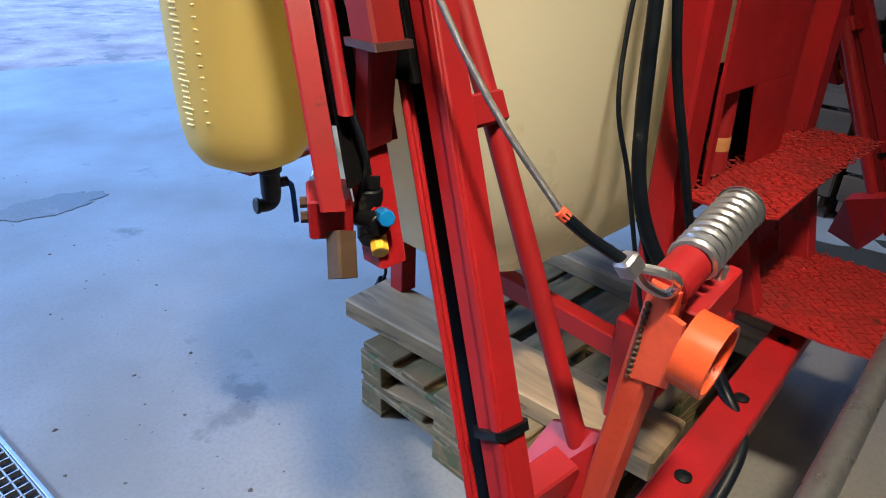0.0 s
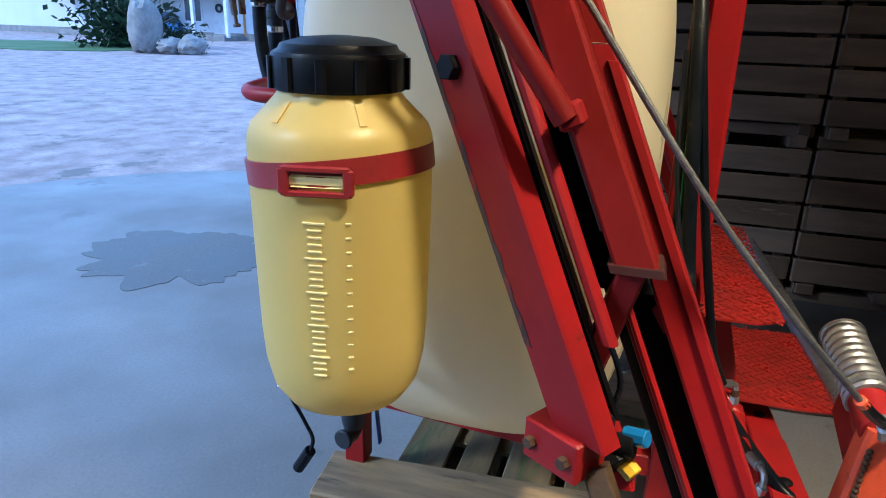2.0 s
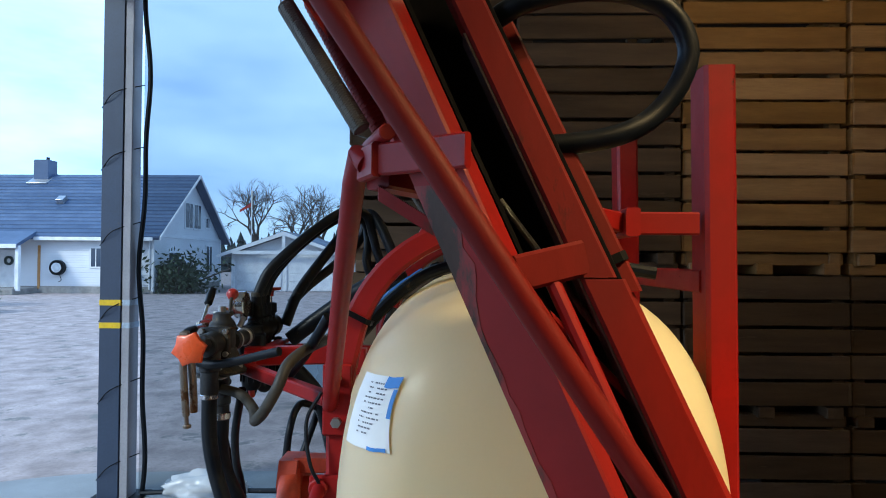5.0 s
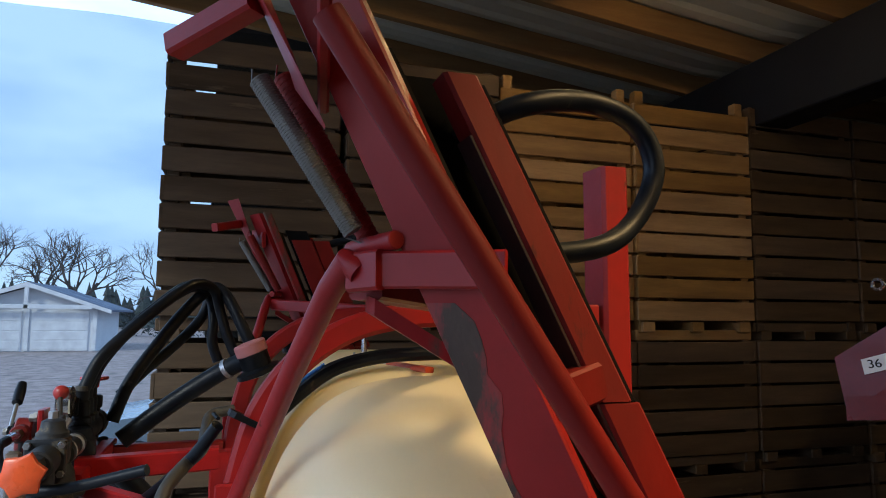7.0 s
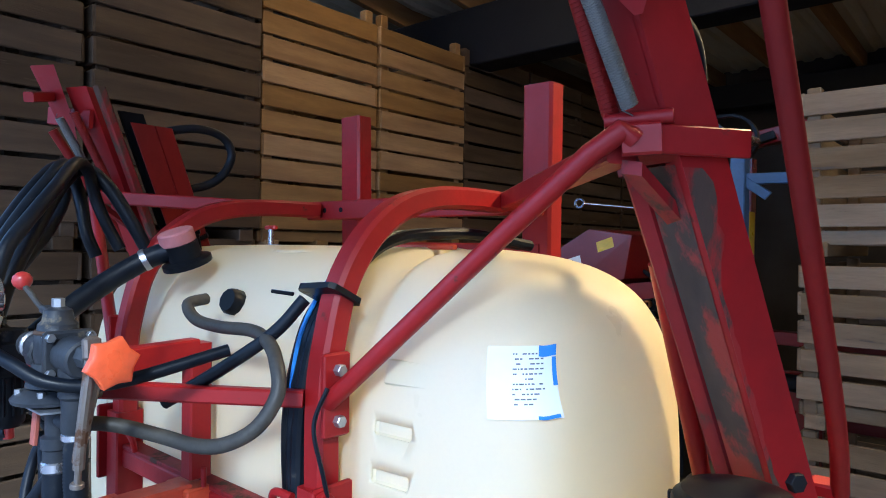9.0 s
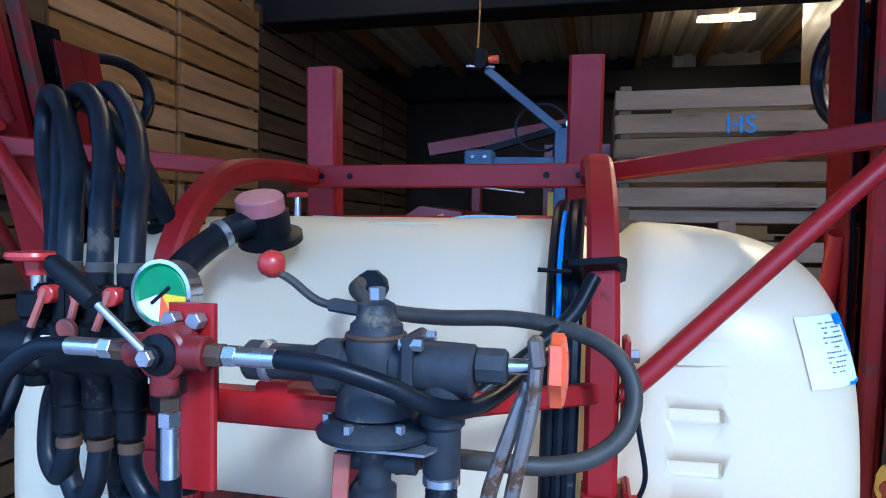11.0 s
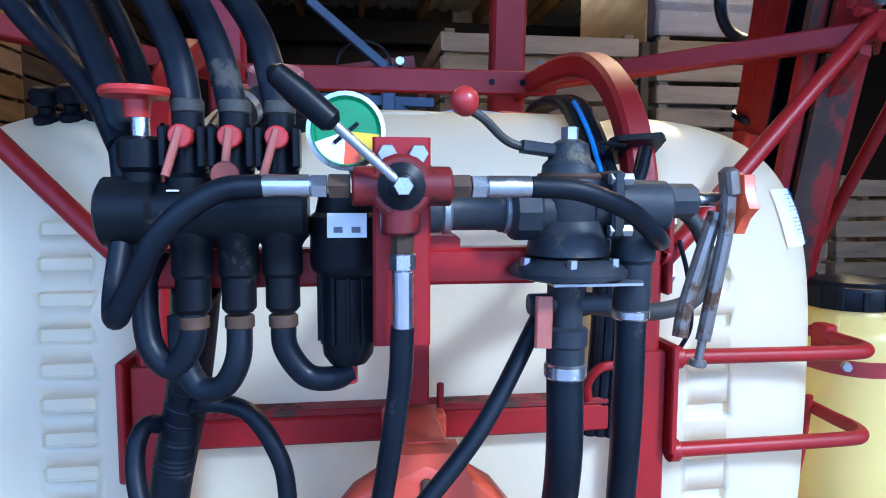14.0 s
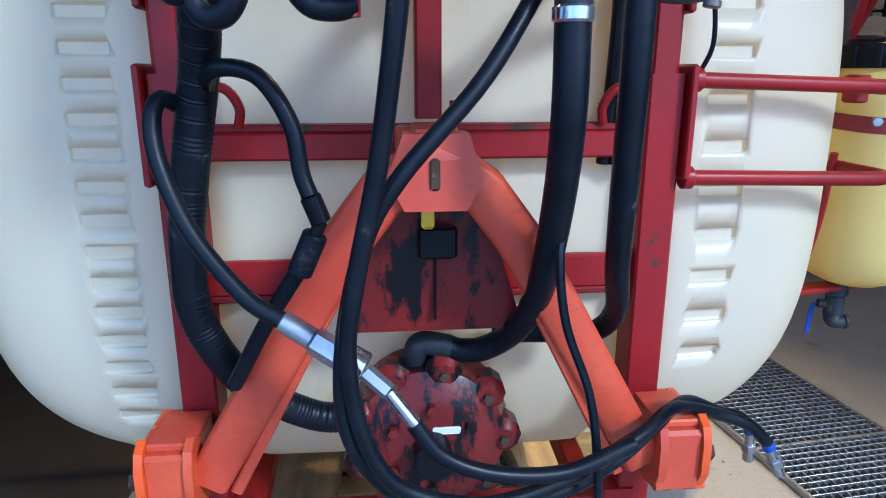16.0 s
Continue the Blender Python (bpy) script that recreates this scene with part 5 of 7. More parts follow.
part("hose_elbow", hose([(0.655, 1.033, 0.68), (0.656, 1.034, 0.698), (0.645, 1.031, 0.71), (0.628, 1.027, 0.709)], 0.0065, 10), M["steel"], ram)
part("hose_ferrule", rod((0.630, 1.027, 0.709), (0.590, 1.014, 0.704), 0.0115, 14), M["steel"], ram, "crimped steel ferrule")
part("hose_elbow", hose([(0.311, 1.014, 0.70), (0.31, 1.012, 0.715), (0.325, 1.0, 0.722)], 0.006, 10), M["steel"], ram)
part("hose_ferrule", rod((0.323, 1.0, 0.722), (0.352, 0.975, 0.735), 0.0105, 14), M["steel"], ram)
part("clamp_block", block((0.75, 1.135, 0.905), (0.13, 0.05, 0.07), (0, 15, 0)), M["red"], sp)
part("clamp_bolt", rod((0.735, 1.14, 0.93), (0.73, 1.14, 0.965), 0.01), M["steel"], sp)
part("rear_hose", hose([(0.36, 0.79, 1.66), (0.43, 0.80, 1.56), (0.465, 0.812, 1.4), (0.485, 0.835, 1.15), (0.50, 0.86, 0.98), (0.495, 0.90, 0.86), (0.46, 0.955, 0.75), (0.43, 1.03, 0.64), (0.44, 1.11, 0.55), (0.493, 1.174, 0.512), (0.56, 1.195, 0.48), (0.66, 1.19, 0.41), (0.74, 1.14, 0.34)], 0.0145, 12), M["rubber"], sp, "thick black hydraulic hose")
part("rear_hose", hose([(0.36, 0.79, 1.64), (0.42, 0.795, 1.54), (0.445, 0.80, 1.4), (0.455, 0.815, 1.1), (0.44, 0.84, 0.9), (0.455, 0.89, 0.80), (0.50, 0.955, 0.735), (0.55, 0.995, 0.71), (0.592, 1.014, 0.704)], 0.0105, 10), M["rubber"], sp, "black hydraulic hose with a green stripe")
part("hose_stripe", hose([(0.42, 0.797, 1.55), (0.457, 0.802, 1.4), (0.466, 0.818, 1.1), (0.451, 0.843, 0.9), (0.463, 0.895, 0.808), (0.505, 0.96, 0.745)], 0.0016, 6), M["green_card"], sp, "thin green hose stripe")
part("rear_hose", hose([(0.36, 0.80, 1.62), (0.43, 0.815, 1.48), (0.435, 0.86, 1.2), (0.40, 0.90, 1.0), (0.37, 0.94, 0.82), (0.352, 0.975, 0.735)], 0.010, 10), M["rubber"], sp)
part("thin_cable", hose([(0.45, 0.78, 1.5), (0.50, 0.79, 1.3), (0.55, 0.82, 1.12), (0.54, 0.86, 0.98), (0.52, 0.90, 0.80), (0.50, 0.93, 0.66)], 0.005, 8), M["rubber"], sp)
part("foot_hose", hose([(1.05, 0.98, 0.42), (1.03, 0.94, 0.50), (0.98, 0.98, 0.45), (0.93, 1.04, 0.38), (0.86, 1.08, 0.36)], 0.016, 10), M["rubber"], sp)


# --- control group on the front ---
def control_group():
    y = -0.33
    man = part("manifold", lathe([(0.03, 0), (0.036, 0.004), (0.036, 0.05), (0.031, 0.056), (0.031, 0.20), (0.026, 0.205)], (-0.345, y, 1.70), (1, 0, 0), 22), M["black"], sp, "black plastic distribution manifold")
    part("end_valve", lathe([(0.016, 1.655), (0.019, 1.66), (0.019, 1.74), (0.024, 1.745), (0.024, 1.772), (0.018, 1.776)], (-0.305, y, 0), n=16), M["black"], man)
    part("stem", rod((-0.305, y, 1.775), (-0.305, y, 1.808), 0.009), M["chrome"], man)
    part("hand_wheel", lathe([(0.012, 1.795), (0.014, 1.812), (0.034, 1.815), (0.036, 1.819), (0.034, 1.824), (0.01, 1.826)], (-0.308, y, 0), n=18), M["cap_red"], man, "red hand wheel")
    for k, x in enumerate((-0.259, -0.213, -0.168)):
        part("section_valve", lathe([(0.014, 1.595), (0.018, 1.60), (0.018, 1.632), (0.021, 1.636), (0.021, 1.665), (0.024, 1.67), (0.024, 1.735), (0.019, 1.74), (0.019, 1.775), (0.016, 1.778), (0.016, 1.80)], (x, y, 0), n=16), M["black"], man, "black section valve")
        for dx in (-0.018, 0.018):
            part("yoke", block((x + dx, y - 0.018, 1.765), (0.008, 0.03, 0.045)), M["black"], man)
        part("lever", beam((x, y - 0.036, 1.782), (x - (0.012 if k != 1 else 0.004), y - 0.046, 1.736), 0.0075, 0.008, (1, 0, 0)), M["cap_dull"], man, "faded red-brown lever")
        part("lever_boss", rod((x, y - 0.02, 1.775), (x, y - 0.038, 1.775), 0.0115, 14), M["cap_red"], man)
        part("hose_clip", rod((x, y, 1.80), (x, y, 1.814), 0.0165, 14), M["hose_grey"], man)
        part("hose_clip", rod((x, y, 1.578), (x, y, 1.592), 0.0155, 14), M["rust"], man)
    part("lever_pad", rod((-0.215, y - 0.046, 1.738), (-0.215, y - 0.054, 1.736), 0.0135, 16), M["cap_dull"], man)
    part("washer_line", block((-0.27, y - 0.025, 1.722), (0.012, 0.004, 0.002)), M["paper"], man)
    part("washer_line", block((-0.238, y - 0.025, 1.722), (0.02, 0.004, 0.002)), M["paper"], man)
    # hoses from the section valves up and over to the boom
    hi = [[(-0.259, y, 1.80), (-0.274, -0.31, 1.862), (-0.326, -0.25, 1.949), (-0.417, -0.17, 2.031), (-0.507, -0.10, 2.078), (-0.558, -0.06, 2.053), (-0.54, -0.08, 1.977), (-0.455, -0.15, 1.894), (-0.384, -0.22, 1.828), (-0.343, -0.27, 1.77)],
          [(-0.213, y, 1.80), (-0.236, -0.30, 1.875), (-0.283, -0.24, 1.957), (-0.352, -0.17, 2.031), (-0.421, -0.12, 2.074), (-0.484, -0.08, 2.075), (-0.522, -0.05, 2.039), (-0.51, -0.04, 1.975), (-0.477, -0.04, 1.908), (-0.468, -0.02, 1.849)],
          [(-0.168, y, 1.80), (-0.187, -0.30, 1.875), (-0.221, -0.25, 1.936), (-0.284, -0.18, 2.009), (-0.36, -0.12, 2.065), (-0.42, -0.08, 2.084), (-0.468, -0.04, 2.067), (-0.476, -0.02, 2.003), (-0.458, 0.0, 1.937), (-0.442, 0.03, 1.868)]]
    for p in hi:
        part("feed_hose", hose(p, 0.0155, 14, 7), M["rubber"], sp, "black rubber feed hose")
    part("feed_hose", hose([(-0.33, -0.285, 1.70), (-0.35, -0.25, 1.80), (-0.40, -0.19, 1.90), (-0.455, -0.13, 1.99), (-0.505, -0.07, 2.06), (-0.50, -0.03, 2.075), (-0.465, 0.01, 2.03), (-0.435, 0.05, 1.95), (-0.42, 0.09, 1.87)], 0.018, 14, 7), M["rubber"], sp, "thick black rubber hose")
    for x in (-0.62, -0.577, -0.534):
        p = tank_point(x, radians(112))
        part("vent_cap", lathe([(0.02, -0.01), (0.024, 0.0), (0.024, 0.018), (0.014, 0.024), (0.014, 0.034), (0.023, 0.04), (0.023, 0.062), (0.016, 0.068)], p, (0, -0.35, 1), 12), M["black"], tank, "black plastic vent cap")
    p = tank_point(-0.47, radians(104))
    part("vent_cap", lathe([(0.016, -0.02), (0.016, 0.05), (0.02, 0.055), (0.02, 0.09)], p, (0, -0.2, 1), 12), M["black"], tank)
    # lower connections
    lo = [[(-0.259, y, 1.60), (-0.262, y, 1.565), (-0.285, y + 0.01, 1.535), (-0.31, y + 0.02, 1.56), (-0.315, y + 0.03, 1.62), (-0.30, y + 0.03, 1.66)],
          [(-0.213, y, 1.585), (-0.215, y - 0.005, 1.545), (-0.232, y, 1.515), (-0.258, y + 0.01, 1.513), (-0.275, y + 0.015, 1.545), (-0.278, y + 0.02, 1.59)],
          [(-0.168, y, 1.585), (-0.166, y, 1.555), (-0.145, y, 1.525), (-0.118, y, 1.52), (-0.10, y + 0.01, 1.525)]]
    for p in lo:
        part("return_hose", hose(p, 0.0135, 12, 6), M["rubber"], sp)
    # suction filter
    fx, fy = -0.1, y + 0.01
    f = part("filter", lathe([(0.02, 1.535), (0.027, 1.545), (0.029, 1.56), (0.029, 1.63), (0.038, 1.638), (0.040, 1.645), (0.040, 1.695), (0.034, 1.70), (0.03, 1.72)], (fx, fy, 0), n=24), M["black"], sp, "black plastic line filter")
    for k in range(12):
        a = 2 * math.pi * k / 12
        d = V((math.cos(a), math.sin(a), 0))
        part("rib", beam(V((fx, fy, 1.56)) + d * 0.03, V((fx, fy, 1.632)) + d * 0.03, 0.004, 0.006, (-d.y, d.x, 0), 0.001), M["black"], f)
    part("drain_plug", rod((fx, fy, 1.515), (fx, fy, 1.54), 0.0075, 8), M["cap_red"], f, "red drain plug")
    part("drain_knob", rod((fx, fy, 1.537), (fx, fy, 1.512), 0.010, 12), M["cap_red"], f, "red drain knob")
    part("filter_label", plate([(fx - 0.02, fy - 0.0415, 1.675), (fx + 0.02, fy - 0.0415, 1.675), (fx + 0.02, fy - 0.0415, 1.70), (fx - 0.02, fy - 0.0415, 1.70)], (0, 0.001, 0)), M["paper"], f, "small white label")
    for dx in (-0.009, 0.009):
        part("writing_bar", block((fx + dx, fy - 0.0425, 1.683), (0.009, 0.0008, 0.006), c=0.0002), M["ink"], f)
    # coupling pipe between manifold and main valve
    part("coupling", lathe([(0.02, 0), (0.024, 0.004), (0.024, 0.02), (0.0215, 0.024), (0.0215, 0.085), (0.024, 0.089), (0.024, 0.105), (0.026, 0.11), (0.026, 0.135)], (-0.02, y + 0.02, 1.70), (1, 0, 0), 18), M["valve"], sp)
    for x in (0.002, 0.072):
        part("clip", rod((x, y + 0.02, 1.70), (x + 0.012, y + 0.02, 1.70), 0.0255, 18), M["steel"], sp)
    # pressure control block
    by = -0.405
    br = part("valve_bracket", beam((-0.046, by + 0.022, 1.568), (-0.046, by + 0.022, 1.775), 0.057, 0.012, (1, 0, 0)), M["red"], sp, "red bracket plate")
    for dx in (-0.015, 0.015):
        part("bolt", hexnut((-0.046 + dx, by + 0.014, 1.758), (-0.046 + dx, by - 0.002, 1.758), 0.0095), M["steel"], br)
    hubp = V((-0.05, -0.42, 1.727))
    hb = part("hydraulic_valve", rod(hubp + V((0, 0.02, 0)), hubp + V((0, -0.016, 0)), 0.030, 18), M["oily"], sp, "dark red hydraulic control valve")
    part("port", rod(hubp + V((-0.045, 0, 0)), hubp + V((0.048, 0, 0)), 0.019, 14), M["oily"], hb)
    part("port", rod(hubp + V((0, 0, -0.045)), hubp + V((0, 0, 0.02)), 0.019, 14), M["oily"], hb)
    part("hub", lathe([(0.022, 0), (0.022, 0.006), (0.012, 0.01), (0.012, 0.018), (0.009, 0.02)], hubp + V((0, -0.014, 0)), (0, -1, 0), 16), M["black"], hb)
    part("hub_bolt", hexnut(hubp + V((0, -0.03, 0)), hubp + V((0, -0.042, 0)), 0.009), M["steel"], hb)
    l0, l1, l2 = hubp + V((0.0, -0.03, 0)), hubp + V((-0.058, -0.035, 0.052)), hubp + V((-0.112, -0.04, 0.098))
    part("lever", rod(l0, l1, 0.0045), M["steel"], hb)
    part("lever_grip", lathe([(0.006, 0), (0.0115, 0.006), (0.0125, 0.04), (0.010, 0.066), (0.004, 0.072)], l1, l2 - l1, 14), M["black"], hb, "black lever grip")
    g = V((-0.10, -0.352, 1.782))
    ga = part("pressure_gauge", lathe([(0.034, 0), (0.038, 0.003), (0.038, 0.024), (0.0395, 0.026), (0.0395, 0.030), (0.035, 0.031), (0.034, 0.0275)], g + V((0, 0.016, 0)), (0, -1, 0), 32), M["chrome"], sp, "round chrome pressure gauge with green dial")
    part("dial", rod(g + V((0, -0.0105, 0)), g + V((0, -0.0125, 0)), 0.0345, 32), M["green_dial"], ga, "green dial face")

    def wedge(a0, a1, r, mat_, nm):
        pts = [g + V((0, -0.0132, 0))] + [g + V((r * math.cos(radians(a)), -0.0132, r * math.sin(radians(a)))) for a in np.linspace(a0, a1, 9)]
        part(nm, plate(pts, (0, 0.0005, 0)), mat_, ga)

    wedge(-60, -5, 0.033, M["ylw"], "dial_sector")
    wedge(-95, -60, 0.033, M["knob"], "dial_sector")
    wedge(-160, -95, 0.033, M["paper"], "dial_sector")
    part("needle", beam(g + V((0.012, -0.0145, 0.008)), g + V((-0.012, -0.0145, -0.012)), 0.004, 0.001, (0.6, 0, -0.8), 0.0003), M["black"], ga)
    part("gauge_stem", rod(g + V((0.01, 0.01, -0.035)), g + V((0.02, 0.0, -0.065)), 0.009), M["steel"], ga)
    # hydraulic fittings
    for sx in (-1, 1):
        a = hubp + V((sx * 0.046, 0, 0))
        part("fitting", hexnut(a, a + V((sx * 0.02, 0, 0)), 0.0125), M["rust"], hb)
        part("fitting", hexnut(a + V((sx * 0.021, 0, 0)), a + V((sx * 0.036, 0, 0)), 0.0115), M["chrome"], hb)
        part("ferrule", rod(a + V((sx * 0.036, 0, 0)), a + V((sx * 0.08, 0, 0)), 0.0105, 16), M["chrome"], hb, "crimped steel ferrule")
    a = hubp + V((0.002, 0.0, -0.045))
    part("fitting", hexnut(a, a + V((0, 0, -0.018)), 0.011), M["rust"], hb)
    part("fitting", hexnut(a + V((0, 0, -0.018)), a + V((0, 0, -0.034)), 0.0125), M["chrome"], hb)
    part("ferrule", rod(a + V((0, 0, -0.034)), a + V((0, 0, -0.09)), 0.0105, 16), M["chrome"], hb, "crimped steel ferrule")
    left, right = hubp + V((-0.126, 0, 0)), hubp + V((0.126, 0, 0))
    part("hydraulic_hose", hose([left, left + V((-0.04, -0.005, -0.006)), left + V((-0.085, -0.005, -0.04)), left + V((-0.12, 0.01, -0.095)), left + V((-0.14, 0.03, -0.125)), left + V((-0.15, 0.06, -0.10)), left + V((-0.145, 0.09, -0.02))], 0.011, 12, 7), M["rubber"], sp)
    part("hydraulic_hose", hose([right, right + V((0.05, 0.0, -0.004)), right + V((0.11, 0.02, -0.025)), right + V((0.16, 0.06, -0.055)), right + V((0.20, 0.14, -0.06)), right + V((0.26, 0.3, -0.02))], 0.0105, 12, 7), M["rubber"], sp)
    d0 = a + V((0, 0, -0.088))
    part("hydraulic_hose", hose([d0, (-0.052, -0.41, 1.52), (-0.075, -0.38, 1.36), (-0.105, -0.36, 1.22), (-0.118, -0.35, 1.12), (-0.10, -0.34, 1.0), (-0.05, -0.33, 0.92), (0.06, -0.32, 0.885), (0.19, -0.265, 0.88), (0.275, -0.212, 0.885), (0.339, -0.18, 0.90), (0.411, -0.125, 0.908), (0.509, -0.078, 0.866), (0.58, -0.068, 0.835), (0.628, -0.06, 0.79)], 0.0115, 12, 7), M["rubber"], sp, "long black hydraulic hose")
    part("hydraulic_hose", hose([(0.135, -0.27, 1.58), (0.05, -0.315, 1.45), (-0.05, -0.345, 1.34), (-0.095, -0.345, 1.26), (-0.125, -0.34, 1.12), (-0.12, -0.33, 1.0), (-0.06, -0.31, 0.90), (0.05, -0.30, 0.865), (0.2, -0.245, 0.85), (0.295, -0.185, 0.855), (0.361, -0.155, 0.888), (0.437, -0.10, 0.905), (0.526, -0.048, 0.855), (0.60, -0.008, 0.815), (0.648, 0.03, 0.772)], 0.011, 12, 7), M["rubber"], sp)
    # main three-way valve
    mx, my = 0.147, -0.32
    mv = part("main_valve", lathe([(0.03, 1.645), (0.033, 1.65), (0.033, 1.69), (0.035, 1.70), (0.035, 1.735), (0.031, 1.742), (0.030, 1.752), (0.024, 1.758), (0.021, 1.775), (0.012, 1.78)], (mx, my, 0), n=24), M["valve"], sp, "dusty black three-way control valve")
    part("valve_nut", hexnut((mx, my, 1.778), (mx, my, 1.794), 0.010), M["steel"], mv)
    part("valve_lever", hose([(mx, my, 1.765), (mx - 0.03, my, 1.768), (mx - 0.07, my - 0.004, 1.776), (mx - 0.10, my - 0.012, 1.80), (0.025, -0.336, 1.812)], 0.005, 10, 5), M["hose_grey"], mv)
    part("lever_root", beam((mx + 0.01, my, 1.764), (mx - 0.055, my, 1.772), 0.022, 0.014, (0, 1, 0)), M["valve"], mv)
    part("lever_ball", lathe([(0.004, -0.0155), (0.010, -0.012), (0.0155, -0.004), (0.0165, 0.002), (0.014, 0.010), (0.008, 0.0155), (0.002, 0.0165)], (0.025, -0.336, 1.817), (-0.5, 0, 0.8), 18), M["cap_red"], mv, "glossy red ball knob")
    part("flange", lathe([(0.05, 1.624), (0.066, 1.628), (0.068, 1.634), (0.062, 1.64), (0.05, 1.648)], (mx, my, 0), n=28), M["valve"], mv)
    for k in range(6):
        aa = 2 * math.pi * k / 6 + 0.3
        part("bolt", hexnut((mx + 0.055 * math.cos(aa), my + 0.055 * math.sin(aa), 1.638), (mx + 0.055 * math.cos(aa), my + 0.055 * math.sin(aa), 1.65), 0.006), M["steel"], mv)
    part("flange_plate", plate([(mx - 0.03, my - 0.048, 1.621), (mx + 0.07, my - 0.048, 1.621), (mx + 0.078, my - 0.03, 1.621), (mx + 0.078, my + 0.03, 1.621), (mx - 0.03, my + 0.04, 1.621)], (0, 0, 0.003)), M["steel"], mv, "thin worn steel mounting plate")
    part("dust_ring", lathe([(0.0352, 1.7365), (0.0362, 1.739), (0.0345, 1.7425)], (mx, my, 0), n=24), M["rust"], mv)
    part("lower_neck", lathe([(0.037, 1.648), (0.047, 1.652), (0.044, 1.672), (0.036, 1.69)], (mx, my, 0), n=24), M["valve"], mv)
    part("port", rod((mx - 0.065, my + 0.0, 1.70), (mx, my, 1.70), 0.027, 18), M["valve"], mv)
    part("port_nut", rod((mx - 0.068, my, 1.70), (mx - 0.035, my, 1.70), 0.033, 10), M["valve"], mv)
    part("side_body", rod((mx + 0.02, my, 1.708), (mx + 0.115, my, 1.705), 0.030, 20), M["valve"], mv)
    part("side_flange", block((mx + 0.045, my, 1.708), (0.014, 0.075, 0.075), c=0.004), M["valve"], mv)
    for dy, dz in ((-0.03, 0.028), (-0.03, -0.028), (0.03, 0.028), (0.03, -0.028)):
        part("bolt", hexnut((mx + 0.036, my + dy, 1.708 + dz), (mx + 0.062, my + dy, 1.708 + dz), 0.007), M["steel"], mv)
    part("gland_nut", rod((mx + 0.115, my, 1.712), (mx + 0.15, my, 1.712), 0.020, 8), M["valve"], mv)
    part("spindle", rod((mx + 0.15, my, 1.713), (mx + 0.186, my + 0.004, 1.714), 0.0085), M["chrome"], mv)
    kc = V((0.350, -0.318, 1.712))
    bm = bmesh.new()
    star = [((0.040 if i % 2 == 0 else 0.031) * math.cos(math.pi * i / 6 + 0.2), (0.040 if i % 2 == 0 else 0.031) * math.sin(math.pi * i / 6 + 0.2)) for i in range(12)]
    rings(bm, [[kc + V((dx, a * k, b * k)) for a, b in star] for dx, k in ((-0.008, 0.9), (-0.006, 1), (0.006, 1), (0.009, 0.88), (0.012, 0.4))])
    part("star_knob", bm, M["knob"], mv, "orange-red star knob")
    # valve tails
    part("tail", lathe([(0.017, 1.52), (0.022, 1.522), (0.022, 1.545), (0.025, 1.548), (0.025, 1.566), (0.0185, 1.57), (0.0185, 1.60), (0.022, 1.605), (0.022, 1.63)], (mx, my, 0), n=18), M["valve"], mv)
    part("tail_side", rod((mx - 0.045, my, 1.595), (mx + 0.05, my, 1.595), 0.012, 14), M["valve"], mv)
    part("tail_lever", beam((0.115, my - 0.02, 1.607), (0.113, my - 0.024, 1.55), 0.019, 0.008, (1, 0, 0)), M["cap_dull"], mv, "faded red lever")
    part("hose_clip", rod((mx, my, 1.508), (mx, my, 1.527), 0.0245, 20), M["chrome"], mv, "steel hose clip")
    part("suction_hose", hose([(mx, my, 1.525), (mx + 0.002, -0.315, 1.40), (mx + 0.010, -0.25, 1.27), (mx + 0.012, -0.16, 1.13), (mx - 0.005, -0.08, 1.04), (0.10, -0.035, 0.99), (0.06, -0.015, 0.978), (0.03, -0.01, 0.986)], 0.0215, 16, 6), M["rubber"], sp, "thick black suction hose")
    part("side_tail", lathe([(0.019, 1.585), (0.0215, 1.59), (0.0215, 1.64), (0.026, 1.645), (0.026, 1.69)], (0.225, my, 0), n=16), M["valve"], mv)
    part("hose_clip", rod((0.225, my, 1.575), (0.225, my, 1.588), 0.0215, 18), M["chrome"], mv)
    part("pressure_hose", hose([(0.225, my, 1.60), (0.226, -0.315, 1.46), (0.24, -0.27, 1.32), (0.268, -0.19, 1.18), (0.30, -0.11, 1.08), (0.285, -0.05, 1.02), (0.22, 0.0, 1.0), (0.12, 0.02, 0.995)], 0.0185, 14, 6, ribs=0.006), M["rubber"], sp, "ribbed black hose")
    part("delivery_hose", hose([(-0.265, -0.29, 1.62), (-0.305, -0.17, 1.474), (-0.343, -0.13, 1.32), (-0.365, -0.11, 1.189), (-0.364, -0.085, 1.072), (-0.305, -0.05, 0.946), (-0.202, -0.01, 0.86), (-0.11, 0.0, 0.85)], 0.0275, 16, 6, ribs=0.008), M["rubber"], sp, "thick ribbed black delivery hose")
    # loose electric and hydraulic leads on the left
    part("lead", hose([(-0.32, -0.1, 1.40), (-0.285, -0.2, 1.455), (-0.225, -0.22, 1.45), (-0.185, -0.23, 1.39), (-0.175, -0.235, 1.33), (-0.165, -0.24, 1.30)], 0.0115, 12, 6), M["rubber"], sp)
    part("plug", rod((-0.165, -0.24, 1.30), (-0.152, -0.24, 1.265), 0.014), M["black"], sp)
    part("plug", rod((-0.16, -0.24, 1.25), (-0.185, -0.235, 1.195), 0.017), M["rubber"], sp, "black rubber plug boot")
    part("plug_link", rod((-0.152, -0.24, 1.267), (-0.161, -0.24, 1.248), 0.009), M["black"], sp)
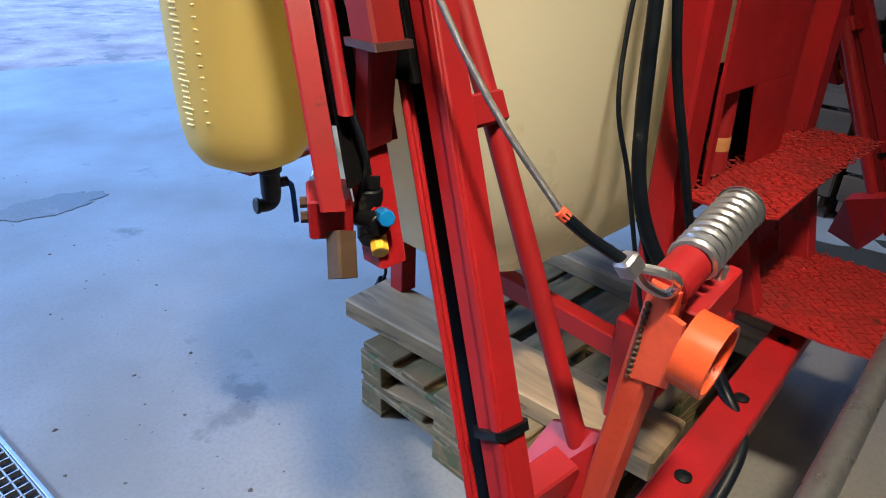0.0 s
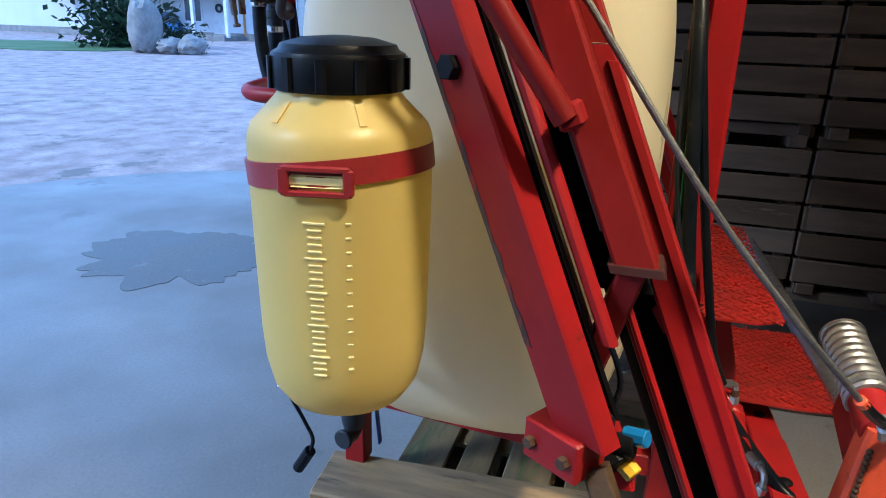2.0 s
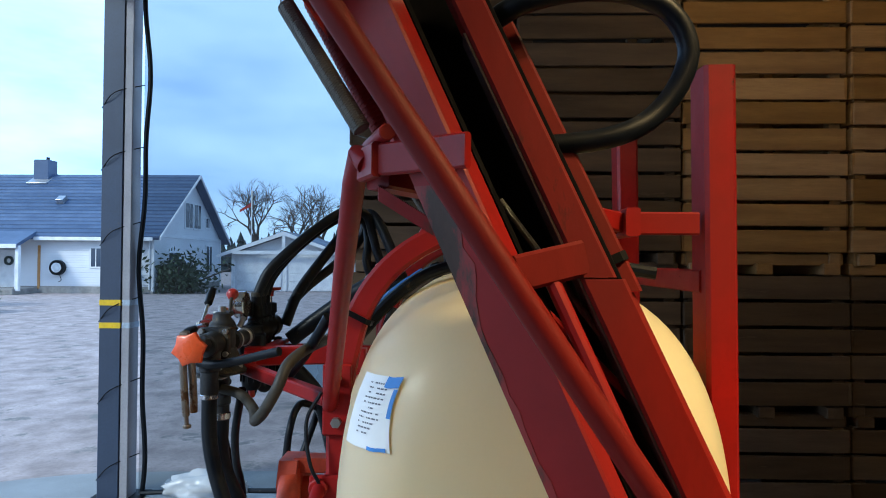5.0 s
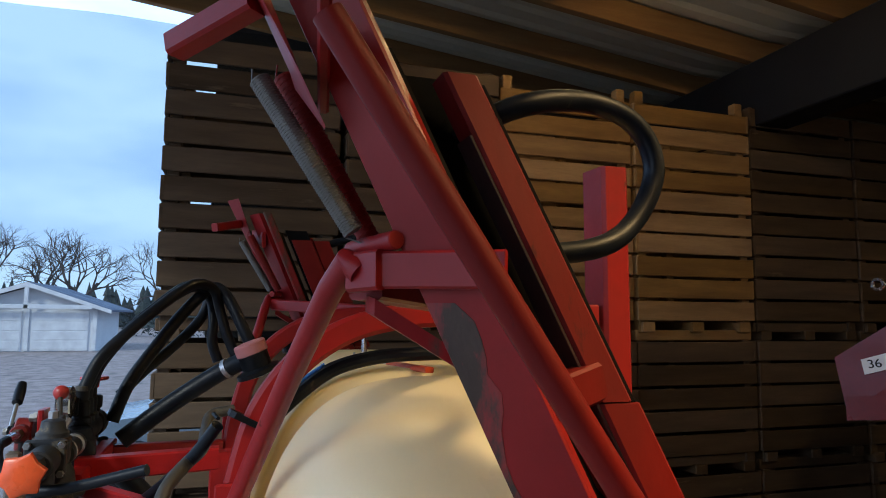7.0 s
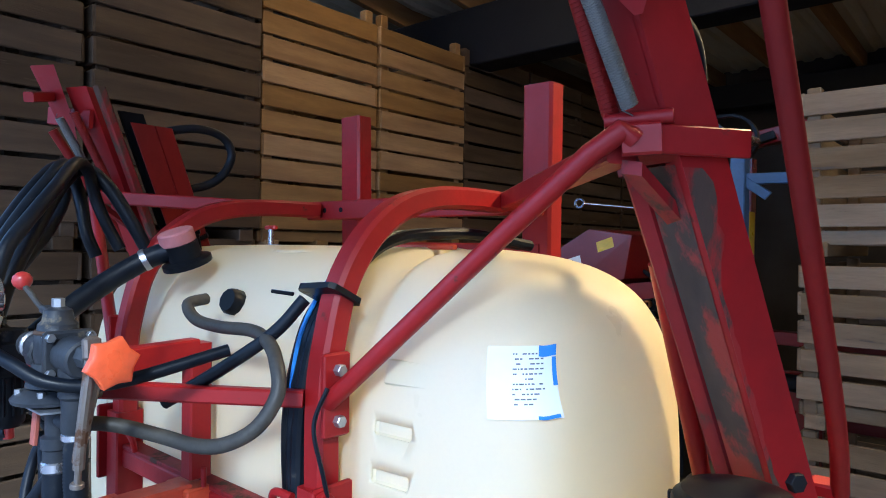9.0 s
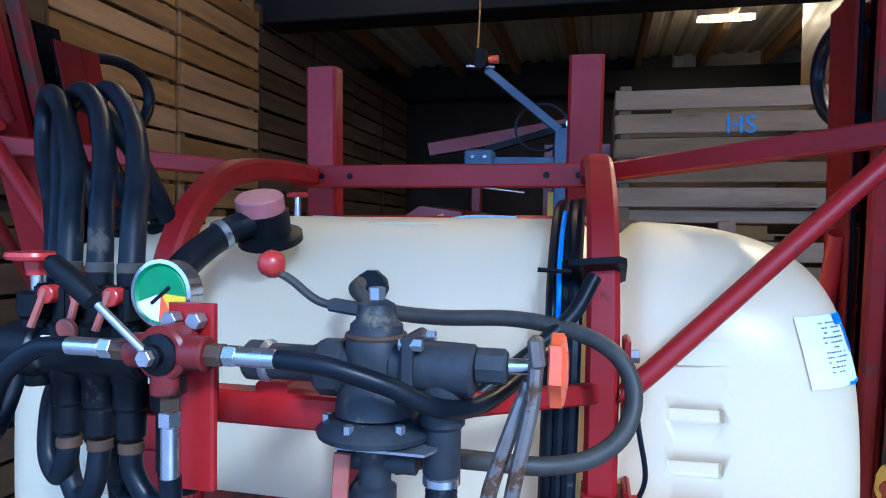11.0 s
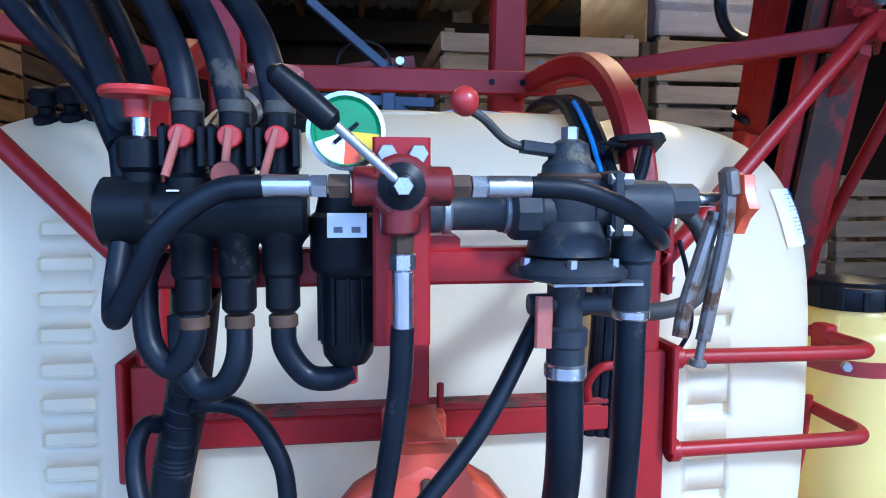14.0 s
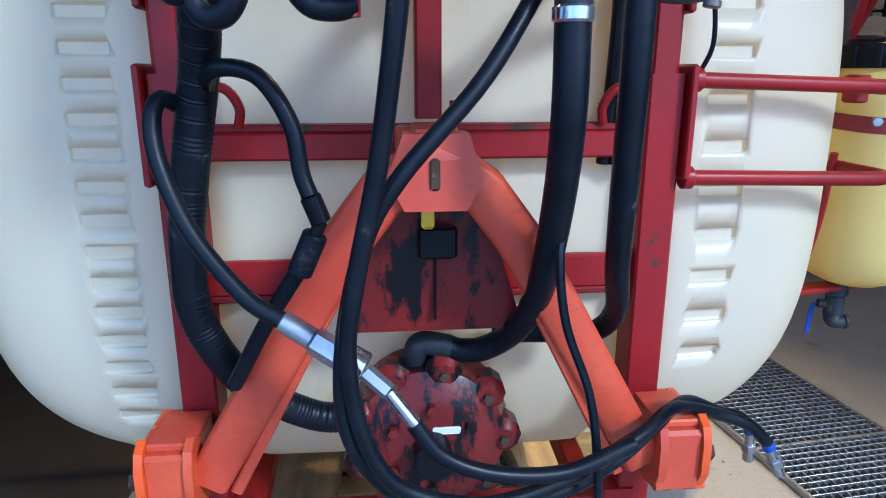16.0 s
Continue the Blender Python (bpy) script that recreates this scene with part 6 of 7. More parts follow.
    part("lead", hose([(-0.185, -0.235, 1.20), (-0.235, -0.21, 1.12), (-0.30, -0.16, 1.0)], 0.012, 12, 6), M["rubber"], sp)
    part("lead", hose([(-0.32, -0.1, 1.38), (-0.36, -0.17, 1.42), (-0.365, -0.2, 1.36), (-0.325, -0.23, 1.26), (-0.255, -0.26, 1.175), (-0.20, -0.275, 1.14)], 0.012, 12, 6), M["rubber"], sp)
    part("coupler", rod((-0.205, -0.273, 1.143), (-0.165, -0.285, 1.12), 0.015), M["steel"], sp)
    part("coupler", hexnut((-0.165, -0.285, 1.12), (-0.125, -0.295, 1.096), 0.019), M["steel"], sp, "steel quick coupler")
    part("coupler", rod((-0.125, -0.295, 1.096), (-0.10, -0.30, 1.082), 0.023), M["chrome"], sp)
    part("coupler", hexnut((-0.10, -0.30, 1.08), (-0.07, -0.31, 1.055), 0.012), M["steel"], sp)
    part("coupler", rod((-0.07, -0.31, 1.055), (-0.035, -0.32, 1.01), 0.009), M["chrome"], sp)
    part("hydraulic_hose", hose([(-0.038, -0.32, 1.012), (0.0, -0.325, 0.965), (0.07, -0.325, 0.935), (0.17, -0.315, 0.925), (0.27, -0.30, 0.955)], 0.0115, 12, 6), M["rubber"], sp)
    for e0, e1 in ((V((0.626, -0.0605, 0.792)), V((0.675, -0.040, 0.708))), (V((0.647, 0.029, 0.774)), V((0.669, 0.056, 0.679)))):
        part("coupler", rod(e0, e0.lerp(e1, 0.2), 0.012), M["lever_blue"], sp)
        part("coupler", rod(e0.lerp(e1, 0.2), e0.lerp(e1, 0.5), 0.010), M["chrome"], sp)
        part("coupler", hexnut(e0.lerp(e1, 0.5), e0.lerp(e1, 0.72), 0.0145), M["steel"], sp, "steel hose coupler")
        part("coupler", rod(e0.lerp(e1, 0.72), e1, 0.0115), M["chrome"], sp)
    part("lead_plug", rod((0.279, -0.196, 0.215), (0.271, -0.25, 0.125), 0.02, 10), M["black"], sp, "black cable plug")
    part("thin_cable", hose([(0.19, -0.2, 1.30), (0.165, -0.25, 1.22), (0.175, -0.26, 1.12), (0.21, -0.27, 1.02), (0.225, -0.28, 0.92), (0.235, -0.275, 0.80), (0.25, -0.28, 0.62), (0.285, -0.265, 0.45), (0.275, -0.22, 0.33), (0.268, -0.192, 0.256), (0.279, -0.196, 0.212)], 0.0065, 8, 6), M["rubber"], sp)
    part("thin_cable", hose([(0.45, 0.0, 1.64), (0.452, -0.03, 1.58), (0.465, -0.02, 1.50), (0.455, 0.0, 1.45)], 0.004, 8, 6), M["rubber"], sp)
    # big bypass loop
    part("bypass_cap", lathe([(0.018, -0.02), (0.028, -0.015), (0.031, 0.0), (0.031, 0.02), (0.026, 0.03)], tank_front(-0.008, 1.75) + V((0, -0.005, 0)), (0.1, -1, 0.35), 10), M["black"], tank, "black hose union nut")
    part("bypass_hose", hose([(-0.005, 0.03, 1.765), (0.01, -0.02, 1.757), (0.06, -0.03, 1.73), (0.15, -0.03, 1.722), (0.266, -0.03, 1.725), (0.355, -0.055, 1.715), (0.415, -0.08, 1.69), (0.441, -0.095, 1.645), (0.43, -0.125, 1.595), (0.388, -0.156, 1.565), (0.33, -0.175, 1.555), (0.267, -0.20, 1.563), (0.20, -0.25, 1.58), (0.17, -0.31, 1.59)], 0.0125, 14, 7), M["hose_grey"], sp, "dusty grey bypass hose loop")
    part("bypass_hose", hose([(0.19, -0.16, 1.60), (0.27, -0.10, 1.66), (0.35, -0.04, 1.73), (0.385, 0.0, 1.79)], 0.012, 12, 6), M["rubber"], sp)
    # filler elbow
    part("filler_cap", lathe([(0.04, 0), (0.044, 0.004), (0.044, 0.03), (0.040, 0.034), (0.02, 0.036)], (-0.215, 0.075, 1.885), (0.05, -0.4, 1), 14), M["cap_pink"], tank, "faded red screw cap")
    part("filler_flange", lathe([(0.02, -0.02), (0.06, -0.012), (0.06, 0.0), (0.04, 0.006), (0.04, 0.045)], (-0.205, 0.09, 1.845), (0.05, -0.4, 1), 20), M["black"], tank, "black bolted filler flange")
    part("filler_hose", hose([(-0.22, 0.06, 1.868), (-0.25, 0.02, 1.85), (-0.275, -0.06, 1.80), (-0.275, -0.16, 1.73), (-0.26, -0.25, 1.66)], 0.025, 16, 6), M["rubber"], sp)
    part("hose_clip", hose([(-0.252, 0.015, 1.848), (-0.258, 0.005, 1.842)], 0.0275, 18), M["steel"], sp)
    # strap of hoses beside the right hoop
    for k in range(3):
        x = 0.352 - 0.017 * k
        pts = [(x - 0.006, 0.02 + 0.006 * k, 1.30), (x, 0.015, 1.55), (x + 0.002, 0.045, 1.71), (x, 0.095, 1.785), (x, 0.15, 1.84), (x, 0.215, 1.885), (x, 0.30, 1.908), (x + 0.004, 0.40, 1.915), (x + 0.015, 0.52, 1.915), (x + 0.05, 0.70, 1.89)]
        part("hoop_hose", hose(pts, 0.012 if k else 0.014, 10, 6), M["rubber"] if k < 2 else M["black"], sp)
    part("blue_stripe", hose([(0.326, 0.012, 1.60), (0.330, 0.032, 1.715), (0.328, 0.083, 1.798), (0.328, 0.14, 1.852), (0.33, 0.20, 1.893)], 0.0045, 8, 6), M["tape"], sp, "blue-striped hose")
    part("cable_tie", sweep(bmesh.new(), [(0.385, 0.055, 1.79), (0.384, 0.06, 1.80)], rect(0.1, 0.085, 0.01), (1, 0, 0)), M["black"], sp)
    part("cable_tie", hose([(0.35, 0.0, 1.797), (0.30, -0.01, 1.80)], 0.004, 6), M["black"], sp)
    # cords on the tank's lid
    for k in range(3):
        part("cord", hose([(-0.24, 0.36, 1.875 + 0.004 * k), (-0.12, 0.34, 1.878), (0.0, 0.345 + 0.01 * k, 1.868), (0.12, 0.34, 1.878 + 0.004 * k), (0.23, 0.36, 1.885)], 0.004, 8, 6), M["string"], sp)
    part("lid_handle", beam((0.22, 0.36, 1.885), (0.40, 0.40, 1.885), 0.02, 0.012, (0, 1, 0)), M["orange"], sp)
    part("lid_rim", lathe([(0.20, 1.845), (0.215, 1.85), (0.215, 1.872), (0.19, 1.878), (0.02, 1.882)], (0.0, 0.45, 0), n=32), M["tank"], tank)
    part("lid_bolt", rod((-0.30, 0.4, 1.86), (-0.30, 0.4, 1.93), 0.009), M["chrome"], sp)
    part("lid_wing", block((-0.30, 0.4, 1.935), (0.05, 0.015, 0.012)), M["cap_red"], sp)
    # locking pliers hanging on the knob
    g0 = V((0.330, -0.338, 1.728))
    pl = part("locking_pliers", hose([g0, g0 + V((-0.004, -0.004, -0.05)), g0 + V((-0.018, -0.006, -0.12)), g0 + V((-0.028, -0.006, -0.175))], 0.0085, 10, 5), M["tool_steel"], sp, "worn rusty locking pliers hung on the knob")
    part("handle", hose([g0 + V((-0.008, 0.012, -0.03)), g0 + V((-0.026, 0.008, -0.08)), g0 + V((-0.046, 0.004, -0.14)), g0 + V((-0.052, 0.002, -0.172))], 0.009, 10, 5), M["tool_steel"], pl, "worn steel handle")
    part("jaw", block(g0 + V((0.0, 0.0, 0.005)), (0.016, 0.024, 0.036), (0, -8, 0), 0.005), M["tool_steel"], pl)
    part("screw", rod(g0 + V((-0.028, -0.006, -0.172)), g0 + V((-0.033, -0.006, -0.20)), 0.005), M["tool_steel"], pl)
    part("screw_head", rod(g0 + V((-0.033, -0.006, -0.197)), g0 + V((-0.034, -0.006, -0.205)), 0.010, 12), M["tool_steel"], pl)
    # small red hooks on the cross bar
    for s in (-1, 1):
        part("hook", hose([(s * 0.30, 0.01, 1.37), (s * 0.295, 0.0, 1.40), (s * 0.315, -0.01, 1.43), (s * 0.36, -0.005, 1.43)], 0.008, 10, 5), M["red"], sp)
    part("peg", rod((0.045, 0.0, 1.37), (0.045, 0.0, 1.41), 0.006), M["red"], sp)
    part("hitch_boss", block((0.0, -0.01, 1.346), (0.10, 0.06, 0.05)), M["orange"], sp, "orange hitch boss")
    part("boss_slot", block((0.0, -0.041, 1.346), (0.03, 0.004, 0.014)), M["black"], sp)


stood = set(sp.children) | set(tank.children)
control_group()
for ob in (set(sp.children) | set(tank.children)) - stood:
    ob.location.z -= 0.012


# ---------- under the sprayer ----------
def pallet(z0):
    x0, x1, y0, y1, h = -0.58, 0.62, 0.105, 0.905, 0.117
    cx, cy = (x0 + x1) / 2, (y0 + y1) / 2
    t = thing("wooden_pallet", (cx, cy, z0), "weathered mossy wooden pallet stacked under the sprayer", "pallet", "pallets under the sprayer")
    rnd = random.Random(int(z0 * 1000) + 3)
    boards = [(0.0, 0.145), (0.185, 0.10), (0.328, 0.145), (0.515, 0.10), (0.655, 0.145)]
    for a, w in boards:
        j = rnd.uniform(-0.012, 0.012)
        part("deck_board", block((cx + j, y0 + a + w / 2, z0 + h - 0.010), (x1 - x0, w, 0.02), (0, 0, rnd.uniform(-0.4, 0.4)), 0.004), M["pallet"], t)
    for x in (x0 + 0.07, cx, x1 - 0.07):
        part("stringer", block((x, cy, z0 + h - 0.031), (0.14, y1 - y0, 0.02), c=0.003), M["pallet"], t)
        for y, w in ((y0 + 0.05, 0.1), (cy, 0.145), (y1 - 0.05, 0.1)):
            part("pallet_block", block((x, y, z0 + 0.048), (0.14, w, 0.056), c=0.004), M["pallet"], t)
    for y, w in ((y0 + 0.05, 0.1), (cy, 0.145), (y1 - 0.05, 0.1)):
        part("bottom_board", block((cx, y, z0 + 0.010), (x1 - x0, w, 0.02), c=0.003), M["pallet"], t)
    return t


pallet(0.0)
pallet(0.118)
part("broken_board", block((0.56, 0.33, 0.128), (0.11, 0.2, 0.02), (2, 0, 8), 0.004), M["plank"], thing("board_scrap", (0.56, 0.33, 0.118), "broken pale board scrap lying in the pallet", "board"))


def prop_plank(x, turn, label):
    t = solid("prop_plank", block((x, 0.475, 0.269), (0.2, 1.06, 0.067), (0, 0, turn), 0.006), M["plank"], label, "plank", place=(x, 0.47, 0.2355))


prop_plank(0.42, 5, "thick grey plank laid across the pallet under the sprayer")
prop_plank(-0.33, -2, "thick grey plank under the sprayer's far side")


# ---------- crates ----------
def slat_crate(width, height, board, pitch, feet, material, label, group):
    """An open wooden crate of spaced boards on corner posts and bearers, standing on its origin."""
    t = thing("wooden_crate", (0, 0, 0), label, "crate", group)
    n = int((height - feet) / pitch)
    length = width - 0.01
    me = mesh_from("board", block((0, 0, 0), (length, 0.022, board), c=0.004), material, False)
    post = mesh_from("corner_post", block((0, 0, 0), (0.07, 0.07, height - feet * 0.4), c=0.006), material, False)
    runner = mesh_from("bearer", block((0, 0, 0), (length, 0.1, feet * 0.55), c=0.006), material, False)
    rnd = random.Random(int(height * 100))
    for k in range(4):
        turn = pose(0, 0, 0, 0, 0, 90 * k)
        for i in range(n):
            z = feet + pitch * (i + 0.5)
            ob = new("board", me)
            ob.parent = t
            ob.matrix_local = turn @ pose(rnd.uniform(-0.006, 0.006), -width / 2 + 0.011 + rnd.uniform(-0.002, 0.004), z + rnd.uniform(-0.004, 0.004), rnd.uniform(-1, 1), rnd.uniform(-0.25, 0.25), rnd.uniform(-0.2, 0.2))
        ob = new("corner_post", post)
        ob.parent = t
        ob.matrix_local = turn @ pose(-width / 2 + 0.062, -width / 2 + 0.062, (height + feet * 0.4) / 2)
    for y in (-width / 2 + 0.09, 0, width / 2 - 0.09):
        ob = new("bearer", runner)
        ob.parent = t
        ob.matrix_local = pose(0, y, feet * 0.72)
    for x in (-width / 2 + 0.09, 0, width / 2 - 0.09):
        ob = new("bearer", runner)
        ob.parent = t
        ob.matrix_local = pose(x, 0, feet * 0.27, 0, 0, 90)
    return t


BACK, STACK = "crates along the open side", "crates behind the sprayer"
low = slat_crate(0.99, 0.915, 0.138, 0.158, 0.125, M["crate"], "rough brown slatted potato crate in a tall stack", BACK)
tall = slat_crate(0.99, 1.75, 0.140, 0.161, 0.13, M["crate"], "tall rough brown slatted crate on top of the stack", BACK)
mid = slat_crate(0.985, 1.76, 0.132, 0.154, 0.13, M["crate_new"], "pale new-looking slatted crate on top of the stack", BACK)
XC = -2.2 - 0.495
first = {}


def stand(ob, m, label=""):
    """Places the first of a kind itself, and copies it after that."""
    if ob not in first:
        first[ob] = True
        ob.matrix_basis = m
        return ob
    c = copy_thing(ob, m)
    if label:
        c["label"] = label
    return c


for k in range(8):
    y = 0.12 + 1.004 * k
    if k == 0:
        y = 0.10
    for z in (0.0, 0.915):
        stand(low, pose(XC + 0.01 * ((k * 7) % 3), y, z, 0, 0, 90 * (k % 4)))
    # Stacks past the fourth take the dark crate to paint their lampless shade.
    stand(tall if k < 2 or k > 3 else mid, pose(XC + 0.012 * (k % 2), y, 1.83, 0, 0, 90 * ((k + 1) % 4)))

hs = slat_crate(1.33, 0.905, 0.118, 0.150, 0.14, M["crate_grey"], "weathered grey slatted crate with blue painted letters", STACK)
for x, y, tiers in ((1.14, 3.87, 3), (2.60, 3.87, 3), (4.06, 3.95, 2)):
    for i in range(tiers):
        top = i == tiers - 1 and x < 2
        if top:
            lettered = pose(x, y, 1.84)
            continue
        stand(hs, pose(x, y, 0.92 * i, 0, 0, 180 if i else 0), "weathered grey slatted crate in the stack")
crate_hs = stand(hs, lettered, "weathered grey slatted crate with blue painted letters")
crate_hs["label"] = "weathered grey slatted crate with blue painted letters HS"
bpy.context.view_layer.update()
lettering("HS", 0.15, (1.20, 3.198, 2.485), (90, 0, 0), M["tape"], "painted_letters", crate_hs)
lb = thing("crate_card", (1.70, 3.19, 1.89), "bright green card stuck on a crate", "card")
part("card", block((1.70, 3.198, 1.92), (0.055, 0.004, 0.04), c=0.001), M["green_card"], lb)


def wrapped_stack():
    t = thing("wrapped_crate", (2.62, 3.87, 2.745), "crate wrapped in crinkled clear plastic film", "crate")
    part("load", block((2.62, 3.87, 3.19), (1.30, 1.24, 0.86), c=0.01), M["crate"], t)
    for i in range(4):
        part("board", block((2.62, 3.235, 2.83 + i * 0.215), (1.34, 0.022, 0.165), c=0.004), M["crate_grey"], t)
    bm = block((2.62, 3.87, 3.20), (1.40, 1.33, 0.9), c=0.02)
    bmesh.ops.subdivide_edges(bm, edges=bm.edges[:], cuts=26, use_grid_fill=True)
    for v in bm.verts:
        v.co += V((noise.noise(v.co * 14), noise.noise(v.co * 14 + V((7, 1, 3))), noise.noise(v.co * 12))) * 0.013
    part("film", bm, M["film"], t, "glossy crinkled clear film")


wrapped_stack()
solid("plywood_sheet", block((1.905, 3.98, 1.86), (0.018, 1.3, 3.72), c=0.003), M["plywood"], "amber plywood sheet standing between the crate stacks", "board", place=(1.905, 3.98, 0))
solid("timber_post", beam((1.865, 3.27, 0), (1.865, 3.27, 2.70), 0.06, 0.07), M["crate"], "dark timber post between the crates", "post", place=(1.865, 3.27, 0))


# ---------- machines in the back of the shed ----------
def blue_loader():
    t = thing("blue_implement", (0.2, 2.8, 0), "blue implement with upright mast and folded arm", "implement")
    mast = part("mast", beam((0.205, 2.8, 0.0), (0.205, 2.78, 2.44), 0.075, 0.09, c=0.006), M["loader_blue"], t)
    part("foot", block((0.205, 2.8, 0.03), (0.5, 0.4, 0.06), c=0.01), M["loader_blue"], t)
    part("arm", beam((0.195, 2.76, 2.43), (-0.235, 2.80, 2.83), 0.07, 0.05, (0, 1, 0)), M["loader_blue"], t)
    part("crossbar", beam((-0.30, 2.80, 2.245), (0.47, 2.80, 2.225), 0.06, 0.06, (0, 1, 0)), M["loader_blue"], t)
    part("gearbox", block((-0.27, 2.78, 2.25), (0.17, 0.13, 0.13), c=0.01), M["loader_blue"], t, "blue-grey bolted box")
    for dx in (-0.03, 0.04):
        part("bolt", hexnut((-0.27 + dx, 2.715, 2.265), (-0.27 + dx, 2.70, 2.265), 0.012), M["steel"], t)
    part("pin_tube", rod((0.26, 2.60, 2.445), (0.26, 2.85, 2.445), 0.027, 16), M["chrome"], t, "short bright steel tube")
    part("roller", rod((-0.36, 2.78, 2.86), (-0.19, 2.78, 2.845), 0.013), M["chrome"], t)
    part("motor", rod((-0.27, 2.74, 2.87), (-0.27, 2.86, 2.87), 0.04, 12), M["black"], t)
    part("motor", block((-0.275, 2.78, 2.92), (0.06, 0.07, 0.09)), M["black"], t)
    part("warning_lamp", rod((-0.23, 2.80, 2.90), (-0.17, 2.80, 2.90), 0.027, 14), M["knob"], t, "orange end piece")
    part("hanger", hose([(-0.30, 2.8, 2.86), (-0.305, 2.9, 3.3), (-0.31, 3.0, 4.0)], 0.006, 6), M["amber"], t)
    part("brace", beam((0.205, 2.78, 2.24), (0.34, 2.80, 2.13), 0.04, 0.05, (0, 1, 0)), M["loader_blue"], t)
    return t


def red_implement():
    t = thing("red_implement", (-0.1, 3.4, 0), "bright red farm implement with bars and a stickered hood", "implement")
    def lean(*points):
        """Tips the hood's points up towards its far end."""
        return [(x - 0.02 - 0.2 * (z - 1.8), y, z - 0.10 + 0.2 * (x + 0.75)) for x, y, z in points]

    part("hood", plate(lean((-0.88, 2.62, 1.60), (-0.45, 2.75, 1.70), (-0.36, 2.76, 1.96), (-0.58, 2.70, 2.04), (-0.88, 2.62, 1.89)), (0.12, 0.55, 0)), M["mach_red"], t, "bright red sheet hood")
    part("hood", plate([(-0.85, 2.6, 1.45), (-0.2, 2.78, 1.56), (-0.2, 2.78, 1.66), (-0.85, 2.6, 1.57)], (0.1, 0.5, 0)), M["mach_red"], t)
    part("sticker", plate(lean((-0.765, 2.645, 1.79), (-0.655, 2.68, 1.81), (-0.655, 2.68, 1.885), (-0.765, 2.645, 1.865)), (0.002, -0.006, 0)), M["paper"], t, "white sticker")
    part("warning_sticker", plate(lean((-0.555, 2.71, 1.885), (-0.465, 2.738, 1.905), (-0.465, 2.738, 1.97), (-0.555, 2.71, 1.95)), (0.002, -0.006, 0)), M["ylw"], t, "yellow warning sticker")
    part("beam", beam((-0.75, 3.3, 2.42), (0.35, 3.35, 2.62), 0.08, 0.10, (0, 1, 0)), M["mach_red"], t)
    part("cover", beam((-0.35, 3.2, 2.40), (0.2, 3.25, 2.58), 0.05, 0.05, (0, 1, 0)), M["black"], t)
    part("bar", beam((-0.6, 3.0, 1.35), (1.1, 3.1, 1.32), 0.07, 0.08, (0, 1, 0)), M["mach_red"], t)
    part("bar", beam((-0.5, 3.4, 0.8), (0.9, 3.4, 0.8), 0.09, 0.09, (0, 1, 0)), M["mach_red"], t)
    for x in (0.02, 0.38, -0.45):
        part("stanchion", beam((x, 3.35, 0.0), (x + 0.02, 3.35, 2.45), 0.06, 0.08), M["mach_red"], t)
    part("panel", plate([(-0.1, 2.95, 0.55), (0.5, 3.0, 0.55), (0.5, 3.0, 1.15), (-0.1, 2.95, 1.15)], (0, 0.04, 0)), M["mach_red"], t)
    part("scale_arc", hose([(0.08, 2.94, 0.92), (0.16, 2.935, 0.875), (0.26, 2.94, 0.865), (0.34, 2.945, 0.885)], 0.012, 8), M["steel"], t)
    part("rod", rod((-0.62, 2.58, 2.135), (-0.05, 2.75, 2.065), 0.008), M["chrome"], t)
    part("rod_eye", lathe([(0.02, -0.006), (0.032, -0.006), (0.032, 0.006), (0.02, 0.006)], (-0.64, 2.575, 2.137), (0, 1, 0), 14, hollow=True), M["chrome"], t)
    part("shaft", rod((-0.2, 2.9, 1.12), (0.6, 2.98, 1.08), 0.05, 14), M["blacksteel"], t)
    part("wheel_rim", lathe([(0.15, -0.02), (0.165, -0.02), (0.165, 0.02), (0.15, 0.02)], (0.02, 3.0, 2.52), (0, 1, 0), 24, hollow=True), M["black"], t)
    part("yellow_part", block((0.12, 2.95, 1.95), (0.1, 0.1, 0.26)), M["ylw"], t)
    for i in range(5):
        part("hose", hose([(-0.5 + 0.12 * i, 3.0, 1.5), (-0.45 + 0.12 * i, 2.92, 1.72 + 0.05 * (i % 2)), (-0.3 + 0.1 * i, 2.95, 1.6)], 0.013, 8), M["rubber"], t)
    lettering("36", 0.06, (-0.74, 2.652, 1.744), (90, -11, 18), M["black"], "number", t)
    return t


for machine, place, size in ((blue_loader(), (0.14, 3.31, 0), (1.12, 1.12, 1.023)), (red_implement(), (-0.14, 3.98, 0), (1.14, 1.14, 1.01))):
    machine.location, machine.scale = place, size


def pipe_bundle():
    """A rack of dark round tube ends standing against the crates."""
    t = thing("tube_rack", (-1.1, 4.6, 0), "dark rack of round tube ends", "rack")
    part("frame", block((-1.1, 4.75, 0.95), (0.9, 0.3, 1.9), c=0.01), M["blacksteel"], t)
    for r in range(7):
        for c in range(9):
            part("tube_end", lathe([(0.02, 0), (0.034, 0), (0.034, 0.05), (0.02, 0.05)], (-1.48 + c * 0.095 + 0.047 * (r % 2), 4.6, 1.32 + r * 0.085), (0, -1, 0), 10, hollow=True), M["amber"] if (r * 5 + c * 3) % 4 == 0 else M["black"], t)


pipe_bundle()


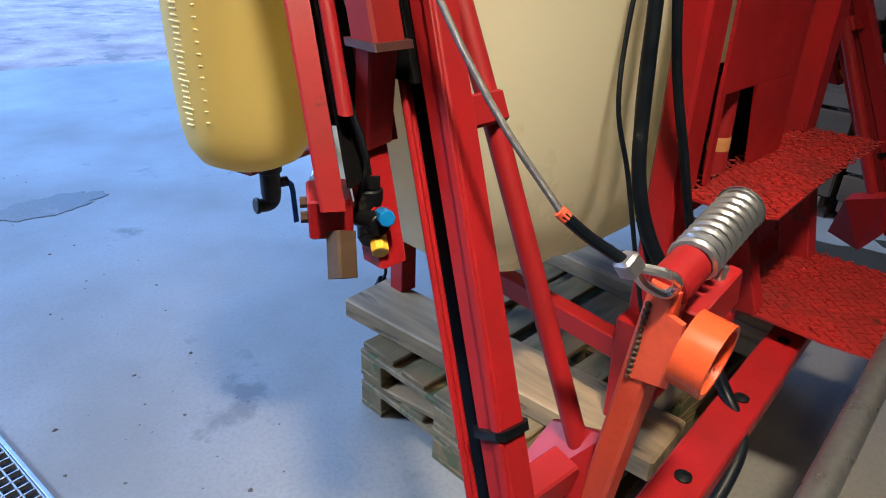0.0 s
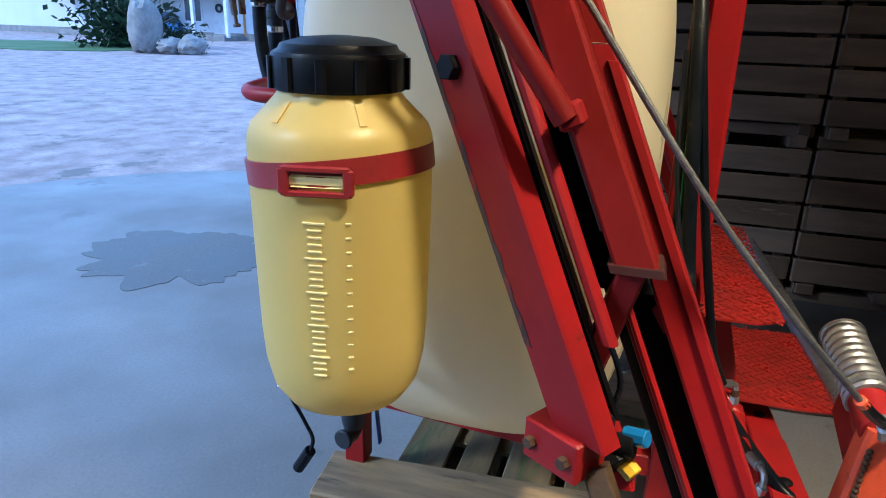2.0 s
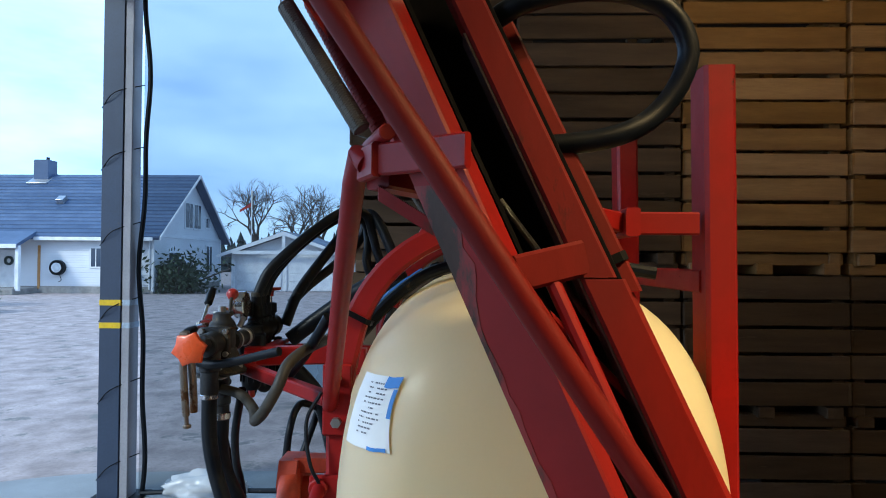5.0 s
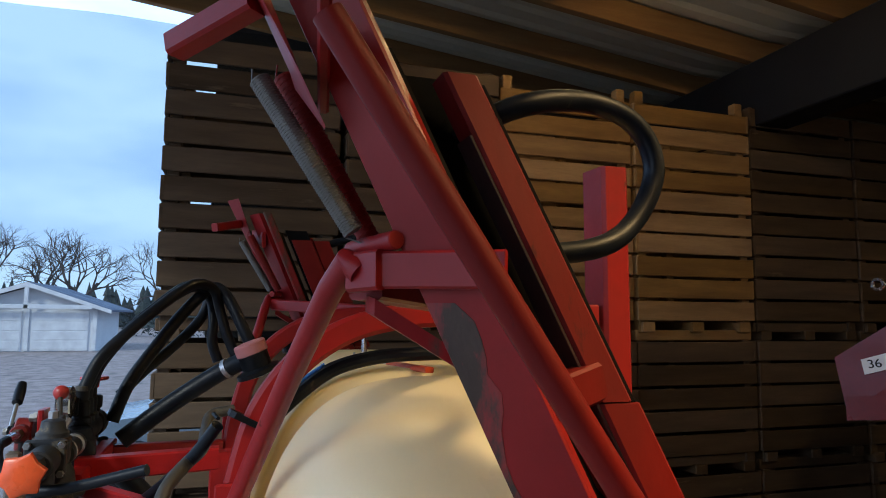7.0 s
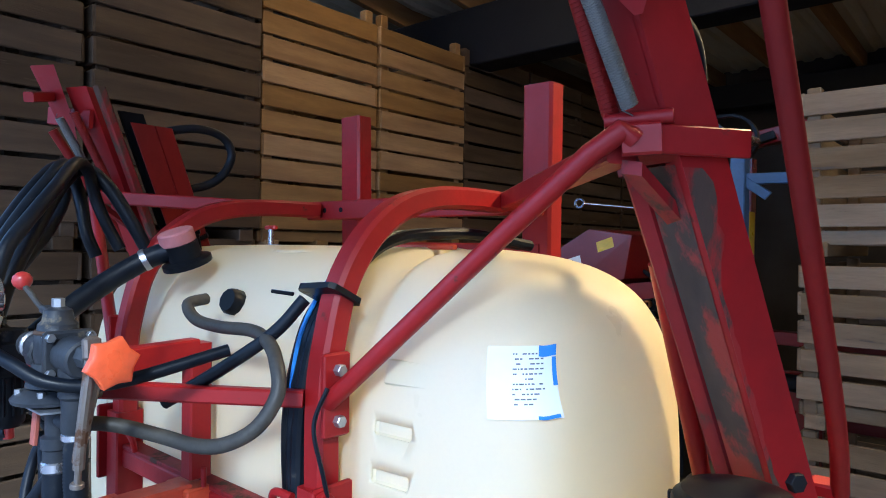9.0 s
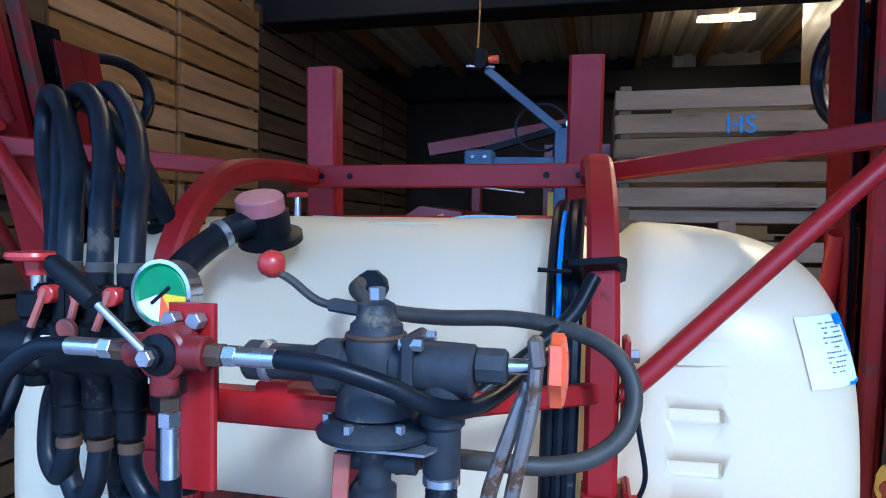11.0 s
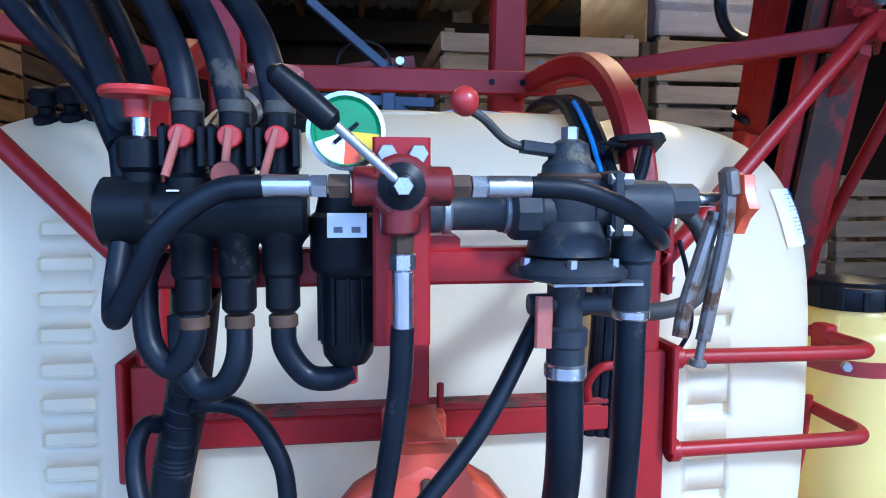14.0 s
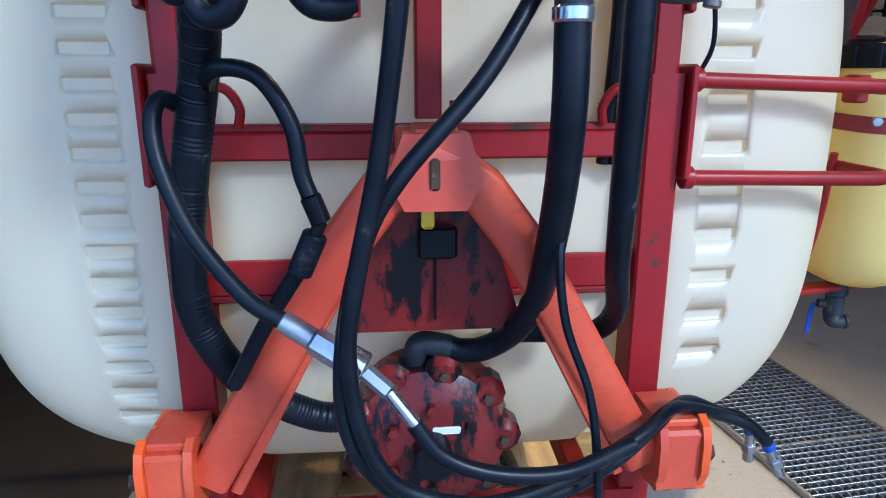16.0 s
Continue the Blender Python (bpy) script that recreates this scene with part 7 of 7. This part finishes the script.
def lumber_pile():
    t = thing("lumber_pile", (4.3, 5.4, 0), "dark pile of old boards and beams", "lumber")
    rnd = random.Random(9)
    for i in range(16):
        z = 0.06 + 0.12 * (i // 2)
        part("beam", beam((3.2 + rnd.random() * 0.4, 5.2 + 0.3 * (i % 2), z), (5.6 + rnd.random() * 0.5, 5.3 + 0.3 * (i % 2), z), 0.2, 0.1, (0, 1, 0)), M["crate_grey"], t)
    part("stake", beam((2.95, 3.9, 0), (2.98, 3.95, 1.62), 0.07, 0.07), M["crate_grey"], t)


lumber_pile()


def plastic_bag():
    t = thing("plastic_bag", (-3.42, -1.72, 0), "crumpled clear plastic bag on the floor", "bag")
    bm = bmesh.new()
    bmesh.ops.create_icosphere(bm, subdivisions=4, radius=1.0)
    for v in bm.verts:
        d = v.co.copy()
        k = 1 + 0.25 * noise.noise(d * 2.2) + 0.16 * noise.noise(d * 6.0) + 0.07 * noise.noise(d * 15)
        v.co = V((-3.42 + d.x * 0.17 * k, -1.72 + d.y * 0.33 * k, max(0.004, 0.085 + d.z * 0.12 * k)))
    part("film", bm, M["bag"], t, angle=180)
    part("string", hose([(-3.3, -1.9, 0.01), (-3.18, -1.82, 0.01), (-3.1, -1.7, 0.012), (-3.12, -1.55, 0.01)], 0.006, 6), M["black"], t)
    c = thing("paper_card", (-3.75, -1.72, 0), "small white card standing by the net", "card")
    part("card", block((-3.75, -1.72, 0.09), (0.02, 0.17, 0.12), c=0.002), M["paper"], c)


plastic_bag()


# ---------- outside ----------
def farmhouse():
    x0, x1, y0, y1 = -34.0, -44.0, -16.6, -44.0
    t = thing("farmhouse", (-39, -30, -0.035), "white clapboard farmhouse with dark blue tiled roof", "house")
    zr, ze = 7.1, 3.35
    g = -0.035
    body = part("wall", plate([(x0, y0, g), (x1, y0, g), (x1, y0, ze), (-39, y0, zr - 0.15), (x0, y0, ze)], (0, y1 - y0, 0)), M["house_white"], t, "white clapboard wall", smooth=False)
    for i in range(22):
        z = 0.45 + i * 0.135
        part("clapboard", plate([(x0 + 0.012, y0 + 0.02, z), (x0 + 0.03, y0 + 0.02, z), (x0 + 0.012, y0 + 0.02, z + 0.12)], (0, -6.4, 0)), M["house_white"], body, smooth=False)
    for i in range(44):
        z = 0.45 + i * 0.135
        half = 4.98 if z < ze else 4.98 * max(0.05, (zr - 0.25 - z) / (zr - 0.25 - ze))
        part("clapboard", plate([(-39 - half, y0 + 0.03, z), (-39 - half, y0 + 0.012, z), (-39 - half, y0 + 0.012, z + 0.12)], (2 * half, 0, 0)), M["house_white"], body, smooth=False)
    part("foundation", block((x0 - 4.97, (y0 + y1) / 2, 0.15), (10.1, 27.5, 0.42), c=0.01), M["stone"], t, "grey foundation")
    roof_ = part("roof", plate([(x0 + 0.5, y0 + 0.55, ze - 0.3), (-39, y0 + 0.55, zr + 0.05), (-39, y0 + 0.55, zr - 0.1), (x0 + 0.4, y0 + 0.55, ze - 0.42)], (0, y1 - y0 - 1, 0)), M["rooftile"], t, "dark blue tiled roof", smooth=False)
    part("roof_back", plate([(x1 - 0.5, y0 + 0.55, ze - 0.3), (-39, y0 + 0.55, zr + 0.05), (-39, y0 + 0.55, zr - 0.1), (x1 - 0.4, y0 + 0.55, ze - 0.42)], (0, y1 - y0 - 1, 0)), M["rooftile"], t, smooth=False)
    p, q = V((x0 + 0.52, 0, ze - 0.3)), V((-39, 0, zr + 0.06))
    n = 18
    for i in range(n):
        a, b = p.lerp(q, i / n), p.lerp(q, (i + 1) / n)
        part("tile_course", plate([(a.x, y0 + 0.56, a.z + 0.0), (a.x, y0 + 0.56, a.z + 0.07), (b.x, y0 + 0.56, b.z + 0.015)], (0, y1 - y0 - 1.1, 0)), M["rooftile"], roof_, smooth=False)
    # porch roof, lower on the far half
    part("porch_roof", plate([(x0 + 0.4, -22.9, ze + 0.02), (x0 + 2.0, -22.9, 2.62), (x0 + 2.0, -22.9, 2.45), (x0 + 0.4, -22.9, ze - 0.2)], (0, -14, 0)), M["rooftile"], t, smooth=False)
    part("porch_fascia", block((x0 + 2.02, -29.9, 2.52), (0.06, 14.0, 0.22), c=0.01), M["house_trim"], t)
    part("porch_floor", block((x0 + 1.0, -29, 0.12), (2.2, 12, 0.32), c=0.02), M["stone"], t)
    for y in (-22.95, -25.2, -28.5):
        part("porch_post", block((x0 + 1.8, y, 1.35), (0.2, 0.2, 2.4), c=0.01), M["house_trim"], t)
    part("porch_trim", block((x0 + 0.06, -22.95, 1.4), (0.06, 0.14, 2.4), c=0.01), M["amber"], t, "honey wood trim board")
    part("eave_board", block((x0 + 0.5, -19.7, ze - 0.38), (0.06, 6.6, 0.2), c=0.01), M["house_trim"], t)
    for sgn in (1, -1):
        part("barge_board", plate([(-39 + sgn * 5.5, y0 + 0.58, ze - 0.45), (-39, y0 + 0.58, zr - 0.1), (-39, y0 + 0.58, zr + 0.08), (-39 + sgn * 5.5, y0 + 0.58, ze - 0.25)], (0, 0.05, 0)), M["house_trim"], t)
    part("belt_board", block((-39, y0 + 0.04, 3.2), (10.0, 0.05, 0.16), c=0.01), M["house_trim"], t)
    for x in (x0 + 0.02, x1 - 0.02):
        part("corner_board", block((x, y0 + 0.02, 1.7), (0.14, 0.14, 3.2), c=0.01), M["house_trim"], t)

    def window(c, w, h, facing):
        s = (0.08, w, h) if facing == "x" else (w, 0.08, h)
        k = V((0.045, 0, 0)) if facing == "x" else V((0, 0.045, 0))
        win = part("window", block(c, (s[0] if facing == "x" else s[0] + 0.2, s[1] + 0.2 if facing == "x" else s[1], h + 0.2), c=0.01), M["house_trim"], t, "white framed window")
        part("pane", block(V(c) + k, (0.02 if facing == "x" else w, w if facing == "x" else 0.02, h), c=0.004), M["glassdark"], win)
        part("glazing_bar", block(V(c) + k * 1.3, (0.03 if facing == "x" else 0.05, 0.05 if facing == "x" else 0.03, h), c=0.004), M["house_trim"], win)

    window((x0 + 0.03, -19.75, 1.95), 0.55, 1.0, "x")
    window((x0 + 0.03, -26.5, 1.6), 1.1, 1.2, "x")
    window((-36.4, y0 + 0.04, 1.85), 1.1, 0.8, "y")
    window((-41.9, y0 + 0.04, 1.9), 0.9, 1.7, "y")
    window((-38.6, y0 + 0.04, 4.6), 1.0, 1.5, "y")
    window((-39.9, y0 + 0.04, 4.6), 1.0, 1.5, "y")
    window((-41.6, y0 + 0.04, 4.3), 0.5, 0.6, "y")
    door = part("door", block((x0 + 0.04, -24.6, 1.3), (0.08, 1.0, 2.1), c=0.01), M["house_trim"], t, "white front door")
    part("wreath", lathe([(0.13, -0.03), (0.26, -0.03), (0.26, 0.04), (0.13, 0.04)], (x0 + 0.12, -24.6, 1.75), (1, 0, 0), 16, hollow=True), M["forest"], door, "dark green wreath")
    reel = part("hose_reel", lathe([(0.1, -0.12), (0.42, -0.12), (0.42, 0.1), (0.1, 0.1)], (x0 + 0.15, -21.85, 1.38), (1, 0, 0), 22, hollow=True), M["black"], t, "black and white wall hose reel")
    part("reel_face", lathe([(0.02, 0), (0.27, 0), (0.27, 0.04), (0.02, 0.04)], (x0 + 0.25, -21.85, 1.38), (1, 0, 0), 20), M["white_plastic"], t)
    part("hose_tail", hose([(x0 + 0.2, -21.7, 1.0), (x0 + 0.2, -21.6, 0.7), (x0 + 0.2, -21.75, 0.6)], 0.02, 6), M["black"], t)
    part("downpipe", rod((x0 + 0.1, -16.75, 0.2), (x0 + 0.1, -16.75, 3.0), 0.05, 10), M["house_trim"], t)
    ch = part("chimney", block((-38.9, -25.85, 7.4), (0.9, 0.95, 1.3), c=0.02), M["rooftile"], t, "dark clad chimney")
    part("flashing", block((-38.6, -25.85, 6.85), (1.4, 1.3, 0.1), (0, 30, 0), 0.02), M["steel"], ch)
    part("pot", rod((-38.9, -25.7, 8.0), (-38.9, -25.7, 8.25), 0.1, 10), M["blacksteel"], ch)
    part("roof_vent", block((-36.3, -23.2, 5.35), (0.5, 0.45, 0.3), (0, 35, 0), 0.02), M["steel"], t)


def garage():
    x, y0, y1, ya = -38.0, -13.6, -7.0, -10.3
    t = thing("garage", (x - 3.5, ya, -0.035), "white double garage with low gable roof", "garage")
    g = -0.035
    part("wall", plate([(x, y0, g), (x, y1, g), (x, y1, 2.25), (x, ya, 3.35), (x, y0, 2.25)], (-7, 0, 0)), M["house_white"], t, smooth=False)
    for s, ye in ((-1, y0), (1, y1)):
        part("roof", plate([(x + 0.5, ya, 3.62), (x + 0.5, ye + s * 0.75, 2.2), (x + 0.5, ye + s * 0.75, 2.08), (x + 0.5, ya, 3.45)], (-8, 0, 0)), M["rooftile"], t, smooth=False)
        part("barge_board", plate([(x + 0.52, ya, 3.6), (x + 0.52, ye + s * 0.75, 2.18), (x + 0.52, ye + s * 0.75, 1.98), (x + 0.52, ya, 3.36)], (0.05, 0, 0)), M["house_trim"], t)
    part("tie_beam", block((x + 0.5, ya, 2.32), (0.12, 6.2, 0.22), c=0.01), M["house_trim"], t)
    part("king_post", block((x + 0.5, ya, 2.85), (0.12, 0.2, 1.3), c=0.01), M["house_trim"], t)
    for y in (-11.9, -8.75):
        d = part("garage_door", block((x + 0.03, y, 1.05), (0.08, 2.7, 2.1), c=0.01), M["house_trim"], t, "white garage door")
        for k in range(4):
            part("door_panel", block((x + 0.075, y, 0.3 + 0.5 * k), (0.02, 2.6, 0.44), c=0.008), M["house_trim"], d)
    for y in (y0 + 0.1, ya, y1 - 0.1):
        part("door_post", block((x + 0.06, y, 1.1), (0.1, 0.2, 2.2), c=0.01), M["house_trim"], t)


def bare_tree(place, height, seed, spread=1.0):
    rnd = random.Random(seed)
    t = thing("bare_tree", place, "bare leafless broadleaf tree with a wide twiggy crown", "tree", "bare trees behind the yard")
    trunk, twigs = bmesh.new(), bmesh.new()

    def grow(p, way, length, r, depth):
        k = 3
        pts = [p]
        for _ in range(k):
            way = (way + V((rnd.uniform(-1, 1), rnd.uniform(-1, 1), rnd.uniform(-0.5, 0.9))) * 0.16).normalized()
            pts.append(pts[-1] + way * length / k)
        sweep(trunk if depth < 2 else twigs, pts, circle(1, 6 if depth < 2 else 3), radii=[r * (1 - 0.4 * i / k) for i in range(k + 1)])
        if depth >= 6:
            return
        for _ in range(3 if depth < 5 else 2):
            a, tilt = rnd.uniform(0, 2 * math.pi), rnd.uniform(0.35, 0.85) * spread
            side = way.orthogonal().normalized()
            side.rotate(Matrix.Rotation(a, 3, way))
            grow(pts[-1] if rnd.random() < 0.7 else pts[2], (way * math.cos(tilt) + side * math.sin(tilt)).normalized(), length * rnd.uniform(0.66, 0.82), r * 0.58, depth + 1)

    grow(V(place), V((0, 0, 1)), height * 0.26, height * 0.028, 0)
    part("trunk", trunk, M["bark"], t)
    part("crown", twigs, M["bark"], t, "bare twigs", smooth=False)


def woods():
    """A far dark belt of spruces."""
    rnd = random.Random(5)
    bm = bmesh.new()
    for i in range(240):
        y = -70 + i * 0.62 + rnd.uniform(-0.6, 0.6)
        x = -95 - rnd.uniform(0, 14)
        h = rnd.uniform(3.4, 6.6)
        for k in range(4):
            z = h * (0.1 + 0.22 * k)
            r = (1.5 - 0.33 * k) * rnd.uniform(0.8, 1.3)
            base = [V((x + r * math.cos(a) * rnd.uniform(0.7, 1.25), y + r * math.sin(a) * rnd.uniform(0.7, 1.25), z - rnd.uniform(0, 0.5))) for a in np.linspace(0, 2 * math.pi, 8)[:-1]]
            tip = bm.verts.new((x + rnd.uniform(-0.2, 0.2), y, min(h, z + h * 0.34)))
            vs = [bm.verts.new(b) for b in base]
            for j in range(7):
                bm.faces.new((vs[j], vs[(j + 1) % 7], tip))
    solid("far_woods", bm, M["forest"], "dark far belt of spruce woods", "woods", "stuff", smooth=False)
    bm = bmesh.new()
    for i in range(60):
        c = V((-60 - rnd.uniform(0, 6), -22 + i * 0.5, rnd.uniform(0.3, 1.6)))
        for _ in range(26):
            d = V((rnd.gauss(0, 0.6), rnd.gauss(0, 0.5), rnd.gauss(0, 0.5)))
            u, v = V((rnd.uniform(-1, 1), rnd.uniform(-1, 1), rnd.uniform(-1, 1))) * 0.3, V((rnd.uniform(-1, 1), rnd.uniform(-1, 1), rnd.uniform(-1, 1))) * 0.3
            bm.faces.new([bm.verts.new(c + d), bm.verts.new(c + d + u), bm.verts.new(c + d + u + v)])
    solid("far_hedge", bm, M["forest"], "dark green hedge beyond the garage", "hedge", "stuff", smooth=False)


def bush(place, size, seed, label):
    rnd = random.Random(seed)
    t = thing("bush", place, label, "bush", "bushes by the house")
    leaves, wood = bmesh.new(), bmesh.new()
    for _ in range(9):
        tip = V(place) + V((rnd.gauss(0, 0.4) * size, rnd.gauss(0, 0.5) * size, rnd.uniform(0.5, 1.0) * size))
        sweep(wood, [V(place), V(place).lerp(tip, 0.5) + V((0, 0, 0.1)), tip], circle(0.02 * size, 4))
    for _ in range(1500):
        d = V((rnd.gauss(0, 0.36), rnd.gauss(0, 0.48), abs(rnd.gauss(0.45, 0.3)))) * size
        c = V(place) + d
        u = V((rnd.uniform(-1, 1), rnd.uniform(-1, 1), rnd.uniform(-1, 1))).normalized() * 0.09 * size
        v = u.orthogonal().normalized() * 0.05 * size
        bm_v = [leaves.verts.new(p) for p in (c - u, c + v, c + u, c - v)]
        leaves.faces.new(bm_v)
    part("stems", wood, M["bark"], t)
    part("crown", leaves, M["leaf"], t, smooth=False)


def boulder(place, size, seed, label):
    bm = bmesh.new()
    bmesh.ops.create_icosphere(bm, subdivisions=4, radius=1.0)
    for v in bm.verts:
        d = v.co.copy()
        k = 1 + 0.3 * noise.noise(d * 1.4 + V((seed, 0, 0))) + 0.14 * noise.noise(d * 4 + V((seed, 0, 0)))
        v.co = V(place) + V((d.x * size[0] * k, d.y * size[1] * k, max(-0.05, (d.z * k + 0.8) * size[2] * 0.55)))
    solid("boulder", bm, M["stone"], label, "boulder", group="boulders in the yard", place=place)


def car(place, turn, paint, label, length=4.2):
    t = thing("parked_car", place, label, "car", "parked cars")
    m = Matrix.Translation(place) @ pose(0, 0, 0, 0, 0, turn)
    # side outline, nose towards +x
    low = [(-2.1, 0.35), (-2.08, 0.75), (-1.95, 0.98), (-0.9, 1.0), (0.9, 0.98), (1.7, 0.86), (2.05, 0.68), (2.1, 0.35)]
    bm = bmesh.new()
    rings(bm, [[m @ V((x * (1.0 if abs(y) < 0.8 else 0.97), y, z if abs(y) < 0.8 else (z * 0.94 + 0.03))) for x, z in low] for y in (-0.86, -0.8, -0.3, 0.3, 0.8, 0.86)])
    part("body", bm, paint, t)
    bm = bmesh.new()
    cab = [(-1.95, 0.97), (-1.6, 1.38), (-1.1, 1.47), (0.1, 1.46), (0.95, 0.97)]
    rings(bm, [[m @ V((x, y * (1.0 if z < 1.0 else 0.86), z)) for x, z in cab] for y in (-0.78, -0.6, 0.6, 0.78)])
    part("cabin", bm, M["glassdark"], t, "dark glazed cabin")
    bm = bmesh.new()
    top = [(-1.62, 1.375), (-1.1, 1.478), (0.1, 1.468), (0.28, 1.37)]
    rings(bm, [[m @ V((x, y, z + 0.008)) for x, z in top] + [m @ V((x, y, z - 0.02)) for x, z in top[::-1]] for y in (-0.67, 0, 0.67)])
    part("roof", bm, paint, t)
    for x0_, z0_, x1_, z1_ in ((0.2, 1.4, 0.95, 0.98), (-0.45, 1.47, -0.5, 0.98), (-1.6, 1.38, -1.93, 0.98)):
        for y in (-0.72, 0.72):
            part("pillar", beam(m @ V((x0_, y * 0.93, z0_)), m @ V((x1_, y * 1.07, z1_)), 0.06, 0.05), paint, t)
    for x in (-1.3, 1.3):
        for y in (-0.8, 0.8):
            w = part("wheel", lathe([(0.2, -0.1), (0.30, -0.1), (0.32, -0.06), (0.32, 0.06), (0.30, 0.1), (0.2, 0.1)], m @ V((x, y, 0.32)), m.to_3x3() @ V((0, 1, 0)), 22), M["rubber"], t)
            part("rim", lathe([(0.02, -0.08), (0.2, -0.09), (0.2, 0.09), (0.02, 0.08)], m @ V((x, y, 0.32)), m.to_3x3() @ V((0, 1, 0)), 14), M["steel"], w)
    for y in (-0.62, 0.62):
        part("headlight", block(m @ V((1.98, y, 0.72)), (0.14, 0.34, 0.14), (0, 0, turn), 0.02), M["white_plastic"], t)
    part("bumper", block(m @ V((2.06, 0, 0.48)), (0.14, 1.6, 0.22), (0, 0, turn), 0.03), paint, t)
    part("roof_rail", rod(m @ V((-1.3, 0.62, 1.52)), m @ V((0.1, 0.62, 1.51)), 0.018, 8), M["steel"], t)


def flag():
    t = thing("flag_pole", (-52, -16.9, -0.035), "white flag pole with a small red flag", "flag pole")
    part("pole", rod((-52, -16.9, -0.035), (-52, -16.9, 7.6), 0.05, 8), M["house_trim"], t)
    part("cloth", plate([(-52, -16.9, 6.3), (-52, -17.9, 5.8), (-52, -17.9, 6.0), (-52, -16.9, 6.6)], (0.02, 0, 0)), M["cap_red"], t)


def lawn():
    rnd = random.Random(2)
    pts = [V((-21.5 + 3.5 * math.cos(a) * rnd.uniform(0.85, 1.1), -26 + 7 * math.sin(a) * rnd.uniform(0.85, 1.1), -0.03)) for a in np.linspace(0, 2 * math.pi, 25)[:-1]]
    solid("lawn", plate(pts, (0, 0, 0.025)), M["grass"], "green lawn patch at the yard's edge", "grass", "structure", smooth=False)


farmhouse()
garage()
bare_tree((-60, -19.0, -0.03), 11.5, 11)
bare_tree((-62, -15.8, -0.03), 11.5, 23)
bare_tree((-60, -12.0, -0.03), 11.5, 37)
bare_tree((-66, -5.0, -0.03), 11.0, 41)
woods()
lawn()
bush((-35.0, -15.7, -0.03), 1.9, 3, "dark green rounded bush at the house corner")
bush((-23.0, -21.8, -0.03), 2.3, 8, "dense dark green bush beside the standing stone")
boulder((-20.0, -18.2, -0.03), (0.55, 0.6, 2.3), 1.0, "tall grey standing stone in the yard")
boulder((-20.2, -17.2, -0.03), (0.5, 0.5, 0.6), 4.0, "low rounded grey boulder in the yard")
boulder((-20.4, -16.4, -0.03), (0.55, 0.5, 0.7), 7.0, "low grey boulder beside the standing stone")
bush((-20.9, -17.4, -0.03), 0.9, 14, "low reddish bare shrub by the boulders")
car((-7.2, 0.35, -0.035), -90, M["carpaint"], "pale blue car parked on the gravel")
car((-34.0, -29.5, -0.035), -80, M["carblue"], "small blue car parked by the house")
flag()
